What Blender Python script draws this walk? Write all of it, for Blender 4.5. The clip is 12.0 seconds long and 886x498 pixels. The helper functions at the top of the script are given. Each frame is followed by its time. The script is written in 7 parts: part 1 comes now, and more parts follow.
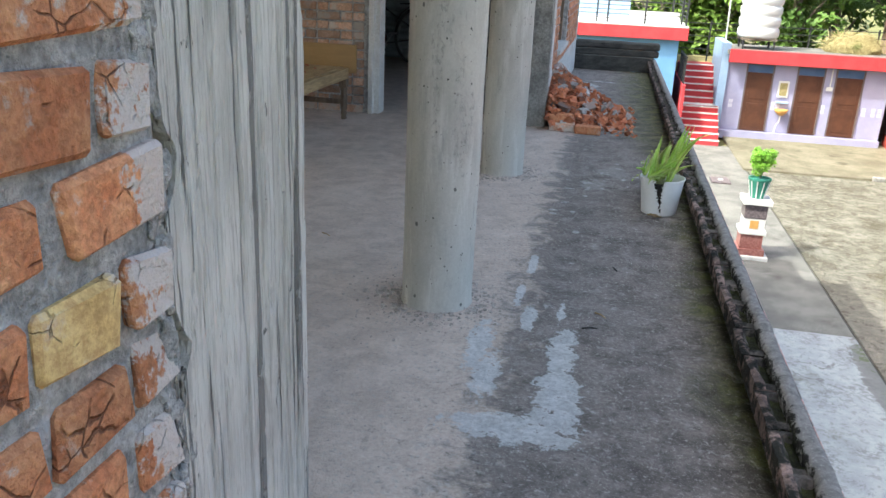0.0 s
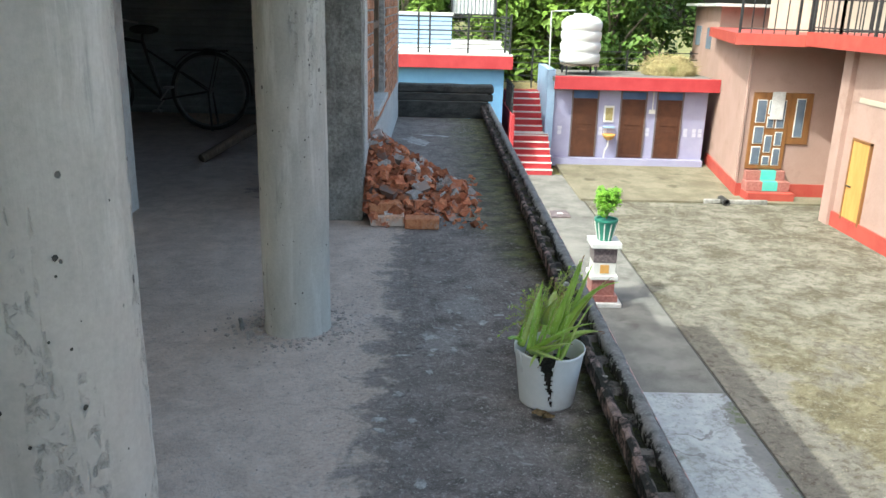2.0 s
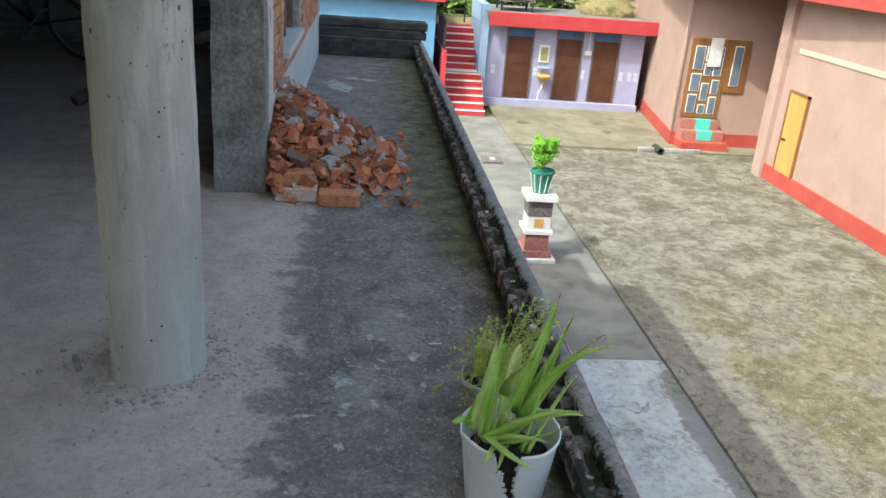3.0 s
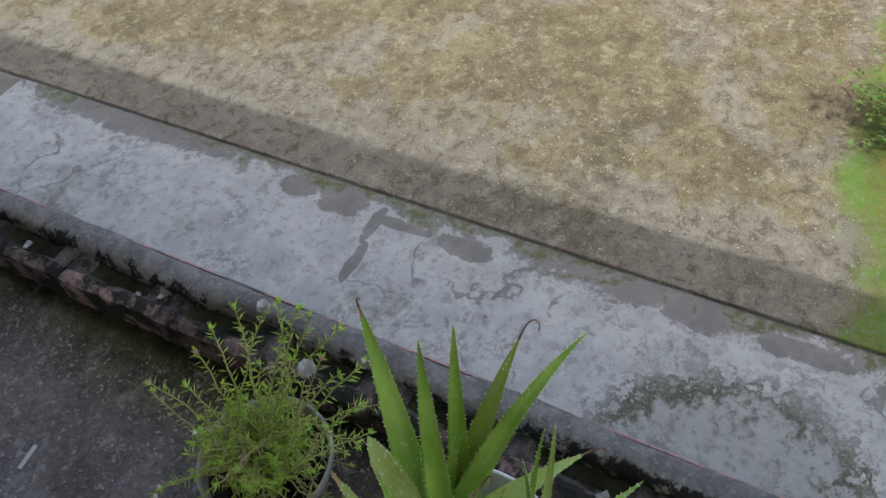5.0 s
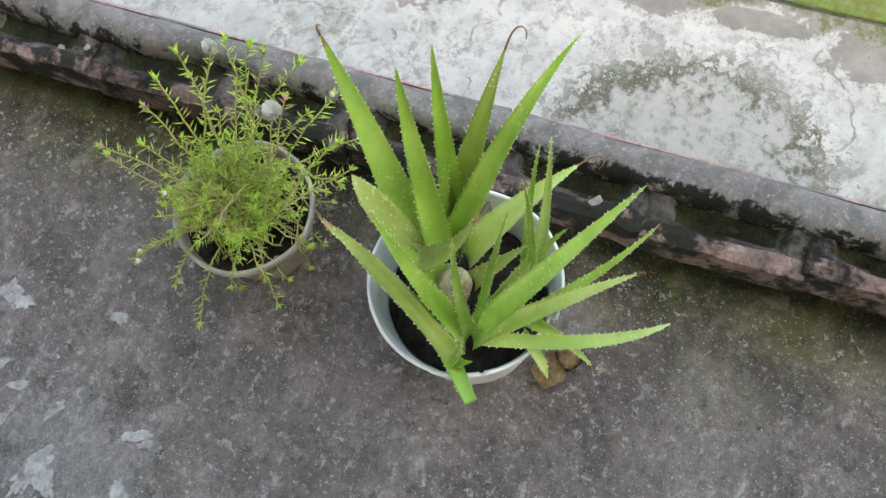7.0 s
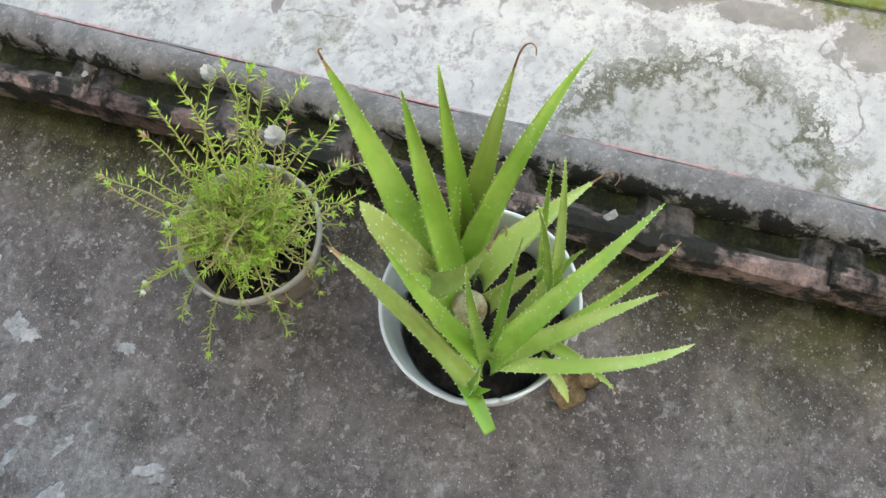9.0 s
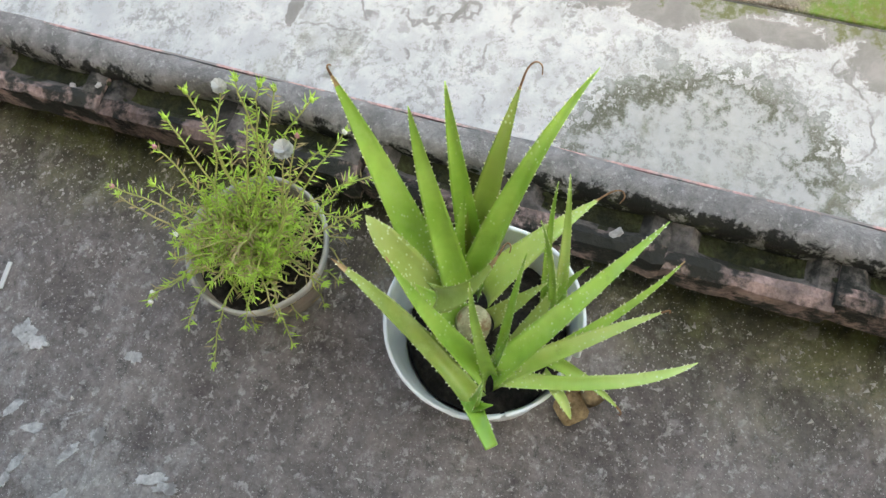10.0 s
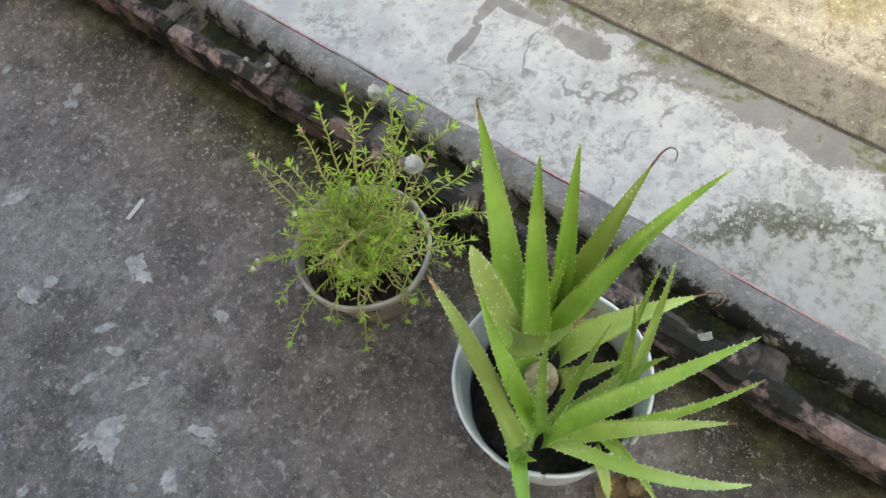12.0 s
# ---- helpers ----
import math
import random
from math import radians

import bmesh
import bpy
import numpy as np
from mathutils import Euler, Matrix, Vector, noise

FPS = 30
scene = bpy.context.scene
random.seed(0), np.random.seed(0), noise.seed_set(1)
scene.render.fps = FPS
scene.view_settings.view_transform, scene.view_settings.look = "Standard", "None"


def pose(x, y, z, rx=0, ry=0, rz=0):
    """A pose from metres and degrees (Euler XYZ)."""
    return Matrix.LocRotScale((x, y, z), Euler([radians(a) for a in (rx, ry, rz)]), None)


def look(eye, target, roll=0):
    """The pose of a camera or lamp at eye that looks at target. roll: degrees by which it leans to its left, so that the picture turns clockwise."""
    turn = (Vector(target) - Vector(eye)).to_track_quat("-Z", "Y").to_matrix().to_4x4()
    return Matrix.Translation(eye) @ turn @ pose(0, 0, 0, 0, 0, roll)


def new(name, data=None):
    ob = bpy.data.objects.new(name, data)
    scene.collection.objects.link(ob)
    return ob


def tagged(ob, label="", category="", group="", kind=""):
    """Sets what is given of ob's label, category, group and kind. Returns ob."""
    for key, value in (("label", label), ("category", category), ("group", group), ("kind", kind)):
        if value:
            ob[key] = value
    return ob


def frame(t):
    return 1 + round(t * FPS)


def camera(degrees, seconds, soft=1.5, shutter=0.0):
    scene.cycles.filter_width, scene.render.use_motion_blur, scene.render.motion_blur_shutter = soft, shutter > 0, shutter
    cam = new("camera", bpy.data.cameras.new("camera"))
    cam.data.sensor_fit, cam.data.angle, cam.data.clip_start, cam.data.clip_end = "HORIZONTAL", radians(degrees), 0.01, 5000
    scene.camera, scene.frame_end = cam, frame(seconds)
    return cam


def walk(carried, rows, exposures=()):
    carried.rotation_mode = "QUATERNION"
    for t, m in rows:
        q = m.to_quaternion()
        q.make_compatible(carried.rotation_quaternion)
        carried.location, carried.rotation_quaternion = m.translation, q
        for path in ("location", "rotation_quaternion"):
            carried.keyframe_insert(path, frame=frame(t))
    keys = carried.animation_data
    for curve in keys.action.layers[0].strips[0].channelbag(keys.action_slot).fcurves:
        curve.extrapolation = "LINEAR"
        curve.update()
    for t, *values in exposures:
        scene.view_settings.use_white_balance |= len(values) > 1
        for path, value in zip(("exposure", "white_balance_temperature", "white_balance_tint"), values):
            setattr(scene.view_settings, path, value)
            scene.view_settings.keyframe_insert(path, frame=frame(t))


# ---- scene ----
cam = camera(57.9, 12.0)
PATH = [
    (0, (1.587, 1.24, 1.369), (1.229, 3.093, 0.708), 2.6),
    (0.5, (1.568, 1.775, 1.369), (1.318, 3.599, 0.586), 2.3),
    (1, (1.58, 2.332, 1.36), (1.472, 4.118, 0.467), 3.1),
    (1.5, (1.548, 2.873, 1.366), (1.393, 4.655, 0.472), 4.9),
    (2, (1.516, 3.388, 1.467), (1.547, 5.298, 0.877), 1.5),
    (2.5, (1.527, 3.926, 1.44), (1.488, 5.816, 0.786), 1.5),
    (2.7, (1.532, 4.108, 1.448), (1.578, 5.985, 0.758), 3.0),
    (4.3, (1.634, 5.745, 1.31), (2.636, 7.037, 0.158), -4.1),
    (4.5, (1.633, 5.856, 1.325), (2.759, 6.957, 0.093), -5.5),
    (5, (1.647, 5.962, 1.329), (2.762, 6.651, -0.182), -6.2),
    (5.2, (1.665, 5.98, 1.317), (2.614, 6.561, -0.345), -6.3),
    (5.5, (1.651, 5.986, 1.306), (2.463, 6.487, -0.452), -7.0),
    (6, (1.644, 5.989, 1.311), (2.347, 6.478, -0.497), -10.9),
    (6.5, (1.661, 6.001, 1.286), (2.292, 6.415, -0.567), -12.0),
    (6.7, (1.671, 6.012, 1.277), (2.275, 6.397, -0.59), -12.5),
    (8.3, (1.723, 6.045, 1.239), (2.284, 6.389, -0.65), -15.6),
    (8.5, (1.723, 6.046, 1.241), (2.283, 6.396, -0.646), -15.9),
    (9, (1.719, 6.046, 1.245), (2.3, 6.43, -0.63), -16.8),
    (9.5, (1.718, 6.046, 1.251), (2.304, 6.438, -0.62), -16.7),
    (10, (1.721, 6.04, 1.251), (2.324, 6.455, -0.61), -16.9),
    (10.5, (1.714, 6.034, 1.254), (2.335, 6.474, -0.596), -17.1),
    (11, (1.707, 6.028, 1.259), (2.346, 6.498, -0.577), -16.6),
    (11.5, (1.704, 6.022, 1.266), (2.347, 6.568, -0.548), -15.8),
    (12, (1.691, 6.023, 1.273), (2.296, 6.702, -0.508), -12.7),
]
EXPOSURES = [(0.0, 1.8, 6300, 0), (1.0, 1.76, 6500, -1), (1.5, 1.86, 6500, 0), (2.0, 1.45, 6200, -4), (2.7, 1.4, 6200, -4), (4.3, 0.95, 6350, 1), (4.5, 0.95, 6350, 1), (5.0, 0.92, 6300, 3), (5.5, 1.82, 6800, 0), (6.0, 1.95, 6950, -2), (6.5, 2.2, 7200, -1), (9.0, 2.36, 7250, -1), (11.0, 2.32, 7250, -1), (12.0, 2.05, 7200, -1)]
walk(cam, [(t, look(eye, target, roll)) for t, eye, target, roll in PATH], EXPOSURES)

# ---- light ----
SUN_ELEV, SUN_FROM = 52.0, (-0.82, -0.57)
world = bpy.data.worlds.new("sky")
scene.world = world
world.use_nodes = True
wn = world.node_tree.nodes
sky = wn.new("ShaderNodeTexSky")
sky.sky_type, sky.sun_disc = "NISHITA", False
sky.sun_elevation = radians(SUN_ELEV)
sky.sun_rotation = math.atan2(SUN_FROM[0], SUN_FROM[1])
sky.air_density, sky.dust_density, sky.ozone_density = 1.0, 7.0, 0.3
wn["Background"].inputs["Strength"].default_value = 0.15
world.node_tree.links.new(sky.outputs["Color"], wn["Background"].inputs["Color"])
sun = new("sun", bpy.data.lights.new("sun", "SUN"))
sun.data.energy, sun.data.angle, sun.data.color = 2.1, radians(0.5), (1.0, 0.95, 0.86)
ce = math.cos(radians(SUN_ELEV))
sun.matrix_basis = look((SUN_FROM[0] * ce * 40, SUN_FROM[1] * ce * 40, math.sin(radians(SUN_ELEV)) * 40), (0, 0, 0))


# ---- materials ----
def nodes_of(name, rough=0.8, metal=0.0):
    m = bpy.data.materials.new(name)
    m.use_nodes = True
    n, l = m.node_tree.nodes, m.node_tree.links
    b = n["Principled BSDF"]
    b.inputs["Roughness"].default_value, b.inputs["Metallic"].default_value = rough, metal
    return m, n, l, b


def rgb(c):
    return (c[0], c[1], c[2], 1.0)


def coords(n, l, stretch=(1, 1, 1), world_space=False):
    mp = n.new("ShaderNodeMapping")
    mp.inputs["Scale"].default_value = stretch
    if world_space:
        l.new(n.new("ShaderNodeNewGeometry").outputs["Position"], mp.inputs["Vector"])
    else:
        l.new(n.new("ShaderNodeTexCoord").outputs["Object"], mp.inputs["Vector"])
    return mp.outputs["Vector"]


def noise_tex(n, l, vec, scale, detail=6.0, rough=0.6, distort=0.0):
    t = n.new("ShaderNodeTexNoise")
    t.inputs["Scale"].default_value, t.inputs["Detail"].default_value = scale, detail
    t.inputs["Roughness"].default_value, t.inputs["Distortion"].default_value = rough, distort
    l.new(vec, t.inputs["Vector"])
    return t.outputs["Fac"]


def band(n, l, value, lo, hi, a=0.0, b=1.0):
    r = n.new("ShaderNodeMapRange")
    r.interpolation_type = "SMOOTHSTEP"
    for i, v in zip(("From Min", "From Max", "To Min", "To Max"), (lo, hi, a, b)):
        if isinstance(v, (int, float)):
            r.inputs[i].default_value = v
        else:
            l.new(v, r.inputs[i])
    l.new(value, r.inputs["Value"])
    return r.outputs["Result"]


def calc(n, l, op, a, b):
    m = n.new("ShaderNodeMath")
    m.operation = op
    for i, v in enumerate((a, b)):
        if isinstance(v, (int, float)):
            m.inputs[i].default_value = v
        else:
            l.new(v, m.inputs[i])
    return m.outputs[0]


def blend(n, l, fac, a, b, mode="MIX"):
    m = n.new("ShaderNodeMix")
    m.data_type, m.blend_type = "RGBA", mode
    if isinstance(fac, (int, float)):
        m.inputs[0].default_value = fac
    else:
        l.new(fac, m.inputs[0])
    for i, v in ((6, a), (7, b)):
        if isinstance(v, tuple):
            m.inputs[i].default_value = rgb(v)
        else:
            l.new(v, m.inputs[i])
    return m.outputs[2]


def bumped(n, l, b, height, strength=0.4, distance=0.01):
    u = n.new("ShaderNodeBump")
    u.inputs["Strength"].default_value, u.inputs["Distance"].default_value = strength, distance
    l.new(height, u.inputs["Height"])
    l.new(u.outputs["Normal"], b.inputs["Normal"])


def surface(name, a, b2, stain=None, scale=4.0, fine=70.0, rough=0.85, bump=0.4, dist=0.006, stretch=(1, 1, 1), vary=0.0, metal=0.0, stain_at=(0.55, 0.7), stain_scale=1.3, spec=0.3, cracks=0.0):
    """A worn two-scale surface: broad tone a to b2, fine grain, stains, bump."""
    m, n, l, b = nodes_of(name, rough, metal)
    v = coords(n, l, stretch)
    if vary:
        oi = n.new("ShaderNodeObjectInfo")
        off = n.new("ShaderNodeVectorMath")
        off.operation = "SCALE"
        off.inputs[0].default_value = (37.0, 19.0, 53.0)
        l.new(oi.outputs["Random"], off.inputs["Scale"])
        add = n.new("ShaderNodeVectorMath")
        l.new(v, add.inputs[0]), l.new(off.outputs[0], add.inputs[1])
        v = add.outputs[0]
    broad = noise_tex(n, l, v, scale)
    grain = noise_tex(n, l, v, fine, 4.0, 0.7)
    col = blend(n, l, band(n, l, broad, 0.32, 0.68), a, b2)
    col = blend(n, l, 0.35 if bump > 0.25 else 0.07, col, blend(n, l, band(n, l, grain, 0.3, 0.7), (0.12, 0.12, 0.12), (0.9, 0.9, 0.9)), "OVERLAY")
    if stain:
        col = blend(n, l, band(n, l, noise_tex(n, l, v, stain_scale, 8.0, 0.65), *stain_at), col, stain)
    if cracks:
        warp = n.new("ShaderNodeTexNoise")
        warp.inputs["Scale"].default_value, warp.inputs["Detail"].default_value = cracks * 1.5, 4.0
        l.new(v, warp.inputs["Vector"])
        wv = n.new("ShaderNodeVectorMath")
        wv.operation = "MULTIPLY_ADD"
        l.new(warp.outputs["Color"], wv.inputs[0])
        wv.inputs[1].default_value = (0.3 / cracks,) * 3
        l.new(v, wv.inputs[2])
        vo = n.new("ShaderNodeTexVoronoi")
        vo.feature = "DISTANCE_TO_EDGE"
        vo.inputs["Scale"].default_value = cracks
        l.new(wv.outputs[0], vo.inputs["Vector"])
        line = calc(n, l, "MULTIPLY", band(n, l, vo.outputs["Distance"], 0.03, 0.006), band(n, l, noise_tex(n, l, v, cracks * 0.6, 3), 0.54, 0.64))
        col = blend(n, l, calc(n, l, "MULTIPLY", line, 0.7), col, (a[0] * 0.3, a[1] * 0.3, a[2] * 0.35))
        broad = calc(n, l, "SUBTRACT", broad, line)
    if vary:
        hs = n.new("ShaderNodeHueSaturation")
        l.new(col, hs.inputs["Color"])
        l.new(band(n, l, oi.outputs["Random"], 0, 1, 1 - vary, 1 + vary), hs.inputs["Value"])
        hs.inputs["Fac"].default_value = 1.0
        col = hs.outputs["Color"]
    l.new(col, b.inputs["Base Color"])
    b.inputs["Specular IOR Level"].default_value = spec
    bumped(n, l, b, calc(n, l, "ADD", calc(n, l, "MULTIPLY", grain, 0.5), broad), bump, dist)
    return m


def terrace_floor():
    m, n, l, b = nodes_of("terrace_concrete", 0.9)
    v = coords(n, l, world_space=True)
    sep = n.new("ShaderNodeSeparateXYZ")
    l.new(v, sep.inputs[0])
    x, y = sep.outputs["X"], sep.outputs["Y"]
    n1, n2 = noise_tex(n, l, v, 1.6, 8, 0.65), noise_tex(n, l, v, 7.0, 8, 0.7, 0.4)
    n3, n4 = noise_tex(n, l, v, 60.0, 4, 0.7), noise_tex(n, l, v, 150.0, 2, 0.6)
    dusty = blend(n, l, band(n, l, n2, 0.3, 0.7), (0.49, 0.41, 0.36), (0.68, 0.58, 0.515))
    dusty = blend(n, l, band(n, l, n1, 0.5, 0.75), dusty, (0.73, 0.635, 0.575))
    dark = blend(n, l, band(n, l, n2, 0.3, 0.75), (0.118, 0.103, 0.098), (0.31, 0.278, 0.262))
    dark = blend(n, l, band(n, l, n1, 0.45, 0.75), dark, (0.245, 0.22, 0.21))
    edge = calc(n, l, "ADD", x, calc(n, l, "MULTIPLY", calc(n, l, "SUBTRACT", n2, 0.5), 0.9))
    edge = calc(n, l, "ADD", edge, band(n, l, y, 8.6, 9.6, 0.0, 1.2))
    col = blend(n, l, band(n, l, edge, 1.2, 1.38), dusty, dark)
    # pale laitance flakes
    flake = calc(n, l, "MULTIPLY", band(n, l, noise_tex(n, l, v, 9.0, 10, 0.72, 0.8), 0.6, 0.66), band(n, l, x, 0.9, 1.4, 0.25, 0.55))
    col = blend(n, l, flake, col, (0.50, 0.49, 0.49))
    # dark damp blotches and pock marks
    blot = noise_tex(n, l, v, 28.0, 7, 0.75, 0.3)
    col = blend(n, l, calc(n, l, "MULTIPLY", band(n, l, blot, 0.54, 0.66), band(n, l, x, 0.9, 1.4, 0.28, 0.75)), col, (0.09, 0.085, 0.08))
    pale2 = noise_tex(n, l, v, 46.0, 5, 0.7, 0.2)
    col = blend(n, l, calc(n, l, "MULTIPLY", band(n, l, pale2, 0.57, 0.63), 0.62), col, (0.46, 0.44, 0.42))
    # moss along the kerb, its colour darkened for the shade at the kerb base
    moss = calc(n, l, "MULTIPLY", band(n, l, calc(n, l, "ADD", x, calc(n, l, "MULTIPLY", calc(n, l, "SUBTRACT", n1, 0.5), 0.7)), calc(n, l, "SUBTRACT", 1.97, band(n, l, y, 7.4, 9.0, 0.0, 0.5)), 2.2), 0.85)
    moss_shade_col = blend(n, l, band(n, l, n2, 0.4, 0.65), (0.035, 0.04, 0.017), (0.13, 0.145, 0.036))
    col = blend(n, l, moss, col, moss_shade_col)
    # shallow wet lime film drying in uneven patches
    n6 = noise_tex(n, l, v, 16.0, 8, 0.72, 0.5)
    wet = None
    for cx, cy, rx, ry in ((1.20, 4.05, 0.045, 0.20), (1.27, 3.80, 0.05, 0.16), (1.53, 4.05, 0.05, 0.22), (1.53, 3.68, 0.075, 0.22), (1.42, 3.46, 0.2, 0.08), (1.37, 4.32, 0.03, 0.12), (1.30, 4.6, 0.02, 0.12), (1.5, 4.42, 0.02, 0.1), (1.32, 5.0, 0.02, 0.14)):
        dx = calc(n, l, "DIVIDE", calc(n, l, "SUBTRACT", x, cx), rx)
        dy = calc(n, l, "DIVIDE", calc(n, l, "SUBTRACT", y, cy), ry)
        d = calc(n, l, "ADD", calc(n, l, "MULTIPLY", dx, dx), calc(n, l, "MULTIPLY", dy, dy))
        wet = d if wet is None else calc(n, l, "MINIMUM", wet, d)
    wet = calc(n, l, "ADD", wet, calc(n, l, "ADD", calc(n, l, "MULTIPLY", calc(n, l, "SUBTRACT", n2, 0.5), 3.5), calc(n, l, "MULTIPLY", calc(n, l, "SUBTRACT", n6, 0.5), 7.0)))
    wet = band(n, l, wet, 1.3, 0.9)
    col = blend(n, l, calc(n, l, "MULTIPLY", wet, 0.85), col, blend(n, l, band(n, l, n6, 0.4, 0.62), (0.46, 0.48, 0.505), (0.66, 0.675, 0.70)))
    l.new(band(n, l, wet, 0.0, 1.0, 0.9, 0.38), b.inputs["Roughness"])
    # a scuffed pale cloud of old lime
    cd = None
    for cx, cy, rx, ry in ((1.73, 7.12, 0.085, 0.17), (1.64, 7.16, 0.09, 0.10), (1.72, 7.26, 0.07, 0.10), (1.56, 6.72, 0.10, 0.16)):
        dx = calc(n, l, "DIVIDE", calc(n, l, "SUBTRACT", x, cx), rx)
        dy = calc(n, l, "DIVIDE", calc(n, l, "SUBTRACT", y, cy), ry)
        d = calc(n, l, "ADD", calc(n, l, "MULTIPLY", dx, dx), calc(n, l, "MULTIPLY", dy, dy))
        cd = d if cd is None else calc(n, l, "MINIMUM", cd, d)
    n7 = noise_tex(n, l, v, 34.0, 8, 0.75, 0.6)
    cd = calc(n, l, "ADD", cd, calc(n, l, "ADD", calc(n, l, "MULTIPLY", calc(n, l, "SUBTRACT", n6, 0.5), 3.0), calc(n, l, "MULTIPLY", calc(n, l, "SUBTRACT", n7, 0.5), 5.0)))
    col = blend(n, l, calc(n, l, "MULTIPLY", band(n, l, cd, 1.2, 0.3), 0.4), col, (0.42, 0.41, 0.40))
    # sand specks
    speck = band(n, l, noise_tex(n, l, v, 260.0, 1, 0.5), 0.66, 0.71)
    col = blend(n, l, calc(n, l, "MULTIPLY", speck, 0.75), col, (0.56, 0.54, 0.51))
    mid = noise_tex(n, l, v, 17.0, 9, 0.75, 0.4)
    col = blend(n, l, calc(n, l, "MULTIPLY", band(n, l, mid, 0.55, 0.63), band(n, l, x, 0.9, 1.4, 0.1, 0.4)), col, (0.40, 0.385, 0.375))
    col = blend(n, l, band(n, l, x, 0.9, 1.4, 0.12, 0.3), col, blend(n, l, band(n, l, n3, 0.3, 0.7), (0.15, 0.15, 0.15), (0.85, 0.85, 0.85)), "OVERLAY")
    l.new(col, b.inputs["Base Color"])
    b.inputs["Specular IOR Level"].default_value = 0.3
    bumped(n, l, b, calc(n, l, "ADD", calc(n, l, "MULTIPLY", n3, 0.4), calc(n, l, "ADD", n2, calc(n, l, "ADD", calc(n, l, "MULTIPLY", n4, 0.3), calc(n, l, "MULTIPLY", blot, -0.9)))), 0.85, 0.014)
    return m


def courtyard_mat():
    m, n, l, b = nodes_of("courtyard_concrete", 0.92)
    v = coords(n, l, world_space=True)
    sep = n.new("ShaderNodeSeparateXYZ")
    l.new(v, sep.inputs[0])
    x, y = sep.outputs["X"], sep.outputs["Y"]
    n1, n2 = noise_tex(n, l, v, 0.32, 9, 0.68, 0.5), noise_tex(n, l, v, 1.3, 12, 0.78, 0.4)
    n3, n4 = noise_tex(n, l, v, 20.0, 8, 0.8), noise_tex(n, l, v, 0.8, 8, 0.72, 0.3)
    # bare grey concrete beside the drain, its colour lowered to deepen the shade there
    bare = blend(n, l, band(n, l, n2, 0.35, 0.65), (0.145, 0.133, 0.114), (0.225, 0.209, 0.184))
    # brown algae, thinner beside the drain where water runs off
    algae = blend(n, l, band(n, l, n2, 0.36, 0.62), (0.092, 0.078, 0.034), (0.185, 0.16, 0.085))
    grow = calc(n, l, "ADD", n4, band(n, l, calc(n, l, "ADD", x, calc(n, l, "MULTIPLY", n2, 0.7)), 6.5, 7.5, -0.22, 0.06))
    col = blend(n, l, calc(n, l, "MULTIPLY", band(n, l, grow, 0.44, 0.56), 0.9), bare, algae)
    col = blend(n, l, calc(n, l, "MULTIPLY", band(n, l, n1, 0.5, 0.6), 0.55), col, (0.088, 0.082, 0.048))
    scab = noise_tex(n, l, v, 5.0, 12, 0.82, 0.2)
    col = blend(n, l, calc(n, l, "MULTIPLY", band(n, l, scab, 0.55, 0.585), band(n, l, n1, 0.42, 0.56, 0.15, 0.7)), col, (0.34, 0.325, 0.285))
    # the far end is bleached and scabby
    far = calc(n, l, "ADD", y, calc(n, l, "MULTIPLY", n2, 6.0))
    pale = blend(n, l, band(n, l, n2, 0.4, 0.6), (0.075, 0.07, 0.045), (0.235, 0.225, 0.19))
    col = blend(n, l, band(n, l, far, 17.0, 21.0), col, pale)
    # blotches the size of a hand
    mot = noise_tex(n, l, v, 6.0, 12, 0.82, 0.5)
    col = blend(n, l, calc(n, l, "MULTIPLY", band(n, l, mot, 0.52, 0.57), 0.75), col, (0.062, 0.055, 0.03))
    col = blend(n, l, calc(n, l, "MULTIPLY", band(n, l, mot, 0.46, 0.41), 0.6), col, (0.31, 0.29, 0.22))
    # coarse grains: pale flecks and dark hollows
    sp1, sp2 = noise_tex(n, l, v, 55.0, 5, 0.75), noise_tex(n, l, v, 80.0, 4, 0.7)
    col = blend(n, l, calc(n, l, "MULTIPLY", band(n, l, sp2, 0.53, 0.62), 0.65), col, (0.07, 0.062, 0.036))
    col = blend(n, l, calc(n, l, "MULTIPLY", band(n, l, sp1, 0.56, 0.63), 0.75), col, (0.36, 0.335, 0.25))
    vo = n.new("ShaderNodeTexVoronoi")
    vo.inputs["Scale"].default_value = 24.0
    l.new(v, vo.inputs["Vector"])
    cs = n.new("ShaderNodeSeparateColor")
    l.new(vo.outputs["Color"], cs.inputs[0])
    chip = calc(n, l, "MULTIPLY", band(n, l, vo.outputs["Distance"], 0.26, 0.2), band(n, l, cs.outputs[0], 0.92, 0.94))
    col = blend(n, l, calc(n, l, "MULTIPLY", chip, 0.6), col, (0.52, 0.48, 0.36))
    wet = calc(n, l, "ADD", calc(n, l, "MULTIPLY", y, -1.0), calc(n, l, "ADD", calc(n, l, "MULTIPLY", n2, 1.3), calc(n, l, "MULTIPLY", band(n, l, x, 6.4, 8.0), 0.25)))
    col = blend(n, l, calc(n, l, "MULTIPLY", band(n, l, wet, -4.68, -4.38), band(n, l, n3, 0.36, 0.56, 0.3, 0.95)), col, blend(n, l, band(n, l, n2, 0.4, 0.6), (0.12, 0.13, 0.015), (0.085, 0.18, 0.012)))
    col = blend(n, l, 1.0, col, (0.78, 0.78, 0.80), "MULTIPLY")
    l.new(col, b.inputs["Base Color"])
    bumped(n, l, b, calc(n, l, "ADD", n3, sp1), 0.6, 0.012)
    return m


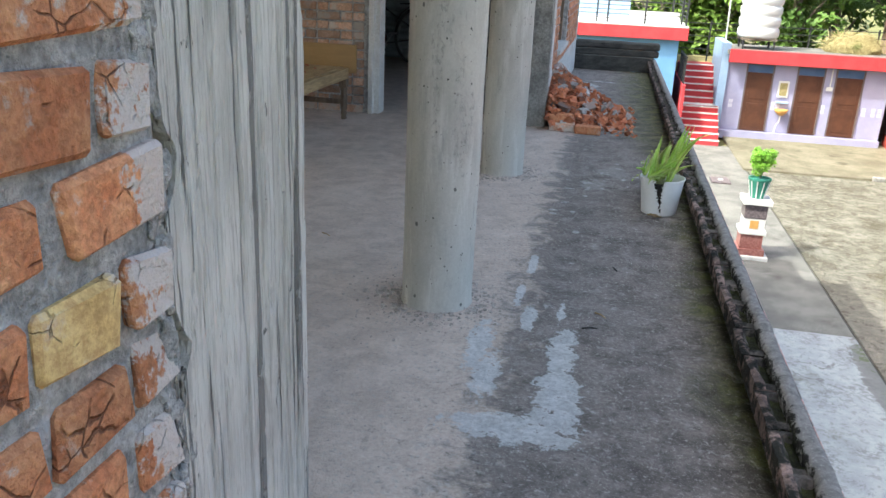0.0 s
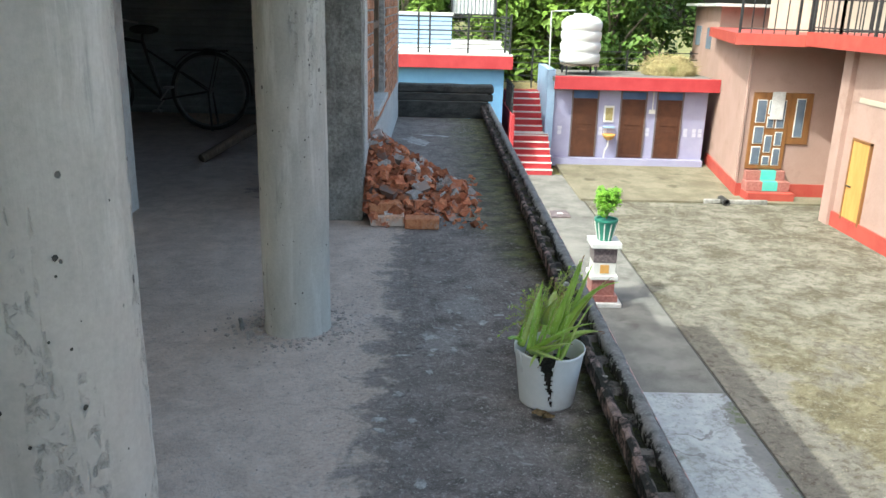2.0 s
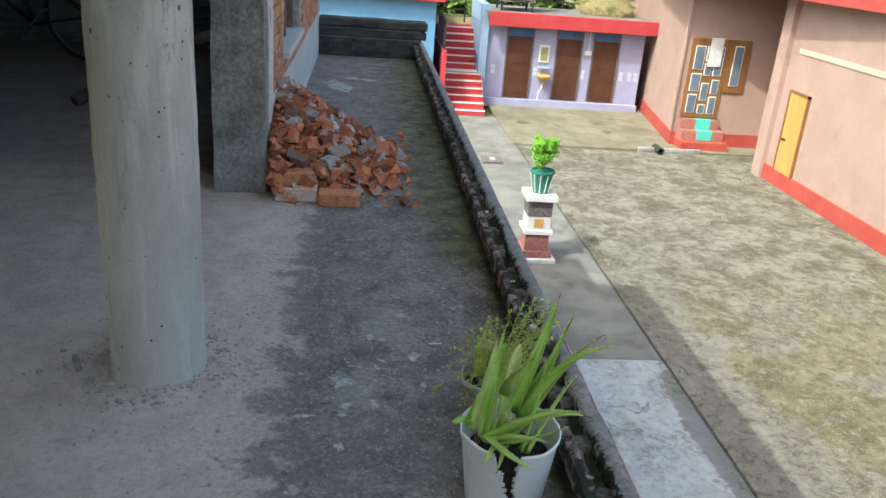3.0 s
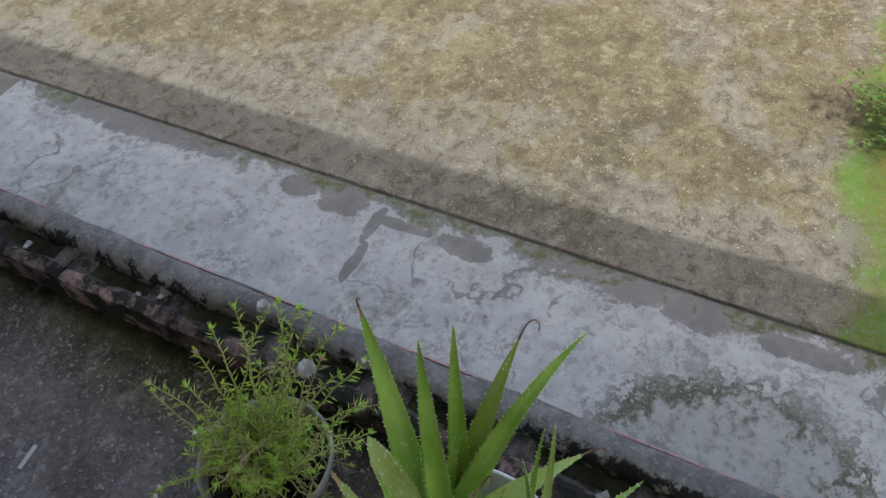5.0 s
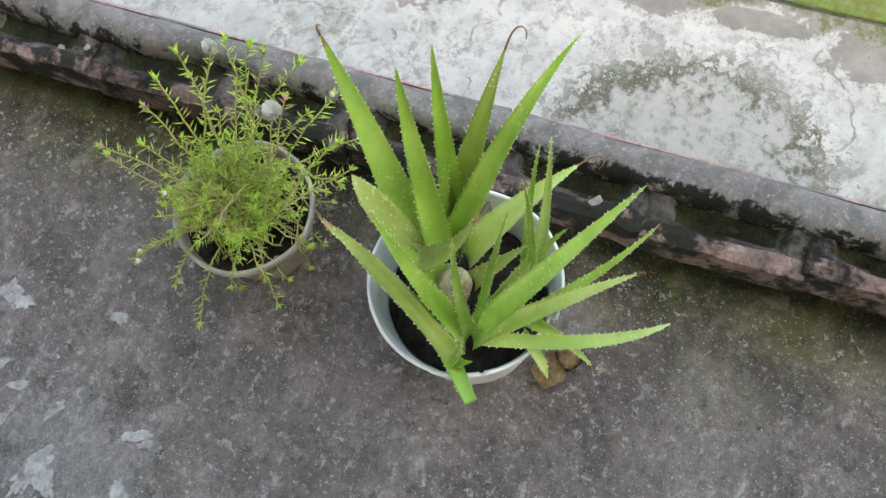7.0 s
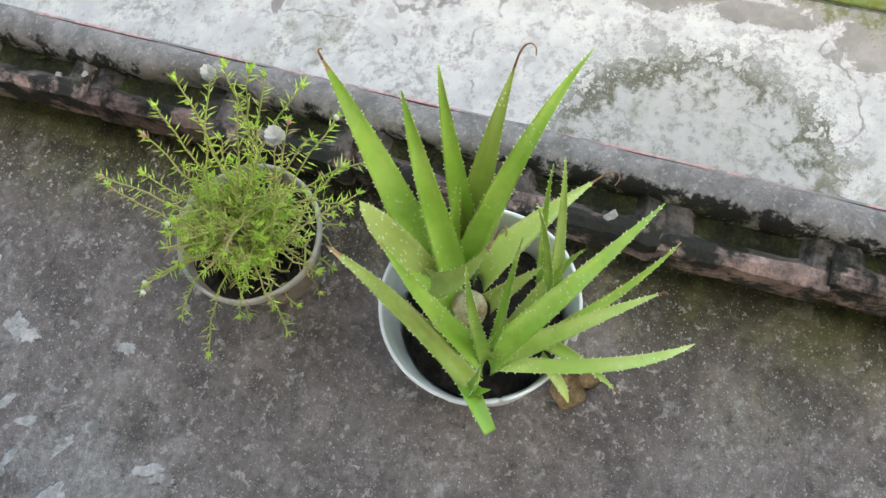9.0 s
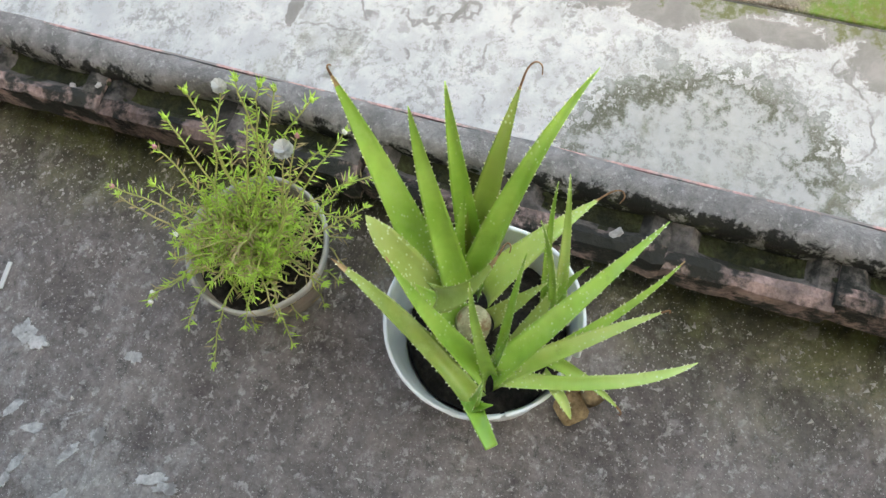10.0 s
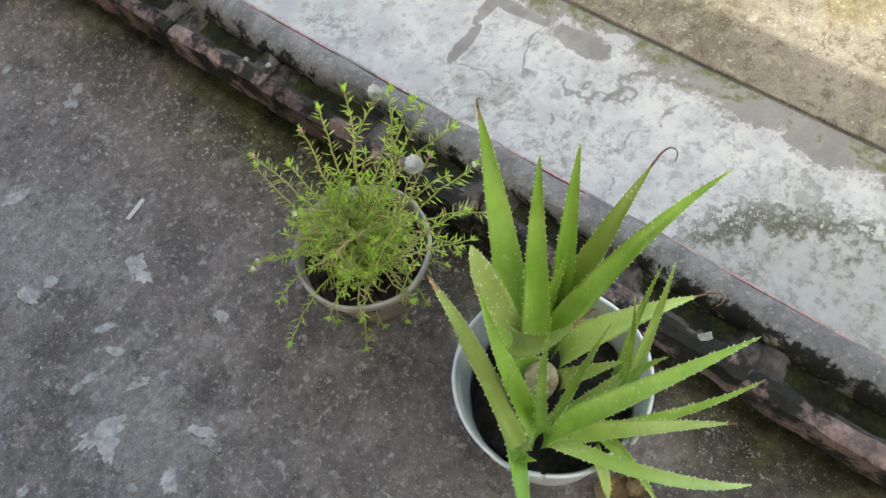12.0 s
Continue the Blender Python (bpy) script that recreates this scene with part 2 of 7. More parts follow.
def limewash_mat():
    m, n, l, b = nodes_of("worn_white_limewash", 0.6)
    v = coords(n, l, world_space=True)
    sep = n.new("ShaderNodeSeparateXYZ")
    l.new(v, sep.inputs[0])
    n1, n2 = noise_tex(n, l, v, 1.0, 9, 0.7, 0.6), noise_tex(n, l, v, 3.2, 10, 0.74, 0.3)
    n3 = noise_tex(n, l, v, 9.0, 10, 0.78)
    white = blend(n, l, band(n, l, n2, 0.35, 0.7), (0.265, 0.287, 0.312), (0.375, 0.40, 0.422))
    white = blend(n, l, calc(n, l, "MULTIPLY", band(n, l, n3, 0.535, 0.575), 0.62), white, (0.17, 0.177, 0.182))
    white = blend(n, l, calc(n, l, "MULTIPLY", band(n, l, noise_tex(n, l, v, 30.0, 6, 0.75), 0.55, 0.66), 0.5), white, (0.30, 0.31, 0.31))
    white = blend(n, l, calc(n, l, "MULTIPLY", band(n, l, n2, 0.57, 0.64), 0.5), white, (0.34, 0.35, 0.355))
    worn = calc(n, l, "MULTIPLY", band(n, l, noise_tex(n, l, v, 1.7, 6, 0.7, 0.5), 0.5, 0.6), band(n, l, noise_tex(n, l, v, 15.0, 9, 0.78, 0.3), 0.47, 0.56))
    white = blend(n, l, calc(n, l, "MULTIPLY", worn, 0.85), white, (0.155, 0.165, 0.172))
    bare = blend(n, l, band(n, l, n2, 0.35, 0.7), (0.12, 0.122, 0.124), (0.195, 0.197, 0.20))
    rim = calc(n, l, "ADD", sep.outputs["X"], calc(n, l, "MULTIPLY", calc(n, l, "SUBTRACT", n2, 0.5), 1.3))
    rim = calc(n, l, "ADD", rim, calc(n, l, "MULTIPLY", calc(n, l, "SUBTRACT", n1, 0.5), 1.2))
    peel = calc(n, l, "MAXIMUM", band(n, l, rim, 5.62, 5.68), band(n, l, n1, 0.665, 0.685))

    def blob(cx, cy, rx, ry, soft=0.25, wild=1.7):
        """1 inside an uneven patch round (cx, cy)."""
        dx = calc(n, l, "DIVIDE", calc(n, l, "SUBTRACT", sep.outputs["X"], cx), rx)
        dy = calc(n, l, "DIVIDE", calc(n, l, "SUBTRACT", sep.outputs["Y"], cy), ry)
        d = calc(n, l, "SQRT", calc(n, l, "ADD", calc(n, l, "MULTIPLY", dx, dx), calc(n, l, "MULTIPLY", dy, dy)), 0.0)
        return calc(n, l, "ADD", d, calc(n, l, "ADD", calc(n, l, "MULTIPLY", calc(n, l, "SUBTRACT", n2, 0.5), wild), calc(n, l, "MULTIPLY", calc(n, l, "SUBTRACT", n3, 0.5), 1.5)))

    for spot in ((5.58, 9.86, 0.13, 0.2), (5.60, 9.40, 0.2, 0.26), (5.42, 8.99, 0.22, 0.06), (5.0, 8.93, 0.26, 0.055), (5.52, 8.75, 0.06, 0.3), (5.62, 6.2, 0.16, 0.3), (5.6, 5.4, 0.1, 0.35), (5.5, 8.15, 0.12, 0.28), (5.78, 6.8, 0.28, 0.5), (5.5, 4.6, 0.22, 0.25), (5.7, 12.0, 0.2, 1.2)):
        peel = calc(n, l, "MAXIMUM", peel, band(n, l, blob(*spot), 1.0, 0.93))
    col = blend(n, l, peel, white, bare)
    big = blob(4.25, 5.65, 0.98, 1.05, wild=0.9)
    halo = calc(n, l, "MULTIPLY", band(n, l, big, 1.02, 0.97), band(n, l, big, 0.6, 0.9, 0.40, 1.0))
    halo = calc(n, l, "MULTIPLY", halo, band(n, l, calc(n, l, "ADD", calc(n, l, "MULTIPLY", n3, 0.4), calc(n, l, "MULTIPLY", n2, 0.6)), 0.42, 0.56, 0.35, 1.0))
    col = blend(n, l, halo, col, (0.05, 0.057, 0.036))
    gutter = calc(n, l, "MULTIPLY", band(n, l, rim, 5.70, 5.80), band(n, l, n3, 0.4, 0.55))
    col = blend(n, l, gutter, col, (0.07, 0.085, 0.03))
    grime = calc(n, l, "MULTIPLY", band(n, l, noise_tex(n, l, v, 0.8, 8, 0.7, 0.4), 0.53, 0.63), band(n, l, sep.outputs["X"], 5.3, 4.3))
    grime = calc(n, l, "MULTIPLY", grime, band(n, l, n3, 0.35, 0.6, 0.35, 1.0))
    col = blend(n, l, calc(n, l, "MULTIPLY", grime, 0.9), col, (0.11, 0.115, 0.08))
    vor = n.new("ShaderNodeTexVoronoi")
    vor.feature = "DISTANCE_TO_EDGE"
    vor.inputs["Scale"].default_value = 0.55
    wob = n.new("ShaderNodeVectorMath")
    wob.operation = "MULTIPLY_ADD"
    tn = n.new("ShaderNodeTexNoise")
    tn.inputs["Scale"].default_value, tn.inputs["Detail"].default_value = 2.5, 6.0
    l.new(v, tn.inputs["Vector"])
    l.new(tn.outputs["Color"], wob.inputs[0])
    wob.inputs[1].default_value = (0.7, 0.7, 0.7)
    l.new(v, wob.inputs[2])
    l.new(wob.outputs[0], vor.inputs["Vector"])
    crack = calc(n, l, "MULTIPLY", band(n, l, vor.outputs["Distance"], 0.012, 0.004), band(n, l, n1, 0.48, 0.56))
    col = blend(n, l, calc(n, l, "MULTIPLY", crack, 0.8), col, (0.12, 0.12, 0.12))
    l.new(col, b.inputs["Base Color"])
    bumped(n, l, b, calc(n, l, "SUBTRACT", n3, peel), 0.3, 0.008)
    return m


def aloe_mat(name, a, b2):
    m, n, l, b = nodes_of(name, 0.3)
    v = coords(n, l)
    c1 = blend(n, l, band(n, l, noise_tex(n, l, v, 9.0, 4), 0.35, 0.65), a, b2)
    vor = n.new("ShaderNodeTexVoronoi")
    vor.inputs["Scale"].default_value = 175.0
    l.new(coords(n, l, (1.0, 1.0, 0.45)), vor.inputs["Vector"])
    streak = noise_tex(n, l, coords(n, l, (40, 40, 3)), 1.0, 5, 0.65)
    c1 = blend(n, l, calc(n, l, "MULTIPLY", band(n, l, streak, 0.52, 0.7), 0.28), c1, (0.46, 0.62, 0.24))
    c1 = blend(n, l, calc(n, l, "MULTIPLY", band(n, l, noise_tex(n, l, v, 30.0, 6, 0.7), 0.6, 0.68), 0.3), c1, (0.22, 0.32, 0.08))
    spots = calc(n, l, "MULTIPLY", band(n, l, vor.outputs["Distance"], 0.27, 0.18), band(n, l, noise_tex(n, l, v, 11.0, 3), 0.47, 0.56))
    c1 = blend(n, l, calc(n, l, "MULTIPLY", spots, 0.75), c1, (0.64, 0.76, 0.48))
    l.new(c1, b.inputs["Base Color"])
    b.inputs["Specular IOR Level"].default_value = 0.55
    b.inputs["Subsurface Weight"].default_value = 0.2
    b.inputs["Subsurface Radius"].default_value = (0.004, 0.008, 0.002)
    bumped(n, l, b, noise_tex(n, l, coords(n, l, (1, 1, 0.2)), 60.0, 3), 0.1, 0.002)
    return m


def kerb_mat():
    m, n, l, b = nodes_of("weathered_kerb_plaster", 0.95)
    v = coords(n, l, world_space=True)
    sep = n.new("ShaderNodeSeparateXYZ")
    l.new(v, sep.inputs[0])
    n1, n2, n3 = noise_tex(n, l, v, 6.0, 8, 0.7), noise_tex(n, l, v, 24.0, 8, 0.75, 0.3), noise_tex(n, l, v, 110.0, 4, 0.7)
    col = blend(n, l, band(n, l, n2, 0.35, 0.65), (0.155, 0.15, 0.148), (0.28, 0.27, 0.268))
    col = blend(n, l, calc(n, l, "MULTIPLY", band(n, l, n3, 0.56, 0.66), 0.6), col, (0.42, 0.41, 0.40))
    # black growth creeping up from the inner joint
    creep = calc(n, l, "ADD", sep.outputs["X"], calc(n, l, "ADD", calc(n, l, "MULTIPLY", calc(n, l, "SUBTRACT", n1, 0.5), 0.06), calc(n, l, "MULTIPLY", calc(n, l, "SUBTRACT", calc(n, l, "ADD", calc(n, l, "MULTIPLY", n2, 0.6), calc(n, l, "MULTIPLY", n3, 0.4)), 0.5), 0.07)))
    col = blend(n, l, band(n, l, creep, 2.212, 2.204), col, blend(n, l, band(n, l, n2, 0.5, 0.62), (0.022, 0.022, 0.02), (0.055, 0.06, 0.028)))
    col = blend(n, l, calc(n, l, "MULTIPLY", band(n, l, n2, 0.62, 0.70), 0.55), col, (0.07, 0.07, 0.066))
    l.new(col, b.inputs["Base Color"])
    b.inputs["Specular IOR Level"].default_value = 0.2
    bumped(n, l, b, calc(n, l, "ADD", n2, calc(n, l, "MULTIPLY", n3, 0.5)), 0.7, 0.01)
    return m


def column_mat():
    m, n, l, b = nodes_of("cast_column_concrete", 0.85)
    v = coords(n, l, world_space=True)
    tone = noise_tex(n, l, coords(n, l, (3, 3, 1.2), True), 1.0, 8, 0.65)
    wash = noise_tex(n, l, coords(n, l, (14, 14, 1.6), True), 1.0, 6, 0.65, 0.4)
    fine = noise_tex(n, l, v, 90.0, 4, 0.7)
    col = blend(n, l, band(n, l, tone, 0.35, 0.65), (0.385, 0.375, 0.345), (0.52, 0.508, 0.472))
    col = blend(n, l, calc(n, l, "MULTIPLY", band(n, l, wash, 0.5, 0.66), 0.7), col, (0.62, 0.61, 0.58))
    col = blend(n, l, calc(n, l, "MULTIPLY", band(n, l, noise_tex(n, l, coords(n, l, (22, 22, 2.5), True), 1.0, 6, 0.7), 0.56, 0.7), 0.6), col, (0.28, 0.282, 0.275))
    # upright bands where the cement skin broke away
    sore = band(n, l, noise_tex(n, l, coords(n, l, (7, 7, 0.55), True), 1.0, 5, 0.7), 0.53, 0.6)
    gran = noise_tex(n, l, coords(n, l, (55, 55, 38), True), 1.0, 6, 0.75, 0.6)
    chip = calc(n, l, "MULTIPLY", sore, band(n, l, gran, 0.5, 0.62))
    col = blend(n, l, calc(n, l, "MULTIPLY", chip, 0.6), col, (0.23, 0.232, 0.22))
    # air pits of many sizes
    vo = n.new("ShaderNodeTexVoronoi")
    vo.inputs["Scale"].default_value = 26.0
    l.new(coords(n, l, (1, 1, 0.8), True), vo.inputs["Vector"])
    cs = n.new("ShaderNodeSeparateColor")
    l.new(vo.outputs["Color"], cs.inputs[0])
    size = calc(n, l, "MULTIPLY", calc(n, l, "POWER", cs.outputs[0], 5.0), 0.2)
    hole = calc(n, l, "SUBTRACT", vo.outputs["Distance"], calc(n, l, "ADD", size, calc(n, l, "MULTIPLY", calc(n, l, "SUBTRACT", fine, 0.5), 0.12)))
    pits = calc(n, l, "MULTIPLY", band(n, l, hole, 0.03, 0.0), band(n, l, cs.outputs[0], 0.35, 0.45))
    col = blend(n, l, calc(n, l, "MULTIPLY", pits, 0.85), col, (0.09, 0.09, 0.088))
    col = blend(n, l, 0.3, col, blend(n, l, fine, (0.2, 0.2, 0.2), (0.8, 0.8, 0.8)), "OVERLAY")
    l.new(col, b.inputs["Base Color"])
    b.inputs["Specular IOR Level"].default_value = 0.25
    hgt = calc(n, l, "SUBTRACT", calc(n, l, "ADD", calc(n, l, "MULTIPLY", fine, 0.15), calc(n, l, "MULTIPLY", wash, 0.4)), calc(n, l, "ADD", pits, calc(n, l, "MULTIPLY", chip, 0.8)))
    bumped(n, l, b, hgt, 0.6, 0.006)
    return m


def board_mat():
    m, n, l, b = nodes_of("board_marked_concrete", 0.92)
    v = coords(n, l)
    tone = noise_tex(n, l, coords(n, l, (6, 6, 3)), 1.0, 8, 0.7)
    fib = noise_tex(n, l, coords(n, l, (60, 60, 2.2)), 1.0, 6, 0.7)
    fib2 = noise_tex(n, l, coords(n, l, (190, 190, 7)), 1.0, 4, 0.7)
    gr = noise_tex(n, l, coords(n, l, (42, 42, 0.8)), 1.0, 5, 0.6)
    pit = noise_tex(n, l, coords(n, l, (50, 50, 30)), 1.0, 5, 0.65)
    col = blend(n, l, band(n, l, tone, 0.35, 0.65), (0.50, 0.50, 0.48), (0.68, 0.68, 0.66))
    col = blend(n, l, calc(n, l, "MULTIPLY", band(n, l, fib, 0.45, 0.62), 0.6), col, (0.70, 0.70, 0.685))
    col = blend(n, l, calc(n, l, "MULTIPLY", band(n, l, fib2, 0.50, 0.62), 0.55), col, (0.33, 0.33, 0.32))
    dark = calc(n, l, "MAXIMUM", calc(n, l, "MULTIPLY", band(n, l, gr, 0.575, 0.61), band(n, l, pit, 0.36, 0.46, 0.35, 1.0)), band(n, l, pit, 0.66, 0.71))
    col = blend(n, l, calc(n, l, "MULTIPLY", dark, 0.8), col, (0.15, 0.15, 0.148))
    l.new(col, b.inputs["Base Color"])
    hgt = calc(n, l, "SUBTRACT", calc(n, l, "ADD", calc(n, l, "MULTIPLY", fib2, 0.6), fib), dark)
    bumped(n, l, b, hgt, 1.0, 0.012)
    return m


FLOOR = terrace_floor()
COURT = courtyard_mat()
LIME = limewash_mat()
CEMENT = surface("grey_cement_render", (0.17, 0.17, 0.165), (0.30, 0.30, 0.29), (0.09, 0.09, 0.085), 5, 50, 0.95, 0.9, 0.02)
COLUMN = column_mat()
BOARD = board_mat()
MORTAR = surface("cement_mortar", (0.28, 0.283, 0.285), (0.52, 0.523, 0.525), (0.60, 0.62, 0.65), 26, 120, 0.95, 1.0, 0.024, stain_at=(0.56, 0.68), stain_scale=7)
BRICK = surface("fired_red_brick", (0.46, 0.175, 0.085), (0.58, 0.29, 0.155), (0.56, 0.50, 0.46), 22, 110, 0.9, 1.0, 0.014, vary=0.22, stain_at=(0.58, 0.68), stain_scale=18, cracks=22.0)


def lime_bloom(m, y0, y1):
    """White salts crusting the ends of the bricks next to the pillar."""
    n, l = m.node_tree.nodes, m.node_tree.links
    b = n["Principled BSDF"]
    old = b.inputs["Base Color"].links[0].from_socket
    v = coords(n, l, world_space=True)
    sep = n.new("ShaderNodeSeparateXYZ")
    l.new(v, sep.inputs[0])
    n1, n2 = noise_tex(n, l, v, 14.0, 4, 0.7), noise_tex(n, l, v, 70.0, 6, 0.75)
    at = calc(n, l, "ADD", sep.outputs["Y"], calc(n, l, "ADD", calc(n, l, "MULTIPLY", calc(n, l, "SUBTRACT", n1, 0.5), 0.28), calc(n, l, "MULTIPLY", calc(n, l, "SUBTRACT", n2, 0.5), 0.16)))
    l.new(blend(n, l, calc(n, l, "MULTIPLY", band(n, l, at, y0, y1), 0.85), old, (0.60, 0.585, 0.575)), b.inputs["Base Color"])


lime_bloom(BRICK, 1.885, 1.91)
BRICK_H = surface("loose_red_brick", (0.46, 0.175, 0.085), (0.58, 0.28, 0.15), (0.50, 0.36, 0.28), 22, 110, 0.9, 0.9, 0.012, stain_at=(0.56, 0.68), stain_scale=14)
BRICK_W = surface("gallery_red_brick", (0.42, 0.18, 0.10), (0.54, 0.29, 0.18), (0.52, 0.46, 0.42), 20, 90, 0.9, 0.9, 0.012, vary=0.2, stain_at=(0.56, 0.68), stain_scale=9)
BRICK_Y = surface("pale_yellow_brick", (0.52, 0.36, 0.15), (0.62, 0.46, 0.22), (0.56, 0.50, 0.42), 12, 90, 0.9, 0.8, 0.008, stain_scale=14, cracks=32.0)
BRICK_D = surface("dusty_brick", (0.40, 0.24, 0.165), (0.56, 0.37, 0.27), (0.48, 0.43, 0.39), 8, 60, 0.95, 0.8, 0.012, vary=0.35, stain_at=(0.45, 0.62), stain_scale=6)
RUBBLE = surface("broken_brick", (0.33, 0.105, 0.055), (0.46, 0.19, 0.10), (0.25, 0.20, 0.18), 12, 70, 0.95, 0.8, 0.008, vary=0.45, stain_at=(0.52, 0.62), stain_scale=5)
RUBBLE_G = surface("mortar_lump", (0.32, 0.30, 0.29), (0.46, 0.43, 0.41), (0.34, 0.20, 0.15), 12, 70, 0.95, 0.8, 0.008, vary=0.25)
KERB = kerb_mat()
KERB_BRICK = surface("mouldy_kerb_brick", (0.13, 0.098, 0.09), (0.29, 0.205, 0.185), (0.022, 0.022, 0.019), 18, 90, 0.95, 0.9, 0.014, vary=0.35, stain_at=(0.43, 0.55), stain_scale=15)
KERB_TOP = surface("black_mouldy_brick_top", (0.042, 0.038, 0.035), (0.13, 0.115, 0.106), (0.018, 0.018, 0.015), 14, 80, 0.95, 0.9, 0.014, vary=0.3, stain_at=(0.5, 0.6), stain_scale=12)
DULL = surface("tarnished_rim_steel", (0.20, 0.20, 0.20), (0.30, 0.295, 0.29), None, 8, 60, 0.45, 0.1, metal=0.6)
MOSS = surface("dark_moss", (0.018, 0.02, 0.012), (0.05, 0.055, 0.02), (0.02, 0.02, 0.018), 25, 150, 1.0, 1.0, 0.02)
MOULD_SHADE = surface("black_mould_and_shade", (0.035, 0.036, 0.036), (0.085, 0.085, 0.08), (0.16, 0.155, 0.145), 5, 60, 0.95, 0.7, 0.01, (1, 1, 2), stain_at=(0.6, 0.72))
PINK_LINE = surface("faded_red_paint", (0.40, 0.24, 0.24), (0.48, 0.36, 0.35), (0.2, 0.19, 0.19), 12, 80, stain_at=(0.45, 0.55), stain_scale=12)
PLASTER = surface("pale_plaster", (0.50, 0.50, 0.50), (0.62, 0.62, 0.62), (0.36, 0.36, 0.36), 3, 60, 0.9, 0.3)
WALL_IN = surface("bare_interior_plaster", (0.42, 0.395, 0.37), (0.52, 0.495, 0.47), None, 2, 40)
CEIL = surface("shuttered_slab_concrete", (0.36, 0.355, 0.345), (0.45, 0.445, 0.43), (0.3, 0.3, 0.29), 2, 40)
JAMB = surface("cement_door_jamb", (0.70, 0.68, 0.65), (0.80, 0.78, 0.75), (0.55, 0.53, 0.50), 8, 60, 0.85, 0.4)
WOOD = surface("pale_plank_wood", (0.36, 0.25, 0.13), (0.46, 0.33, 0.18), (0.28, 0.18, 0.09), 9, 40, 0.6, 0.3, 0.003, (1, 0.12, 1))
WOOD_X = surface("varnished_ply_panel", (0.33, 0.21, 0.09), (0.40, 0.26, 0.12), None, 5, 50, 0.45, 0.15, 0.002, (0.15, 1, 1))
WOOD_D = surface("dark_turned_wood", (0.13, 0.095, 0.07), (0.20, 0.15, 0.11), None, 9, 60, 0.6, 0.3, 0.003, (1, 1, 0.2))
IRON = surface("black_painted_iron", (0.02, 0.022, 0.024), (0.04, 0.042, 0.045), None, 8, 60, 0.5, 0.2)
CHROME = surface("dull_chrome", (0.55, 0.55, 0.55), (0.7, 0.7, 0.7), None, 8, 60, 0.3, 0.1, metal=1.0)
RUBBER = surface("dusty_rubber", (0.025, 0.025, 0.025), (0.05, 0.05, 0.05), None, 8, 60, 0.9, 0.2)
SHUTTER = surface("grey_rolling_shutter", (0.27, 0.30, 0.31), (0.36, 0.385, 0.39), None, 3, 40, 0.6, 0.2)
PLASTIC = surface("white_plastic", (0.74, 0.76, 0.77), (0.82, 0.83, 0.84), (0.60, 0.59, 0.57), 6, 50, 0.4, 0.08, 0.002, spec=0.5)
POT_CLAY = surface("cloudy_plastic_pot", (0.20, 0.165, 0.135), (0.33, 0.285, 0.24), (0.50, 0.46, 0.42), 12, 60, 0.6, 0.2, 0.003, stain_at=(0.56, 0.7), stain_scale=12)
POT_RIM = surface("scuffed_pale_rim", (0.33, 0.31, 0.28), (0.52, 0.50, 0.46), (0.20, 0.17, 0.14), 14, 60, 0.6, 0.2, 0.003)
SOIL = surface("dark_potting_soil", (0.018, 0.015, 0.012), (0.045, 0.038, 0.03), None, 30, 120, 1.0, 1.0, 0.02)
ALOE = aloe_mat("aloe_green", (0.25, 0.44, 0.055), (0.43, 0.65, 0.13))
ALOE_O = aloe_mat("aloe_olive_green", (0.25, 0.35, 0.06), (0.40, 0.49, 0.14))
ALOE_P = aloe_mat("aloe_pale_green", (0.38, 0.55, 0.12), (0.54, 0.69, 0.23))
CUT_STEM = surface("pale_cut_stem", (0.34, 0.33, 0.20), (0.46, 0.44, 0.28), (0.30, 0.20, 0.12), 26, 90, 0.75, 0.5, 0.004, stain_at=(0.52, 0.64), stain_scale=30)
ALOE_TOOTH = surface("aloe_tooth", (0.68, 0.74, 0.46), (0.76, 0.80, 0.54), None, 8, 40, 0.5, 0.0)
DRY = surface("dry_brown_leaf", (0.30, 0.20, 0.10), (0.48, 0.36, 0.20), None, 20, 80, 0.9, 0.4)
NEEDLE = surface("fresh_needle_green", (0.36, 0.56, 0.07), (0.52, 0.72, 0.15), (0.50, 0.54, 0.20), 12, 60, 0.55, 0.1)
STEM = surface("reddish_stem", (0.32, 0.40, 0.10), (0.42, 0.38, 0.17), None, 12, 60, 0.6, 0.1)
NEEDLE_B = surface("browned_needle", (0.38, 0.31, 0.16), (0.46, 0.38, 0.21), None, 12, 60, 0.7, 0.1)
PETAL = surface("white_petal", (0.78, 0.78, 0.74), (0.82, 0.82, 0.80), None, 12, 60, 0.6, 0.1)
LILAC = surface("lilac_glazed_wall", (0.278, 0.278, 0.426), (0.322, 0.322, 0.470), None, 2, 40, 0.35, 0.1)
LILAC_T = surface("white_motif_tile", (0.435, 0.435, 0.539), (0.479, 0.479, 0.574), None, 8, 40, 0.3, 0.1)
RED = surface("red_band_paint", (0.348, 0.035, 0.044), (0.400, 0.048, 0.057), None, 2, 40, 0.6, 0.1)
RED_P = surface("coral_red_paint", (0.322, 0.052, 0.044), (0.365, 0.074, 0.057), None, 2, 40, 0.6, 0.1)
BLUE = surface("sky_blue_wall_paint", (0.113, 0.244, 0.435), (0.139, 0.287, 0.479), None, 2, 40, 0.7, 0.1)
BLUE_L = surface("light_blue_wall_paint", (0.270, 0.392, 0.574), (0.313, 0.435, 0.609), None, 2, 40, 0.7, 0.1)
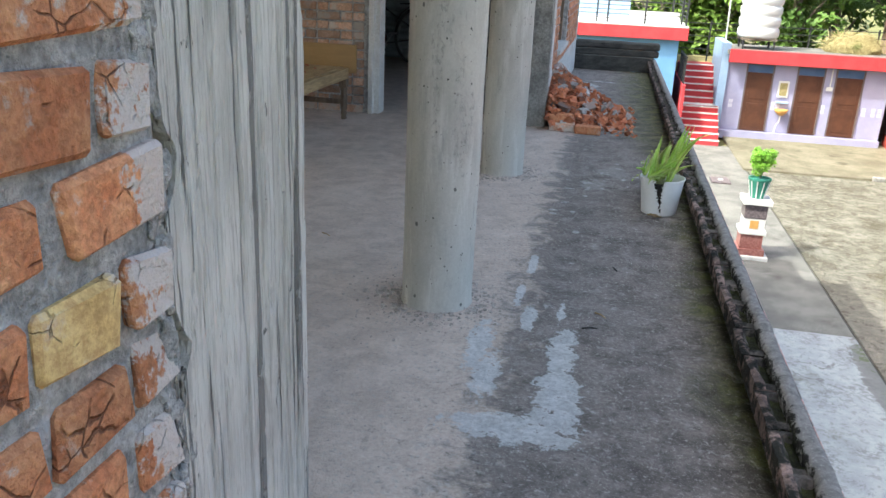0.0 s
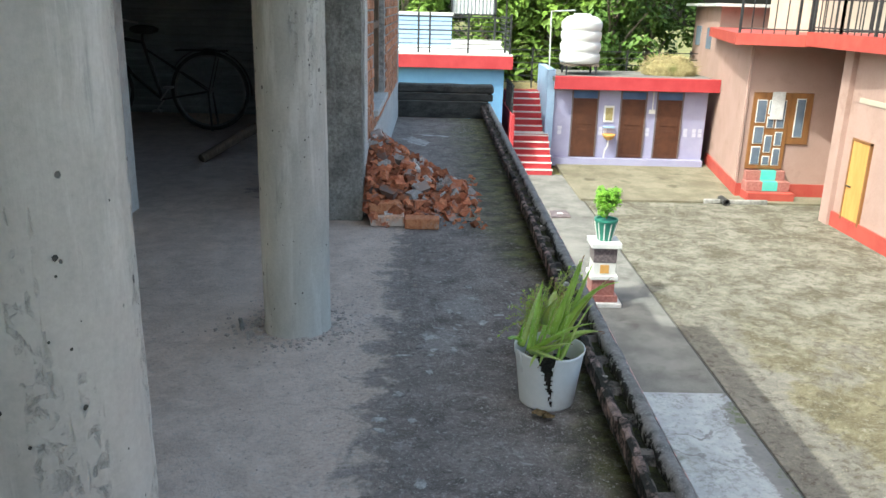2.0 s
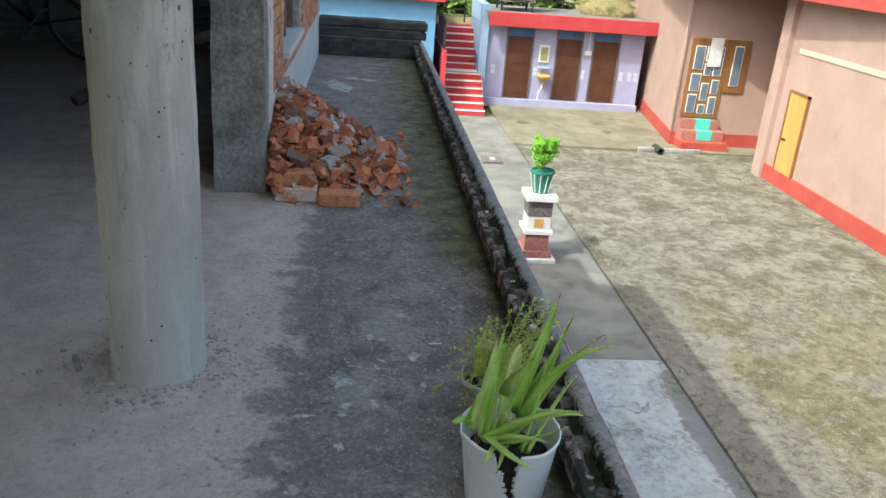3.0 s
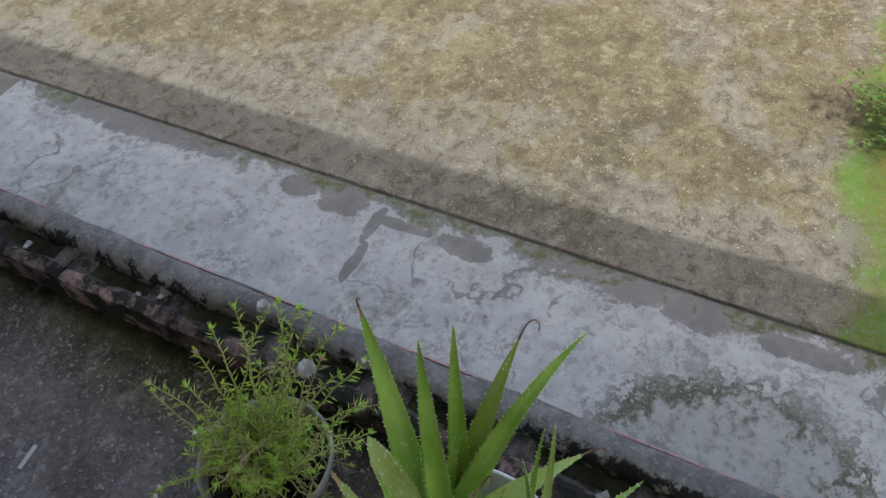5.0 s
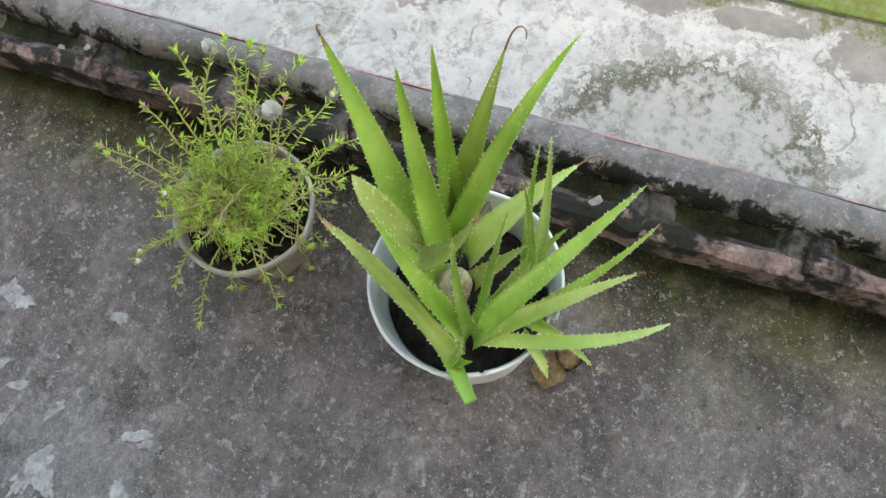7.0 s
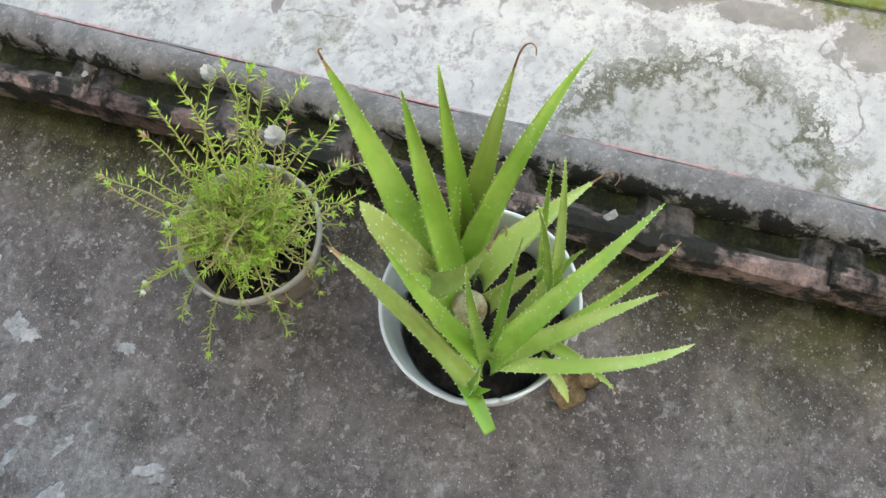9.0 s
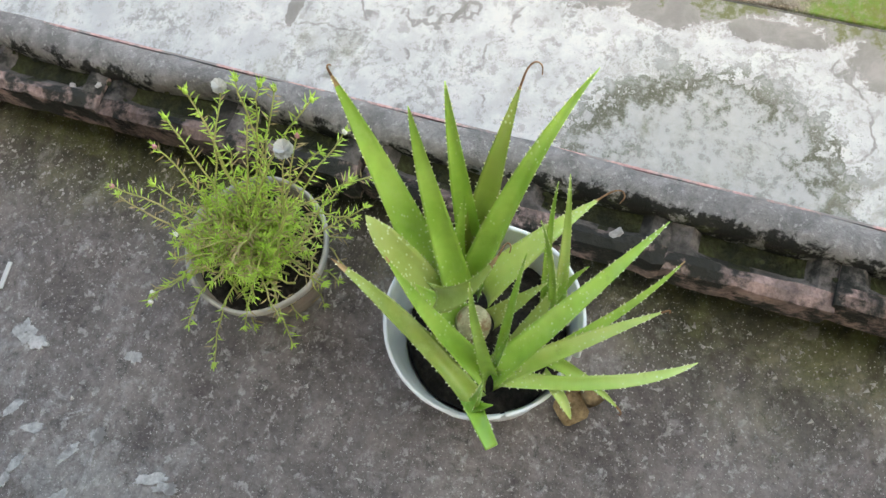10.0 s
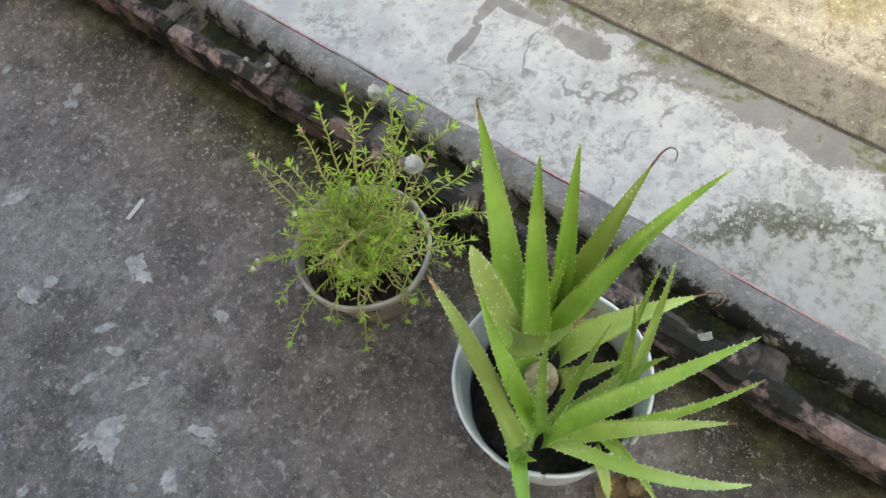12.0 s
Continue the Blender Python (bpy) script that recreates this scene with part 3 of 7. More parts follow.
BLUE_D = surface("deep_blue_board", (0.05, 0.10, 0.22), (0.08, 0.14, 0.28), None, 2, 40, 0.6, 0.1)
BROWN = surface("brown_door_paint", (0.058, 0.024, 0.015), (0.082, 0.034, 0.02), None, 3, 40, 0.5, 0.1)
WHITE = surface("white_paint", (0.55, 0.55, 0.54), (0.63, 0.63, 0.62), None, 2, 40, 0.6, 0.1)
TANK = surface("white_tank_plastic", (0.522, 0.539, 0.548), (0.574, 0.592, 0.600), None, 2, 40, 0.45, 0.05)
PINK = surface("pink_house_paint", (0.322, 0.222, 0.196), (0.357, 0.248, 0.222), (0.287, 0.196, 0.170), 1.2, 30, 0.8, 0.1)
CREAM = surface("cream_house_paint", (0.400, 0.357, 0.296), (0.444, 0.400, 0.335), None, 2, 30, 0.8, 0.1)
TEAL = surface("turquoise_paint", (0.087, 0.435, 0.383), (0.122, 0.487, 0.426), None, 4, 40, 0.6, 0.1)
TEAK = surface("teak_joinery", (0.17, 0.08, 0.03), (0.23, 0.11, 0.042), None, 5, 50, 0.5, 0.2, 0.003, (1, 1, 0.2))
OAK = surface("honey_wood_door", (0.44, 0.24, 0.07), (0.52, 0.30, 0.10), None, 5, 50, 0.5, 0.2, 0.003, (1, 1, 0.2))
GLASSY = surface("dark_window_glass", (0.10, 0.13, 0.18), (0.15, 0.19, 0.25), None, 1, 20, 0.12, 0.0, spec=0.6)
MARBLE = surface("white_marble", (0.56, 0.56, 0.56), (0.66, 0.66, 0.655), (0.48, 0.49, 0.50), 1.5, 20, 0.35, 0.05)
MARBLE_D = surface("dark_inlay", (0.06, 0.07, 0.07), (0.10, 0.11, 0.11), None, 2, 20, 0.4, 0.05)
TIN = surface("tin_sheet", (0.42, 0.45, 0.46), (0.55, 0.57, 0.57), (0.35, 0.3, 0.26), 2, 30, 0.5, 0.1)
STRAW = surface("dry_straw", (0.226, 0.191, 0.087), (0.322, 0.278, 0.148), (0.157, 0.165, 0.061), 9, 60, 0.95, 0.4)
EARTH = surface("green_earth", (0.10, 0.12, 0.04), (0.20, 0.19, 0.08), (0.24, 0.20, 0.12), 0.4, 9, 0.95, 0.6, 0.03)
BASIL = surface("basil_leaf_green", (0.12, 0.30, 0.02), (0.22, 0.44, 0.045), None, 9, 40, 0.55, 0.1)
LEAF = surface("broad_leaf_green", (0.05, 0.105, 0.018), (0.10, 0.18, 0.03), None, 0.7, 5, 0.55, 0.1)
LEAF_L = surface("sunny_leaf_green", (0.10, 0.18, 0.025), (0.16, 0.26, 0.04), None, 0.7, 5, 0.55, 0.1)
BARK = surface("grey_bark", (0.12, 0.10, 0.08), (0.20, 0.17, 0.14), None, 5, 40, 0.95, 0.8, 0.02)
APRON = surface("plain_apron_concrete", (0.115, 0.113, 0.108), (0.185, 0.181, 0.17), (0.08, 0.078, 0.07), 1.6, 60, 0.92, 0.3, 0.01)
APRON_F = surface("olive_stained_concrete", (0.117, 0.106, 0.074), (0.187, 0.174, 0.131), (0.074, 0.070, 0.044), 1.2, 60, 0.92, 0.3, 0.01)
YELLOW = surface("yellow_dish_paint", (0.62, 0.46, 0.05), (0.68, 0.52, 0.08), None, 2, 40, 0.5, 0.1)
MAROON = surface("maroon_granite", (0.26, 0.10, 0.09), (0.36, 0.17, 0.15), None, 20, 90, 0.4, 0.05)
SLATE = surface("dark_granite", (0.09, 0.075, 0.08), (0.17, 0.14, 0.15), None, 25, 90, 0.4, 0.05)
GREENPOT = surface("dark_green_pot", (0.03, 0.16, 0.12), (0.05, 0.22, 0.16), None, 5, 50, 0.5, 0.1)
CHILLI = surface("dried_red_chilli", (0.30, 0.02, 0.015), (0.42, 0.05, 0.03), None, 20, 60, 0.4, 0.1)
CLOTH = surface("grey_white_cloth", (0.50, 0.50, 0.52), (0.62, 0.62, 0.63), None, 6, 80, 0.9, 0.3)
CLOTH_P = surface("pink_cloth", (0.52, 0.25, 0.28), (0.60, 0.32, 0.34), None, 6, 80, 0.9, 0.3)
GRIT = surface("grey_sand_grit", (0.22, 0.205, 0.195), (0.48, 0.46, 0.44), None, 9, 60, 0.95, 0.3)
CRUMB = surface("dusty_mortar_crumb", (0.30, 0.27, 0.245), (0.50, 0.455, 0.42), None, 20, 90, 0.95, 0.6)


# ---- builders ----
def base_of(ob):
    p = Vector((0, 0, 0))
    while ob is not None:
        p += ob.location
        ob = ob.parent
    return p


def put(name, bm, material, at=(0, 0, 0), smooth=False):
    """A mesh of its own from a bmesh in world metres, with its origin at `at`."""
    bmesh.ops.recalc_face_normals(bm, faces=bm.faces)
    bmesh.ops.translate(bm, verts=bm.verts, vec=-Vector(at))
    me = bpy.data.meshes.new(name)
    bm.to_mesh(me)
    bm.free()
    for p in me.polygons:
        p.use_smooth = smooth
    me.materials.append(material)
    ob = new(name, me)
    ob.location = at
    return ob


def structure(name, bm, material, label, category="", smooth=False):
    return tagged(put(name, bm, material, smooth=smooth), label, category or name.split("_")[0], kind="structure")


def thing(name, at, label, category, group=""):
    ob = new(name)
    ob.location = at
    return tagged(ob, label, category, group)


def part(name, bm, material, parent, label="", smooth=False):
    ob = put(name, bm, material, base_of(parent), smooth)
    ob.location = (0, 0, 0)
    ob.parent = parent
    return tagged(ob, label)


def box(bm, x0, x1, y0, y1, z0, z1, bevel=0.0):
    g = bmesh.ops.create_cube(bm, size=1.0, matrix=Matrix.LocRotScale(((x0 + x1) / 2, (y0 + y1) / 2, (z0 + z1) / 2), None, (x1 - x0, y1 - y0, z1 - z0)))
    if bevel:
        es = list({e for v in g["verts"] for e in v.link_edges})
        bmesh.ops.bevel(bm, geom=es, offset=bevel, segments=1, affect="EDGES")
    return bm


def boxes(*bs, bevel=0.0):
    bm = bmesh.new()
    for b in bs:
        box(bm, *b, bevel=bevel)
    return bm


def lathe(bm, cx, cy, profile, seg=32, jag=None):
    """A turned shape about an upright axis: profile rows of (radius, z)."""
    rings = []
    for k, (r, z) in enumerate(profile):
        ring = []
        for i in range(seg):
            a = 2 * math.pi * i / seg
            zz = z + (jag(k, a) if jag else 0)
            ring.append(bm.verts.new((cx + r * math.cos(a), cy + r * math.sin(a), zz)))
        rings.append(ring)
    for a, b in zip(rings, rings[1:]):
        for i in range(seg):
            bm.faces.new((a[i], a[(i + 1) % seg], b[(i + 1) % seg], b[i]))
    return rings


def cap(bm, ring):
    bm.faces.new(ring)


def tube(bm, pts, r, seg=8, taper=1.0):
    pts = [Vector(p) for p in pts]
    rings = []
    for i, p in enumerate(pts):
        d = (pts[min(i + 1, len(pts) - 1)] - pts[max(i - 1, 0)]).normalized()
        u = d.cross(Vector((0, 0, 1)) if abs(d.z) < 0.9 else Vector((1, 0, 0))).normalized()
        w = d.cross(u)
        rr = r * (1 + (taper - 1) * i / max(1, len(pts) - 1))
        rings.append([bm.verts.new(p + rr * (math.cos(2 * math.pi * k / seg) * u + math.sin(2 * math.pi * k / seg) * w)) for k in range(seg)])
    for a, b in zip(rings, rings[1:]):
        for k in range(seg):
            bm.faces.new((a[k], a[(k + 1) % seg], b[(k + 1) % seg], b[k]))
    bm.faces.new(rings[0][::-1]), bm.faces.new(rings[-1])
    return bm


def prism(bm, plan, z0, z1):
    lo = [bm.verts.new((x, y, z0)) for x, y in plan]
    hi = [bm.verts.new((x, y, z1)) for x, y in plan]
    n = len(plan)
    for i in range(n):
        bm.faces.new((lo[i], lo[(i + 1) % n], hi[(i + 1) % n], hi[i]))
    bm.faces.new(lo[::-1]), bm.faces.new(hi)
    return bm


def roughen(bm, amount, scale, cuts=0, seed=0.0):
    if cuts:
        bmesh.ops.subdivide_edges(bm, edges=bm.edges, cuts=cuts, use_grid_fill=True)
    for v in bm.verts:
        v.co += noise.noise_vector(v.co * scale + Vector((seed, seed * 1.7, seed * 0.3))) * amount
    return bm


G = -3.8
rng = random.Random(7)

# ---- the terrace building ----
structure("floor", boxes((-4.6, 2.205, -3.0, 14.0, -0.15, 0.0)), FLOOR, "dusty bare concrete terrace floor, damp and mossy beside the kerb", "floor")
structure("ceiling", boxes((-4.6, 1.36, -3.0, 12.75, 3.0, 3.18)), CEIL, "bare shuttered concrete roof slab over the hall", "ceiling")
# unseen; height and far end chosen so its shadow reaches across the courtyard
structure("wall_roof_parapet", boxes((1.2, 1.35, -3.0, 12.74, 3.18, 4.0), (-4.6, 1.2, 12.6, 12.74, 3.18, 4.0)), CEMENT, "unseen parapet wall above the roof slab, sized for the courtyard shadow", "wall")
structure("roof_back", boxes((-4.6, 1.05, 12.75, 14.2, 3.0, 3.18)), CEIL, "lower slab over the back of the store room", "roof")
# out of view; the three bays are added to brighten the hall
structure("wall_west", boxes((-4.83, -4.6, -3.0, 14.2, G, 0.9), (-4.83, -4.6, -3.0, 14.2, 2.3, 3.0), (-4.83, -4.6, -3.0, -2.0, 0.9, 2.3), (-4.83, -4.6, 1.2, 2.6, 0.9, 2.3), (-4.83, -4.6, 4.6, 5.4, 0.9, 2.3), (-4.83, -4.6, 8.0, 14.2, 0.9, 2.3)), WALL_IN, "unseen far wall of the hall with three bays added to let in light", "wall")
structure("wall_south", boxes((-4.6, 2.26, -3.23, -3.0, G, 3.0)), WALL_IN, "bare plastered wall behind the walk", "wall")
structure("wall_below", boxes((1.95, 2.2, -3.0, 14.2, G, -0.15)), PLASTER, "plastered lower storey wall under the terrace edge", "wall")
structure("wall_room_back", boxes((-4.6, 1.04, 13.95, 14.2, -0.15, 3.0)), WALL_IN, "dim plastered back wall of the store room", "wall")

# near brick pier with its board-marked concrete column
wall_near = structure("wall_near", boxes((0.93, 1.148, -3.0, 1.957, 0.0, 3.0)), MORTAR, "rough brick wall with thick grey mortar joints", "wall")
bm = bmesh.new()
N_B = 46
prof = []
for i in range(N_B + 1):
    yy = 1.975 + (2.352 - 1.975) * i / N_B
    groove = -0.009 if i in (7, 13, 20, 28, 36, 41) else -0.004 if i in (12, 27, 33) else 0.0
    prof.append((yy, 1.154 + groove + 0.0012 * math.sin(i * 2.1) + 0.0008 * math.sin(i * 5.3)))
NZ = 220
grid = []
for k in range(NZ + 1):
    z = 3.0 * k / NZ
    row = []
    for i, (yy, xx) in enumerate(prof):
        w = noise.noise((yy * 60, z * 1.2, 1.0)) * 0.0022 + noise.noise((yy * 120, z * 14, 4.0)) * 0.0016
        e = 0.0
        if 0 < i < 4:
            e = (noise.noise((z * 9, 5.0, 2.0)) * 0.034 + noise.noise((z * 31, 2.0, 6.0)) * 0.014) * (1 - i / 4)
        w += 0.006 * max(0.0, noise.noise((yy * 70, z * 26, 8.0)) - 0.35) * -2.0
        if i == N_B:
            e = noise.noise((z * 7, 3.0, 9.0)) * 0.006
        if i == 0:
            e = noise.noise((z * 9, 5.0, 2.0)) * 0.034 + noise.noise((z * 31, 2.0, 6.0)) * 0.014 - 0.006
        row.append(bm.verts.new((xx + w, yy + e, z)))
    grid.append(row)
for a, b in zip(grid, grid[1:]):
    for i in range(N_B):
        bm.faces.new((a[i], a[i + 1], b[i + 1], b[i]))
for row_i in (0, N_B):
    back = [bm.verts.new((0.86, prof[row_i][0], r[row_i].co.z)) for r in grid]
    for k in range(NZ):
        bm.faces.new((grid[k][row_i], grid[k + 1][row_i], back[k + 1], back[k]))
    if row_i == 0:
        b0 = back
bm.faces.new((b0[0], b0[-1], back[-1], back[0]))
structure("pillar_near", bm, BOARD, "square cast concrete pillar with vertical board marks", "pillar")

# cross wall with the doorway
wall_cross = structure("wall_cross", boxes((-4.6, -0.672, 8.762, 8.98, 0, 3.0), (-0.672, 0.765, 8.762, 8.98, 2.15, 3.0)), MORTAR, "bare brick cross wall beside a doorway", "wall")
bm = roughen(boxes((-0.668, -0.625, 8.735, 8.99, 0, 2.15), (-0.625, -0.575, 8.79, 8.97, 0, 2.15)), 0.004, 9, 3)
structure("door_jamb", bm, JAMB, "pale cement door jamb with a stepped rebate", "jamb")
bm = roughen(roughen(boxes((0.765, 1.04, 8.75, 9.02, 0, 3.0)), 0.012, 6, 24), 0.008, 22, 0, 5)
structure("pillar_corner", bm, CEMENT, "square corner pillar in rough dark cement render", "pillar")

# gallery wall along the terrace with its window opening
wall_gallery = structure("wall_gallery", boxes((0.82, 1.028, 9.02, 9.95, 0, 3.0), (0.82, 1.028, 11.3, 13.95, 0, 3.0), (0.82, 1.028, 9.95, 11.3, 0, 0.6), (0.82, 1.028, 9.95, 11.3, 2.0, 3.0)), MORTAR, "brick gallery wall with a window opening", "wall")
bm = roughen(boxes((1.03, 1.05, 9.1, 13.98, 0, 0.47)), 0.006, 5, 8)
structure("wall_skirt", bm, PLASTER, "smeared pale cement skirt at the foot of the wall", "skirting")
bm = roughen(boxes((1.03, 1.046, 8.92, 9.14, 0.0, 3.0)), 0.006, 6, 10)
structure("trim", bm, PLASTER, "pale plaster strip down the corner", "trim")
win = structure("window_1", boxes((0.83, 1.07, 9.93, 11.32, 0.56, 0.61), bevel=0.006), PLASTER, "unglazed window with a cement sill and timber bars", "window")
for b in ((0.9, 0.98, 9.955, 10.02, 0.62, 2.0), (0.9, 0.98, 10.6, 10.66, 0.62, 2.0), (0.9, 0.98, 11.23, 11.295, 0.62, 2.0), (0.9, 0.98, 10.02, 11.23, 1.22, 1.28)):
    part("frame_bar", boxes(b, bevel=0.004), WOOD_D, win, "weathered timber frame bar")

# round columns
def round_column(cx, cy, r, seed):
    bm = bmesh.new()
    zs = [0.0, 0.02] + [0.02 + 2.98 * k / 70 for k in range(1, 71)]
    rings = lathe(bm, cx, cy, [(r * (1.03 if z == 0 else 1.0), z) for z in zs], 72)
    cap(bm, rings[-1])
    for v in bm.verts:
        d = Vector((v.co.x - cx, v.co.y - cy, 0)).normalized()
        v.co += d * (noise.noise((v.co.x * 5 + seed, v.co.y * 5, v.co.z * 1.4)) * 0.005 + noise.noise((v.co.x * 40, v.co.y * 40 + seed, v.co.z * 25)) * 0.0022)
        pit = noise.noise((v.co.x * 22 + seed, v.co.y * 22, v.co.z * 16))
        if pit > 0.5:
            v.co -= d * 0.004
    col = structure("column", bm, COLUMN, "round bare cast concrete column with air pits", "column", True)
    # air pits
    prng = random.Random(int(seed))
    bm = bmesh.new()
    for _ in range(110):
        a, z = prng.uniform(-math.pi, 0.6), prng.uniform(0.1, 2.2)
        s = prng.choice((0.0012, 0.0016, 0.002, 0.0026, 0.0038))
        c = Vector((cx + (r + 0.0012) * math.cos(a), cy + (r + 0.0012) * math.sin(a), z))
        nrm = Vector((math.cos(a), math.sin(a), 0))
        t = Vector((-math.sin(a), math.cos(a), 0))
        vs = [bm.verts.new(c + nrm * 0.0015 + t * s * math.cos(q) * prng.uniform(0.7, 1.2) + Vector((0, 0, s * 1.2 * math.sin(q) * prng.uniform(0.7, 1.2)))) for q in [2 * math.pi * i / 7 for i in range(7)]]
        bm.faces.new(vs)
    part("air_pits", bm, MOULD_SHADE, col, "dark air pits in the cast surface")["kind"] = "stuff"
    # crumbled mortar at the foot
    bm = bmesh.new()
    for _ in range(700):
        a = prng.uniform(0, 2 * math.pi)
        d = r + abs(prng.gauss(0.0, 0.14))
        s = prng.choice((0.002, 0.003, 0.004, 0.006, 0.009)) * (1.0 if d < r + 0.12 else 0.6)
        bmesh.ops.create_icosphere(bm, subdivisions=1, radius=s, matrix=Matrix.Translation((cx + d * math.cos(a), cy + d * math.sin(a), s * 0.3)) @ Matrix.Diagonal((prng.uniform(0.7, 1.6), prng.uniform(0.7, 1.6), 0.7, 1)))
    for _ in range(50):
        a = prng.gauss(math.pi, 0.9)
        d = r + 0.02 + abs(prng.gauss(0.0, 0.09))
        s = prng.choice((0.004, 0.006, 0.008, 0.011))
        bmesh.ops.create_icosphere(bm, subdivisions=1, radius=s, matrix=Matrix.Translation((cx + d * math.cos(a), cy + d * math.sin(a), s * 0.35)) @ Matrix.Diagonal((prng.uniform(0.8, 1.8), prng.uniform(0.8, 1.8), 0.8, 1)))
    tagged(put("mortar_crumbs", bm, CRUMB), "grey mortar crumbs scattered round the column foot", "rubble", kind="stuff")


round_column(0.955, 4.42, 0.152, 11.0)
round_column(0.905, 6.87, 0.152, 29.0)

# kerb along the terrace edge
bm = bmesh.new()
prof = ((2.212, -0.2), (2.212, 0.1), (2.205, 0.178), (2.211, 0.194), (2.222, 0.201), (2.242, 0.203), (2.256, 0.197), (2.263, 0.18), (2.263, -0.2))
rows = []
for k in range(561):
    yy = -3.0 + 17.0 * k / 560
    row = []
    for i, (xx, zz) in enumerate(prof):
        e = noise.noise((yy * 5, i * 0.6, 1.0)) * 0.006 + noise.noise((yy * 17, i * 1.1, 4.0)) * 0.004
        inner = 0.012 * noise.noise((yy * 3.5, 7.0, 2.0)) + 0.008 * noise.noise((yy * 12, 3.0, 2.0)) if i < 4 else 0.0
        row.append(bm.verts.new((xx + (inner + e * 0.6 if i < 7 else 0), yy, zz + (e if 1 < i < 7 else 0))))
    rows.append(row)
for a, b in zip(rows, rows[1:]):
    for i in range(len(prof) - 1):
        bm.faces.new((a[i], b[i], b[i + 1], a[i + 1]))
bm.faces.new(rows[0]), bm.faces.new(rows[-1])
kerb = structure("kerb", bm, KERB, "low black-stained plastered kerb with an inner row of frogged bricks", "kerb", True)
structure("kerb_bed", roughen(boxes(*[(2.152, 2.216, -1.0 + 0.3 * i, -0.7 + 0.3 * i, 0.098, 0.136) for i in range(49)]), 0.006, 9, 1), KERB, "blackened mortar bedding between the kerb bricks", "kerb")
# black colour deepens the shadow gap below the overhanging bricks
structure("kerb_foot", boxes((2.185, 2.216, -3.0, 14.0, -0.02, 0.1)), MOULD_SHADE, "recess under the kerb bricks, black with mould and painted shade", "kerb")
bm = boxes((2.2615, 2.2655, -2.9, 13.9, 0.178, 0.187))
part("paint_line", bm, PINK_LINE, kerb, "faded red painted edge line")

# end wall of the terrace
endw = structure("wall_end", roughen(boxes((1.045, 2.24, 13.99, 14.2, 0, 0.215), bevel=0.012), 0.012, 5, 3), MOULD_SHADE, "low black mouldy end wall in three layers", "wall")
part("layer", roughen(boxes((1.045, 2.29, 13.98, 14.2, 0.228, 0.315), bevel=0.012), 0.010, 5, 3), MOULD_SHADE, endw)
part("layer", roughen(boxes((1.045, 2.30, 13.97, 14.2, 0.328, 0.43), bevel=0.02), 0.014, 5, 3), MOULD_SHADE, endw)
part("layer", boxes((1.05, 2.22, 14.0, 14.19, 0.1, 0.4)), CEMENT, endw, "recessed grey joint")

# ---- ground ----
structure("ground", boxes((-250, 250, -250, 250, G - 0.5, G - 0.08)), EARTH, "green and brown earth round the houses", "ground")
court = structure("courtyard", boxes((5.835, 30, -8, 25.35, G - 0.06, G), bevel=0.008), COURT, "stained greenish brown concrete courtyard", "pavement")
structure("channel", boxes((5.77, 5.86, -8, 25.35, G - 0.09, G - 0.03)), MOULD_SHADE, "narrow dark drain channel", "drain")
structure("apron", boxes((2.2, 5.79, -8, 28.9, G - 0.06, G), bevel=0.008), APRON, "plain concrete apron along the building", "pavement")
structure("apron_white", boxes((2.2, 5.785, -8, 13.7, G - 0.02, G + 0.006)), LIME, "peeling whitewashed apron strip with grey bare patches", "pavement")
structure("apron_far", boxes((5.72, 14, 25.35, 34, G - 0.06, G + 0.06), bevel=0.01), APRON_F, "pale concrete apron before the washroom block", "pavement")

# ---- washroom block ----
WY = 30.6
wc = structure("washroom_block", boxes((5.55, 10.75, WY, 33.2, G, -0.95)), LILAC, "small lilac tiled washroom block with three brown doors", "building")
part("side_wall", boxes((5.3, 5.55, WY - 0.12, 33.2, G, -0.6)), BLUE_L, wc, "light blue end wall")
part("plinth", boxes((5.55, 10.75, WY - 0.22, WY, G, -3.52), bevel=0.01), LILAC, wc)
rf = part("roof", boxes((5.45, 10.95, WY - 0.4, 33.3, -0.95, -0.8), bevel=0.01), APRON, wc, "grey concrete roof slab")
part("fascia", boxes((5.5, 10.98, WY - 0.44, WY - 0.3, -1.2, -0.77), bevel=0.01), RED, wc, "red painted fascia band")
for x0, x1 in ((6.22, 7.03), (7.86, 8.66), (9.08, 9.9)):
    d = part("door", boxes((x0, x1, WY - 0.03, WY + 0.02, -3.5, -1.52), bevel=0.006), BROWN, wc, "brown painted door")
    part("transom", boxes((x0, x1, WY - 0.025, WY + 0.02, -1.515, -1.27)), BLUE_D, d, "dark blue transom panel")
    part("frame", boxes((x0 - 0.05, x0, WY - 0.04, WY + 0.02, -3.5, -1.24), (x1, x1 + 0.05, WY - 0.04, WY + 0.02, -3.5, -1.24), (x0 - 0.05, x1 + 0.05, WY - 0.04, WY + 0.02, -1.265, -1.22)), SLATE, d, "dark door frame")
    part("panel", boxes((x0 + 0.12, x1 - 0.12, WY - 0.045, WY - 0.03, -2.4, -1.65), (x0 + 0.12, x1 - 0.12, WY - 0.045, WY - 0.03, -3.35, -2.55), bevel=0.008), BROWN, d)
for tx in (5.75, 7.14, 7.3, 8.74, 10.05, 10.35, 10.55):
    for tz in (-2.75, -2.6):
        part("tile", boxes((tx, tx + 0.13, WY - 0.006, WY + 0.01, tz, tz + 0.13), bevel=0.003), LILAC_T, wc, "white motif tile")
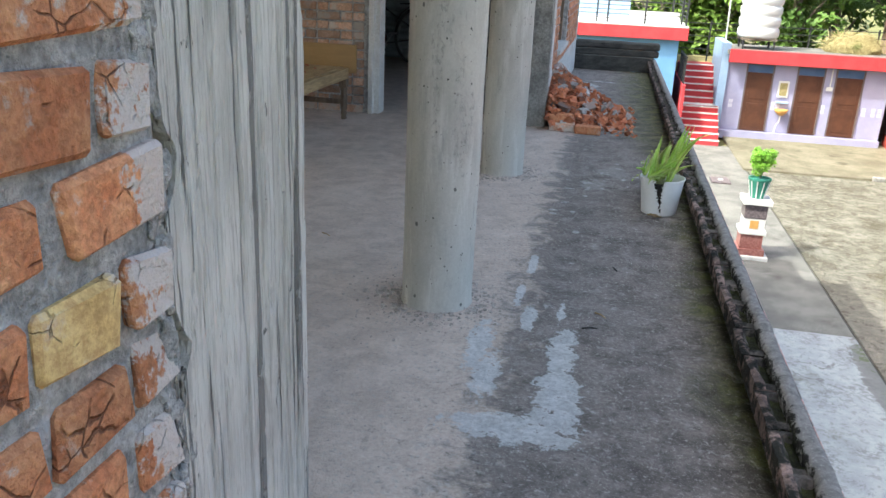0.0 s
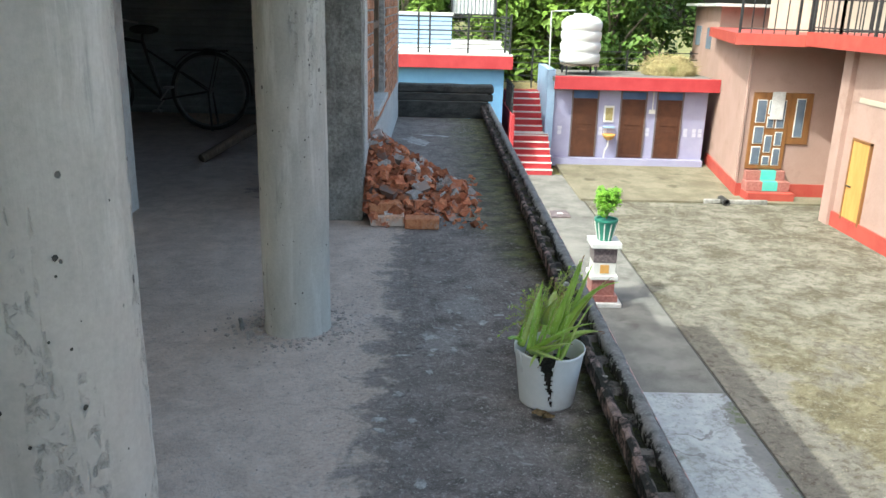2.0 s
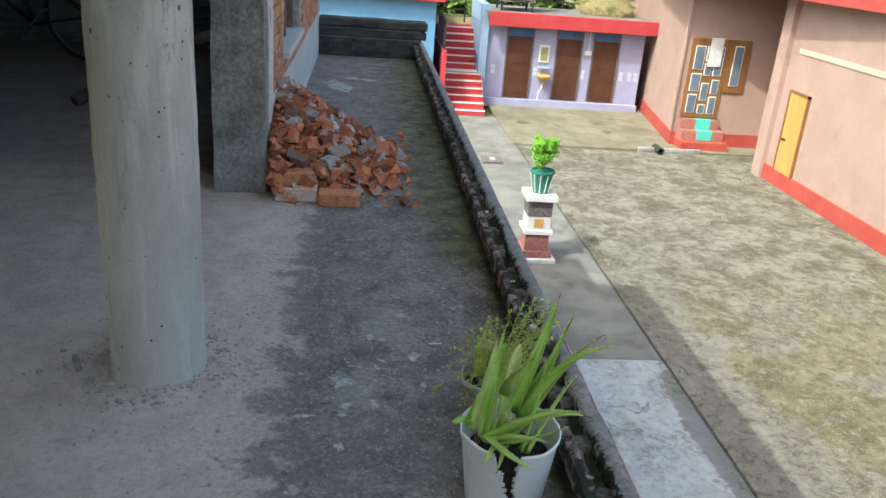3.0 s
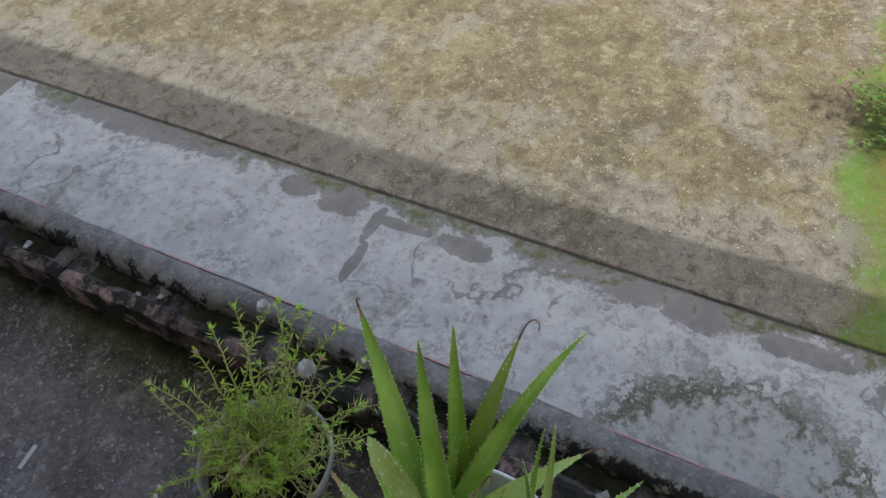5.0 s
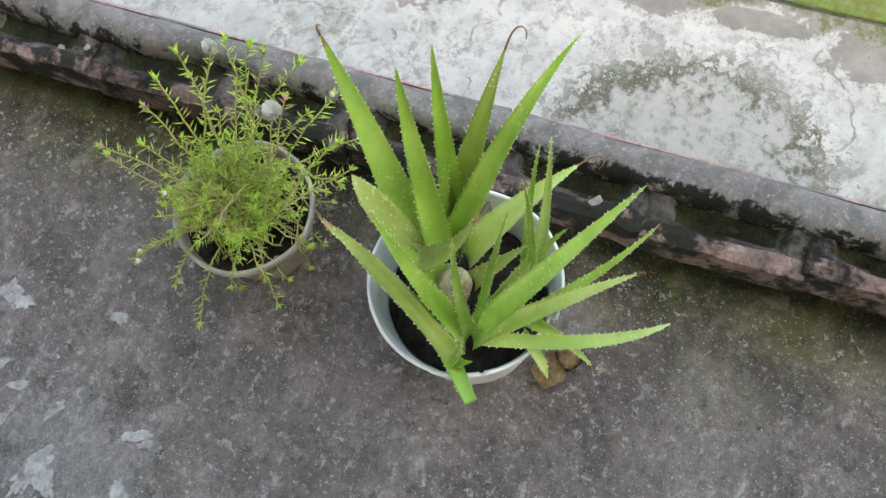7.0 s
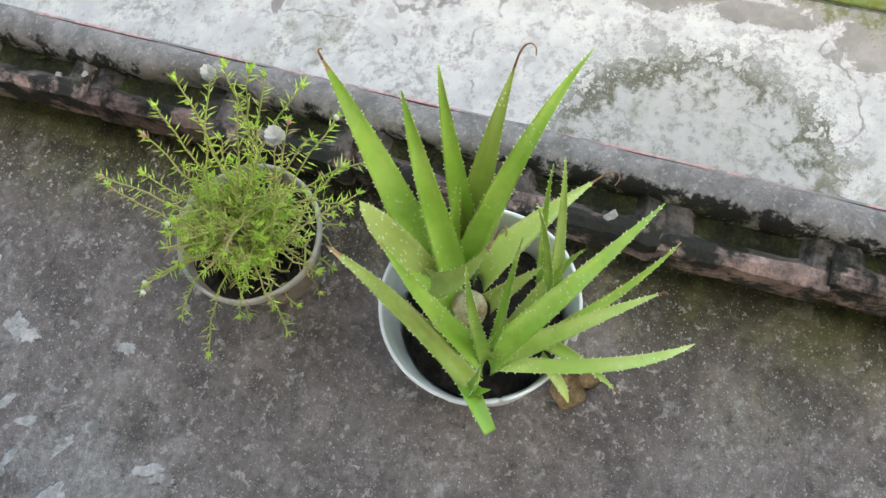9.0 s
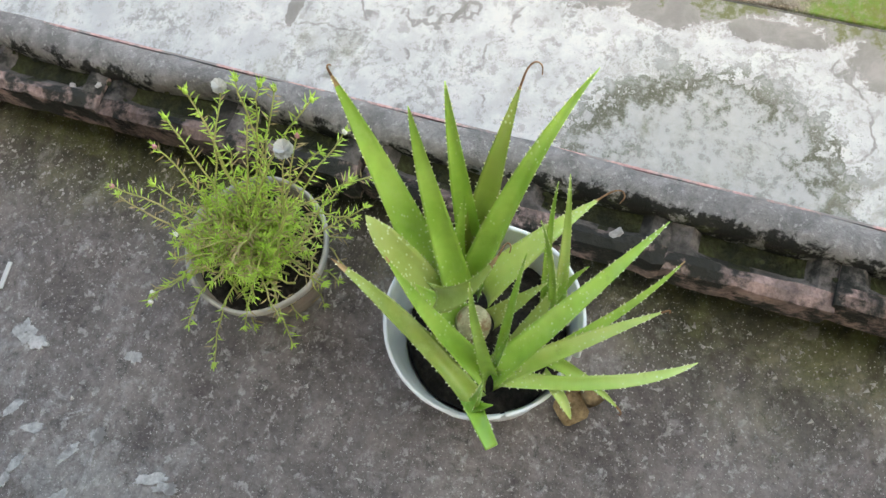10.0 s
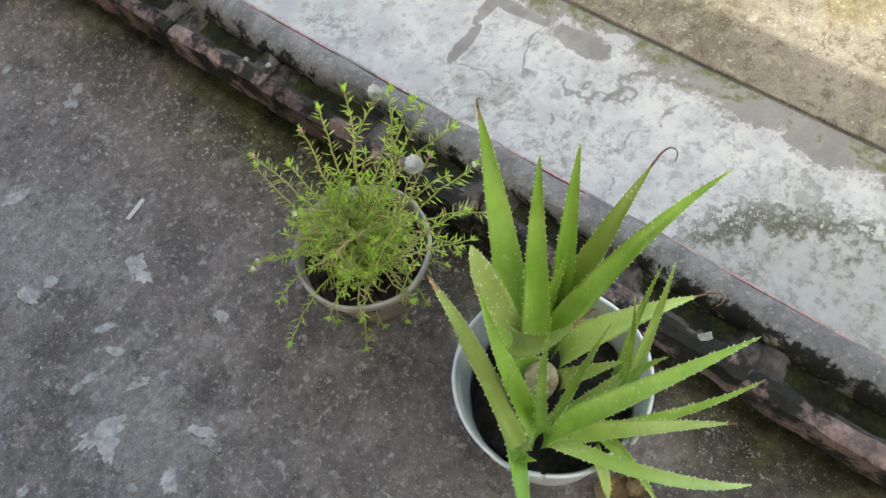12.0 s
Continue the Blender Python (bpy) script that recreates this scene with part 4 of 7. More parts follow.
mir = thing("notice_frame", (7.45, WY - 0.03, -2.05), "pale framed yellow notice on the lilac wall", "notice")
part("frame", boxes((7.28, 7.62, WY - 0.05, WY - 0.005, -2.3, -1.75), bevel=0.008), WHITE, mir)
part("sheet", boxes((7.33, 7.57, WY - 0.056, WY - 0.048, -2.24, -1.81)), STRAW, mir, "yellowed sheet")
basin = thing("wash_basin", (7.5, WY - 0.2, -2.7), "terracotta coloured wall basin with a white waste pipe", "basin")
bm = bmesh.new()
lathe(bm, 7.47, WY - 0.2, [(0.08, -2.88), (0.2, -2.76), (0.23, -2.68), (0.2, -2.68), (0.15, -2.75), (0.02, -2.8)], 20)
part("bowl", bm, OAK, basin, "", True)
part("waste_pipe", tube(bmesh.new(), [(7.47, WY - 0.2, -2.86), (7.45, WY - 0.2, -3.1), (7.38, WY - 0.15, -3.25), (7.36, WY - 0.12, -3.5)], 0.025), WHITE, basin, "white plastic pipe")
part("back_shelf", boxes((7.28, 7.66, WY - 0.12, WY - 0.005, -2.5, -2.44), bevel=0.006), BLUE_L, basin)
sw = thing("switch_box", (8.95, WY - 0.03, -1.9), "small white switch box with a conduit", "switch")
part("cover", boxes((8.8, 9.0, WY - 0.06, WY - 0.005, -1.98, -1.85), bevel=0.006), WHITE, sw)
part("conduit", boxes((8.9, 8.93, WY - 0.03, WY - 0.004, -1.85, -1.25)), WHITE, sw)

# water tank
tank = thing("water_tank", (6.48, 31.5, -0.8), "ribbed white plastic water tank on an iron stand", "tank")
bm = bmesh.new()
prof = [(0.0, -0.42), (0.64, -0.42)]
for z0 in (-0.42, -0.06, 0.3, 0.64):
    prof += [(0.67, z0 + 0.05), (0.69, z0 + 0.12), (0.69, z0 + 0.24), (0.67, z0 + 0.31), (0.63, z0 + 0.335)]
prof += [(0.6, 1.02), (0.48, 1.1), (0.3, 1.14), (0.28, 1.2), (0.0, 1.21)]
lathe(bm, 6.48, 31.5, prof, 36)
part("body", bm, TANK, tank, "", True)
for dx, dy in ((-0.5, -0.5), (0.5, -0.5), (-0.5, 0.5), (0.5, 0.5)):
    part("leg", boxes((6.45 + dx, 6.51 + dx, 31.47 + dy, 31.53 + dy, -0.8, -0.46)), IRON, tank)
part("stand_ring", boxes((5.9, 7.06, 30.95, 31.02, -0.5, -0.43), (5.9, 7.06, 31.98, 32.05, -0.5, -0.43), (5.9, 5.97, 31.0, 32.0, -0.5, -0.43), (6.99, 7.06, 31.0, 32.0, -0.5, -0.43)), BARK, tank, "rusty stand ring")
pipe = tagged(put("standpipe", tube(tube(bmesh.new(), [(5.42, 31.2, -0.6), (5.38, 31.2, 1.25)], 0.025), [(5.38, 31.2, 1.25), (6.2, 31.4, 1.3)], 0.022), TIN), "thin grey standpipe feeding the tank", "pipe")

# straw heap
bm = bmesh.new()
sr = random.Random(3)
bmesh.ops.create_icosphere(bm, subdivisions=4, radius=1.0, matrix=Matrix.Translation((9.75, 32.0, -0.75)) @ Matrix.Diagonal((0.9, 0.6, 0.55, 1)))
for v in bm.verts:
    v.co += noise.noise_vector(v.co * 2.5) * 0.12
    v.co.z = max(v.co.z, -0.8)
for _ in range(1400):
    a, h = sr.uniform(0, 2 * math.pi), sr.random()
    p = Vector((9.75 + 0.95 * math.cos(a) * math.sqrt(1 - h * h * 0.8), 32.0 + 0.62 * math.sin(a) * math.sqrt(1 - h * h * 0.8), -0.78 + 0.62 * h))
    d = Vector((sr.uniform(-1, 1), sr.uniform(-1, 1), sr.uniform(-0.4, 0.7))).normalized() * sr.uniform(0.1, 0.3)
    w = Vector((0.006, 0.004, 0.008))
    bm.faces.new([bm.verts.new(q) for q in (p, p + w, p + d + w, p + d)])
tagged(put("straw_heap", bm, STRAW), "heap of dry yellow straw on the flat roof", "straw", kind="stuff")

# ---- red steps ----
st = thing("red_steps", (4.7, 29.5, G), "red and white painted outdoor steps", "steps")
nstep = 6
for i in range(nstep):
    z1 = G + 1.08 * (i + 1) / nstep
    y0 = 28.75 + 0.27 * i
    part("step", boxes((4.08, 5.38, y0, 30.4, z1 - 0.18, z1)), RED, st)
    part("nosing", boxes((4.08, 5.39, y0 - 0.012, y0 + 0.05, z1 - 0.035, z1 + 0.004)), WHITE, st, "white painted nosing")
for i in range(6):
    z1 = -2.72 + 0.2 * (i + 1)
    y0 = 30.9 + 0.27 * i
    part("step", boxes((4.08, 5.28, y0, 33.2, z1 - 0.2, z1)), RED, st)
    part("nosing", boxes((4.08, 5.285, y0 - 0.012, y0 + 0.05, z1 - 0.035, z1 + 0.004)), WHITE, st, "white painted nosing")
part("landing", boxes((4.06, 5.4, 30.3, 31.0, -2.8, -2.72)), WHITE, st)
part("side_wall", boxes((3.98, 4.08, 28.7, 33.2, G, -1.9)), RED, st, "red side wall")
rail = thing("stair_railing", (4.0, 30, -1.9), "black iron stair railing", "railing")
for i in range(9):
    part("bar", boxes((4.01, 4.04, 29.0 + 0.3 * i, 29.03 + 0.3 * i, -1.9, -1.05)), IRON, rail)
part("handrail", boxes((4.0, 4.05, 28.95, 31.5, -1.05, -1.0)), IRON, rail)

# ---- blue house ----
bh = structure("blue_house", boxes((-8, 3.72, 29.25, 40, G, -0.52)), BLUE, "sky blue house with a red slab band and a railed roof terrace", "house")
part("slab_band", boxes((-8, 3.97, 29.0, 40, -0.52, -0.12), bevel=0.01), RED, bh, "red painted slab edge")
part("terrace_top", boxes((-8, 3.95, 29.02, 40, -0.118, -0.06)), WHITE, bh, "pale terrace floor")
part("back_wall", boxes((-8, 2.1, 33.0, 33.2, -0.06, 1.0)), BLUE_L, bh, "light blue parapet wall")
part("coping", boxes((-8, 2.15, 32.95, 33.25, 1.0, 1.1)), WHITE, bh)
part("low_wall", boxes((2.1, 3.9, 32.9, 33.1, -0.06, 0.2)), WHITE, bh)
rr = thing("roof_railing", (0, 29.1, -0.06), "black iron railing along the roof terrace", "railing")
for px in (-6, -4, -2, -0.4, 1.0, 1.35, 2.55, 3.86):
    part("post", boxes((px - 0.03, px + 0.03, 29.07, 29.13, -0.06, 1.15)), IRON, rr)
for k in range(8):
    z = 0.08 + 0.135 * k
    t = 0.022 if k in (7, 4) else 0.012
    part("rail", boxes((-7.9, 3.88, 29.09, 29.115, z - t, z + t)), IRON, rr)
    part("rail", boxes((3.845, 3.87, 29.12, 33, z - t, z + t)), IRON, rr)
shed = thing("tin_shed", (2.9, 34.5, -0.06), "corrugated tin shelter on a dark iron frame", "shed")
bm = bmesh.new()
cols = []
for i in range(61):
    x = 2.15 + 1.6 * i / 60
    yy = 34.5 + 0.03 * math.sin(i * 1.2)
    cols.append((bm.verts.new((x, yy, 1.05)), bm.verts.new((x, yy, 2.6)), bm.verts.new((x, yy + 0.01, 1.05)), bm.verts.new((x, yy + 0.01, 2.6))))
for a, b in zip(cols, cols[1:]):
    bm.faces.new((a[0], b[0], b[1], a[1])), bm.faces.new((a[2], a[3], b[3], b[2]))
part("sheet", bm, TIN, shed, "grey corrugated sheet")
for b in ((2.08, 2.14, 34.4, 34.46, -0.06, 2.7), (3.7, 3.78, 34.4, 34.46, -0.06, 2.7), (2.08, 3.78, 34.4, 34.46, 1.85, 1.93), (2.08, 3.78, 34.4, 34.46, 1.0, 1.06)):
    part("frame_bar", boxes(b), IRON, shed)
dish = thing("satellite_dish", (3.75, 29.6, 1.7), "yellow satellite dish on a thin pole", "antenna")
bm = bmesh.new()
lathe(bm, 0, 0, [(0.01, 0.0), (0.2, 0.03), (0.36, 0.1), (0.45, 0.17), (0.45, 0.185), (0.36, 0.115), (0.2, 0.045), (0.01, 0.015)], 28)
bmesh.ops.transform(bm, matrix=Matrix.Translation((3.75, 29.6, 1.85)) @ Matrix.Rotation(radians(55), 4, "X"), verts=bm.verts)
part("reflector", bm, YELLOW, dish, "", True)
part("pole", tube(bmesh.new(), [(3.75, 29.65, -0.06), (3.75, 29.65, 1.85)], 0.03), IRON, dish)
part("arm", tube(bmesh.new(), [(3.75, 29.6, 1.7), (3.75, 29.1, 2.0)], 0.015), IRON, dish)

# ---- pink house ----
PY = 26.2
ph = structure("pink_house", prism(bmesh.new(), [(10.4, PY), (16, PY), (16, 38.5), (12.5, 38.5), (11.15, 31.2)], G, 0.55), PINK, "pink two storey house with coral red bands", "house")
part("base_band", prism(bmesh.new(), [(10.36, PY - 0.04), (16, PY - 0.04), (16, PY + 0.1), (10.52, PY + 0.1), (11.22, 31.2), (11.1, 31.25)], G, -3.37), RED_P, ph, "coral red base band")
part("upper_back", prism(bmesh.new(), [(11.4, 32.2), (16, 32.2), (16, 38.5), (12.5, 38.5)], 0.55, 1.55), PINK, ph)
part("tin_eave", prism(bmesh.new(), [(11.0, 31.6), (16, 31.6), (16, 39), (12.2, 39)], 1.55, 1.65), TIN, ph, "tin eave")
part("slab", prism(bmesh.new(), [(9.62, 25.6), (11.35, 24.95), (13.4, 24.95), (13.4, 31.2), (11.0, 32.0)], 0.56, 0.86), RED_P, ph, "coral red balcony slab edge")
part("slab", prism(bmesh.new(), [(11.2, 24.2), (11.2, 23.3), (11.75, 16.3), (16, 16.3), (16, 24.9), (11.2, 24.9)], 0.6, 0.95), RED_P, ph, "coral red balcony slab edge")
part("upper_wall", boxes((12.6, 16, 27.2, 31, 0.86, 3.4)), CREAM, ph, "cream upper storey wall")
part("drain_pipe", tube(bmesh.new(), [(10.32, PY - 0.06, 0.5), (10.32, PY - 0.06, -3.3)], 0.03), PINK, ph)
for y in (36.6, 33.6):
    x = 11.15 + (y - 31.2) * 1.35 / 7.3
    w = part("window", boxes((x - 0.06, x + 0.2, y - 0.28, y + 0.28, 0.05, 0.8)), GLASSY, ph, "small dark window")
wing = structure("pink_wing", boxes((11.85, 16, 16.6, 23.6, G, 0.6)), PINK, "pink wing of the house with a wooden door", "house")
part("base_band", boxes((11.8, 16, 16.55, 23.65, G, -3.42)), RED_P, wing, "coral red base band")
part("pier", boxes((11.72, 12.15, 23.3, 23.72, G, 0.6)), PINK, wing)
part("lintel_band", boxes((11.83, 11.86, 16.6, 22.9, -0.62, -0.5)), CREAM, wing)
wdr = part("door", boxes((11.8, 11.87, 22.0, 22.78, -3.5, -1.53), bevel=0.006), OAK, wing, "honey coloured wooden door")
part("door_frame", boxes((11.79, 11.87, 22.78, 22.84, -3.5, -1.47), (11.79, 11.87, 21.94, 22.0, -3.5, -1.47), (11.79, 11.87, 21.94, 22.84, -1.53, -1.47)), TEAK, wdr)
part("bolt", boxes((11.77, 11.8, 22.55, 22.75, -2.65, -2.62)), IRON, wdr, "black sliding bolt")
part("wall", boxes((13.0, 13.2, 23.6, PY, G, 0.6)), PINK, wing)
near = structure("pink_house_near", boxes((11.2, 18, -8, 10.45, G, 0.6)), PINK, "pink house wall with a coral red base band", "house")
part("base_band", boxes((11.16, 18, -8, 10.5, G, -3.4)), RED_P, near, "coral red base band")
porch = structure("porch", boxes((11.75, 18, 10.5, 16.6, G, -3.42), bevel=0.012), MARBLE, "white marble porch floor with dark inlay lines", "porch")
for b in ((12.35, 12.42, 10.5, 16.6, -3.42, -3.416), (13.6, 13.66, 10.5, 16.6, -3.42, -3.416), (12.35, 18, 10.75, 10.81, -3.42, -3.415)):
    part("inlay", boxes(b), MARBLE_D, porch, "dark inlay line")
structure("porch_back", boxes((15.5, 15.7, 10.5, 16.6, G, 0.6)), PINK, "pink back wall of the porch", "wall")
structure("porch_roof", boxes((11.6, 18, 10.4, 16.65, 0.0, 0.6)), PINK, "pink porch slab", "roof")
pil = thing("porch_pillar", (12.2, 14.1, -3.42), "coral red round porch pillar with a white foot", "pillar")
bm = bmesh.new()
lathe(bm, 12.2, 14.1, [(0.16, -3.3), (0.16, 0.0)], 24)
part("shaft", bm, RED_P, pil, "", True)
bm = bmesh.new()
r_ = lathe(bm, 12.2, 14.1, [(0.2, -3.42), (0.2, -3.32), (0.17, -3.29)], 24)
cap(bm, r_[-1])
part("foot", bm, MARBLE, pil, "white foot", True)
bm = bmesh.new()
vs = [[bm.verts.new((11.72 - 0.05 * math.sin(i * 1.3) - (0.03 if j else 0), 15.75 + 0.09 * i + 0.02 * math.sin(j * 2), -3.40 - 0.075 * j + 0.02 * math.sin(i * 2 + j))) for j in range(6)] for i in range(5)]
for a, b in zip(vs, vs[1:]):
    for j in range(5):
        bm.faces.new((a[j], b[j], b[j + 1], a[j + 1]))
bmesh.ops.solidify(bm, geom=bm.faces[:], thickness=0.02)
tagged(put("hanging_cloth", bm, CLOTH_P, smooth=True), "faded pink cloth hung over the porch edge", "cloth")
# front door with steps and side light
fd = thing("front_door", (11.1, PY, -2.93), "wooden lattice front door with blue glass and a grey towel", "door")
part("leaf", boxes((10.55, 11.62, PY - 0.05, PY, -2.93, -0.75), bevel=0.008), TEAK, fd)
part("side_light", boxes((11.62, 12.25, PY - 0.045, PY, -2.2, -0.75), bevel=0.008), TEAK, fd)
for (x0, x1, z0, z1) in ((10.66, 10.95, -1.6, -0.95), (11.0, 11.2, -1.35, -0.95), (11.0, 11.2, -1.75, -1.42), (11.25, 11.5, -1.75, -0.95), (10.66, 10.95, -2.2, -1.7), (11.0, 11.22, -2.45, -1.95), (11.28, 11.5, -2.25, -1.85), (10.66, 10.93, -2.8, -2.28), (11.0, 11.22, -2.82, -2.55), (11.28, 11.5, -2.82, -2.32), (11.78, 12.05, -2.0, -0.9)):
    fr = part("pane_frame", boxes((x0, x1, PY - 0.065, PY - 0.045, z0, z1), bevel=0.006), WHITE, fd, "white beading")
    part("pane", boxes((x0 + 0.025, x1 - 0.025, PY - 0.072, PY - 0.06, z0 + 0.025, z1 - 0.025)), GLASSY, fr, "blue grey glass pane")
part("towel", boxes((11.05, 11.42, PY - 0.11, PY - 0.075, -1.5, -0.72), bevel=0.012), CLOTH, fd, "grey towel hung over the door")
es = thing("entrance_steps", (11.15, 25.9, G), "three coral red entrance steps with a turquoise stripe", "steps")
for i, (y0, z1) in enumerate(((25.55, -3.52), (25.78, -3.24), (26.0, -2.96))):
    s_ = part("step", boxes((10.5 + 0.02 * i, 11.85 - 0.08 * i, y0, PY - 0.045, z1 - 0.28, z1), bevel=0.01), RED_P if i == 0 else MAROON, es)
    if i:
        part("stripe", boxes((10.98, 11.42, y0 - 0.004, PY - 0.05, z1 - 0.26, z1 + 0.004)), TEAL, s_, "turquoise stripe")
# balcony railings
def balcony_rail(name, pts, z0, label):
    t = thing(name, (pts[0][0], pts[0][1], z0), label, "railing")
    for (xa, ya), (xb, yb) in zip(pts, pts[1:]):
        n = max(2, int(math.hypot(xb - xa, yb - ya) / 0.28))
        for i in range(n + 1):
            x, y = xa + (xb - xa) * i / n, ya + (yb - ya) * i / n
            s = 0.03 if i % 5 == 0 else 0.012
            part("bar", boxes((x - s, x + s, y - s, y + s, z0, z0 + 0.95)), IRON, t)
        for z in (0.12, 0.9):
            part("rail", tube(bmesh.new(), [(xa, ya, z0 + z), (xb, yb, z0 + z)], 0.022, 6), IRON, t)


balcony_rail("balcony_railing", [(9.75, 25.75), (11.35, 25.1), (13.3, 25.1)], 0.86, "black iron balcony railing over the front door")
balcony_rail("balcony_railing", [(11.3, 24.8), (11.3, 23.3), (11.8, 16.5)], 0.95, "black iron balcony railing along the wing")

# ---- plant pedestal ----
ped = thing("pedestal", (4.68, 17.35, G), "stepped granite and marble pedestal for a sacred plant", "pedestal")
def tier(r, z0, z1, m, label=""):
    return part("tier", boxes((4.68 - r, 4.68 + r, 17.35 - r, 17.35 + r, z0, z1), bevel=0.008), m, ped, label)
tier(0.34, G, -3.72, MARBLE)
tier(0.27, -3.72, -3.6, MAROON)
tier(0.21, -3.6, -3.3, MAROON, "maroon granite shaft")
tier(0.25, -3.3, -3.22, MARBLE)
tier(0.2, -3.22, -2.98, MARBLE, "pale marble block with a niche")
tier(0.21, -2.98, -2.7, SLATE, "dark granite block")
tier(0.27, -2.7, -2.6, MARBLE, "white marble cap")
part("niche", boxes((4.6, 4.76, 17.138, 17.16, -3.18, -3.02)), OAK, ped)
pot = thing("basil_pot", (4.68, 17.35, -2.6), "dark green fluted pot with a bright bushy basil plant", "plant")
bm = bmesh.new()
rings = lathe(bm, 4.68, 17.35, [(0.13, -2.6), (0.2, -2.24), (0.215, -2.24), (0.215, -2.2), (0.18, -2.2), (0.17, -2.24)], 28)
cap(bm, rings[0]), cap(bm, rings[-1])
part("pot", bm, GREENPOT, pot)
for i in range(10):
    a = 2 * math.pi * i / 10
    c, s = math.cos(a), math.sin(a)
    part("flute", tube(bmesh.new(), [(4.68 + 0.135 * c, 17.35 + 0.135 * s, -2.58), (4.68 + 0.2 * c, 17.35 + 0.2 * s, -2.26)], 0.012, 5), WHITE, pot, "pale flute line")


def leaf_cloud(bm, blobs, count, size, lrng):
    """Many small folded leaves spread through uneven blobs (x, y, z, r)."""
    for _ in range(count):
        x, y, z, r = lrng.choice(blobs)
        d = Vector((lrng.gauss(0, 1), lrng.gauss(0, 1), lrng.gauss(0, 1))).normalized()
        p = Vector((x, y, z)) + d * r * (0.55 + 0.5 * lrng.random())
        u = Vector((lrng.uniform(-1, 1), lrng.uniform(-1, 1), lrng.uniform(-0.7, 0.4))).normalized()
        nn = (d + Vector((0, 0, 0.7)) + Vector((lrng.uniform(-0.7, 0.7), lrng.uniform(-0.7, 0.7), lrng.uniform(-0.5, 0.5)))).normalized()
        w = u.cross(nn).normalized()
        u = nn.cross(w)
        s = size * lrng.uniform(0.6, 1.3)
        a, b, c, e = p - u * s, p + w * s * 0.45 + nn * s * 0.12, p + u * s, p - w * s * 0.45 + nn * s * 0.12
        va, vb, vc, ve = (bm.verts.new(q) for q in (a, b, c, e))
        bm.faces.new((va, vb, vc)), bm.faces.new((va, vc, ve))


lr = random.Random(21)
bm = bmesh.new()
leaf_cloud(bm, [(4.68 + lr.uniform(-0.17, 0.17), 17.35 + lr.uniform(-0.17, 0.17), -1.88 + lr.uniform(-0.2, 0.2), 0.1) for _ in range(22)], 2600, 0.028, lr)
part("foliage", bm, BASIL, pot, "bright green basil foliage")
bm = bmesh.new()
for i in range(9):
    a = lr.uniform(0, 6.28)
    tube(bm, [(4.68, 17.35, -2.22), (4.68 + 0.06 * math.cos(a), 17.35 + 0.06 * math.sin(a), -2.05), (4.68 + 0.15 * math.cos(a), 17.35 + 0.15 * math.sin(a), -1.85)], 0.006, 5)
part("stems", bm, BARK, pot, "", False)["kind"] = "stuff"

# manhole lid and drain pipe in the yard
mh = thing("manhole_cover", (4.9, 23.7, G), "dark grey manhole lid with a pale label on the apron", "manhole")
part("lid", boxes((4.62, 5.12, 23.35, 24.0, G, G + 0.05), bevel=0.01), SLATE, mh)
part("mark", boxes((4.82, 4.95, 23.6, 23.75, G + 0.05, G + 0.054)), WHITE, mh, "pale mark")
dp = thing("drain_pipe", (9.75, 25.3, G), "broken black drain pipe end at the apron edge", "pipe")
bm = bmesh.new()
lathe(bm, 0, 0, [(0.1, -0.25), (0.1, 0.25), (0.075, 0.25), (0.075, -0.25)], 16)
bmesh.ops.transform(bm, matrix=Matrix.Translation((9.75, 25.3, G + 0.1)) @ Matrix.Rotation(radians(90), 4, "X"), verts=bm.verts)
part("pipe", bm, RUBBER, dp)
part("broken_kerb", roughen(boxes((9.2, 11.0, 25.3, 25.42, G, G + 0.12), bevel=0.02), 0.03, 4, 3), CEMENT, dp)

# ---- trees ----
def tree(x, y, h, spread, seed, light):
    tr = random.Random(seed)
    t = thing("tree", (x, y, G - 0.08), "broad-leaved green tree behind the houses", "tree", "trees behind the houses")
    bm = tube(bmesh.new(), [(x, y, G - 0.1), (x + 0.1, y, G + h * 0.3), (x - 0.05, y + 0.1, G + h * 0.55), (x, y, G + h * 0.8)], 0.2, 8, 0.35)
    blobs = []
    for i in range(9):
        a, z0 = tr.uniform(0, 6.28), G + h * tr.uniform(0.25, 0.6)
        e = Vector((x + spread * 0.7 * math.cos(a), y + spread * 0.7 * math.sin(a), z0 + h * 0.22))
        tube(bm, [(x, y, z0), (Vector((x, y, z0)) + e) / 2 + Vector((0, 0, 0.2)), e], 0.07, 6, 0.3)
    part("trunk", bm, BARK, t)
    for i in range(46):
        a, rr_ = tr.uniform(0, 6.28), spread * math.sqrt(tr.random())
        blobs.append((x + rr_ * math.cos(a), y + rr_ * math.sin(a) * 0.8, G + h * tr.uniform(0.12, 1.0), tr.uniform(0.45, 0.95)))
    bm = bmesh.new()
    leaf_cloud(bm, blobs, 7000, 0.17, tr)
    part("crown", bm, LEAF_L if light else LEAF, t)


for i, (x, y, h, s_, lt) in enumerate(((-3.5, 41, 8.5, 2.6, 0), (0.2, 39.5, 9, 2.6, 1), (3.6, 38.5, 9, 2.3, 1), (6.2, 38.5, 8.5, 2.3, 1), (8.8, 37.5, 9.5, 2.4, 0), (11.2, 41, 9.5, 2.6, 0), (5.0, 43, 10, 3.2, 0), (9.6, 43.5, 10.5, 3.2, 0), (1.5, 44, 10, 3.2, 0))):
    tree(x, y, h, s_, 40 + i, lt)
bf = thing("back_fence", (7, 34.5, G), "iron rail fence behind the washroom block", "fence")
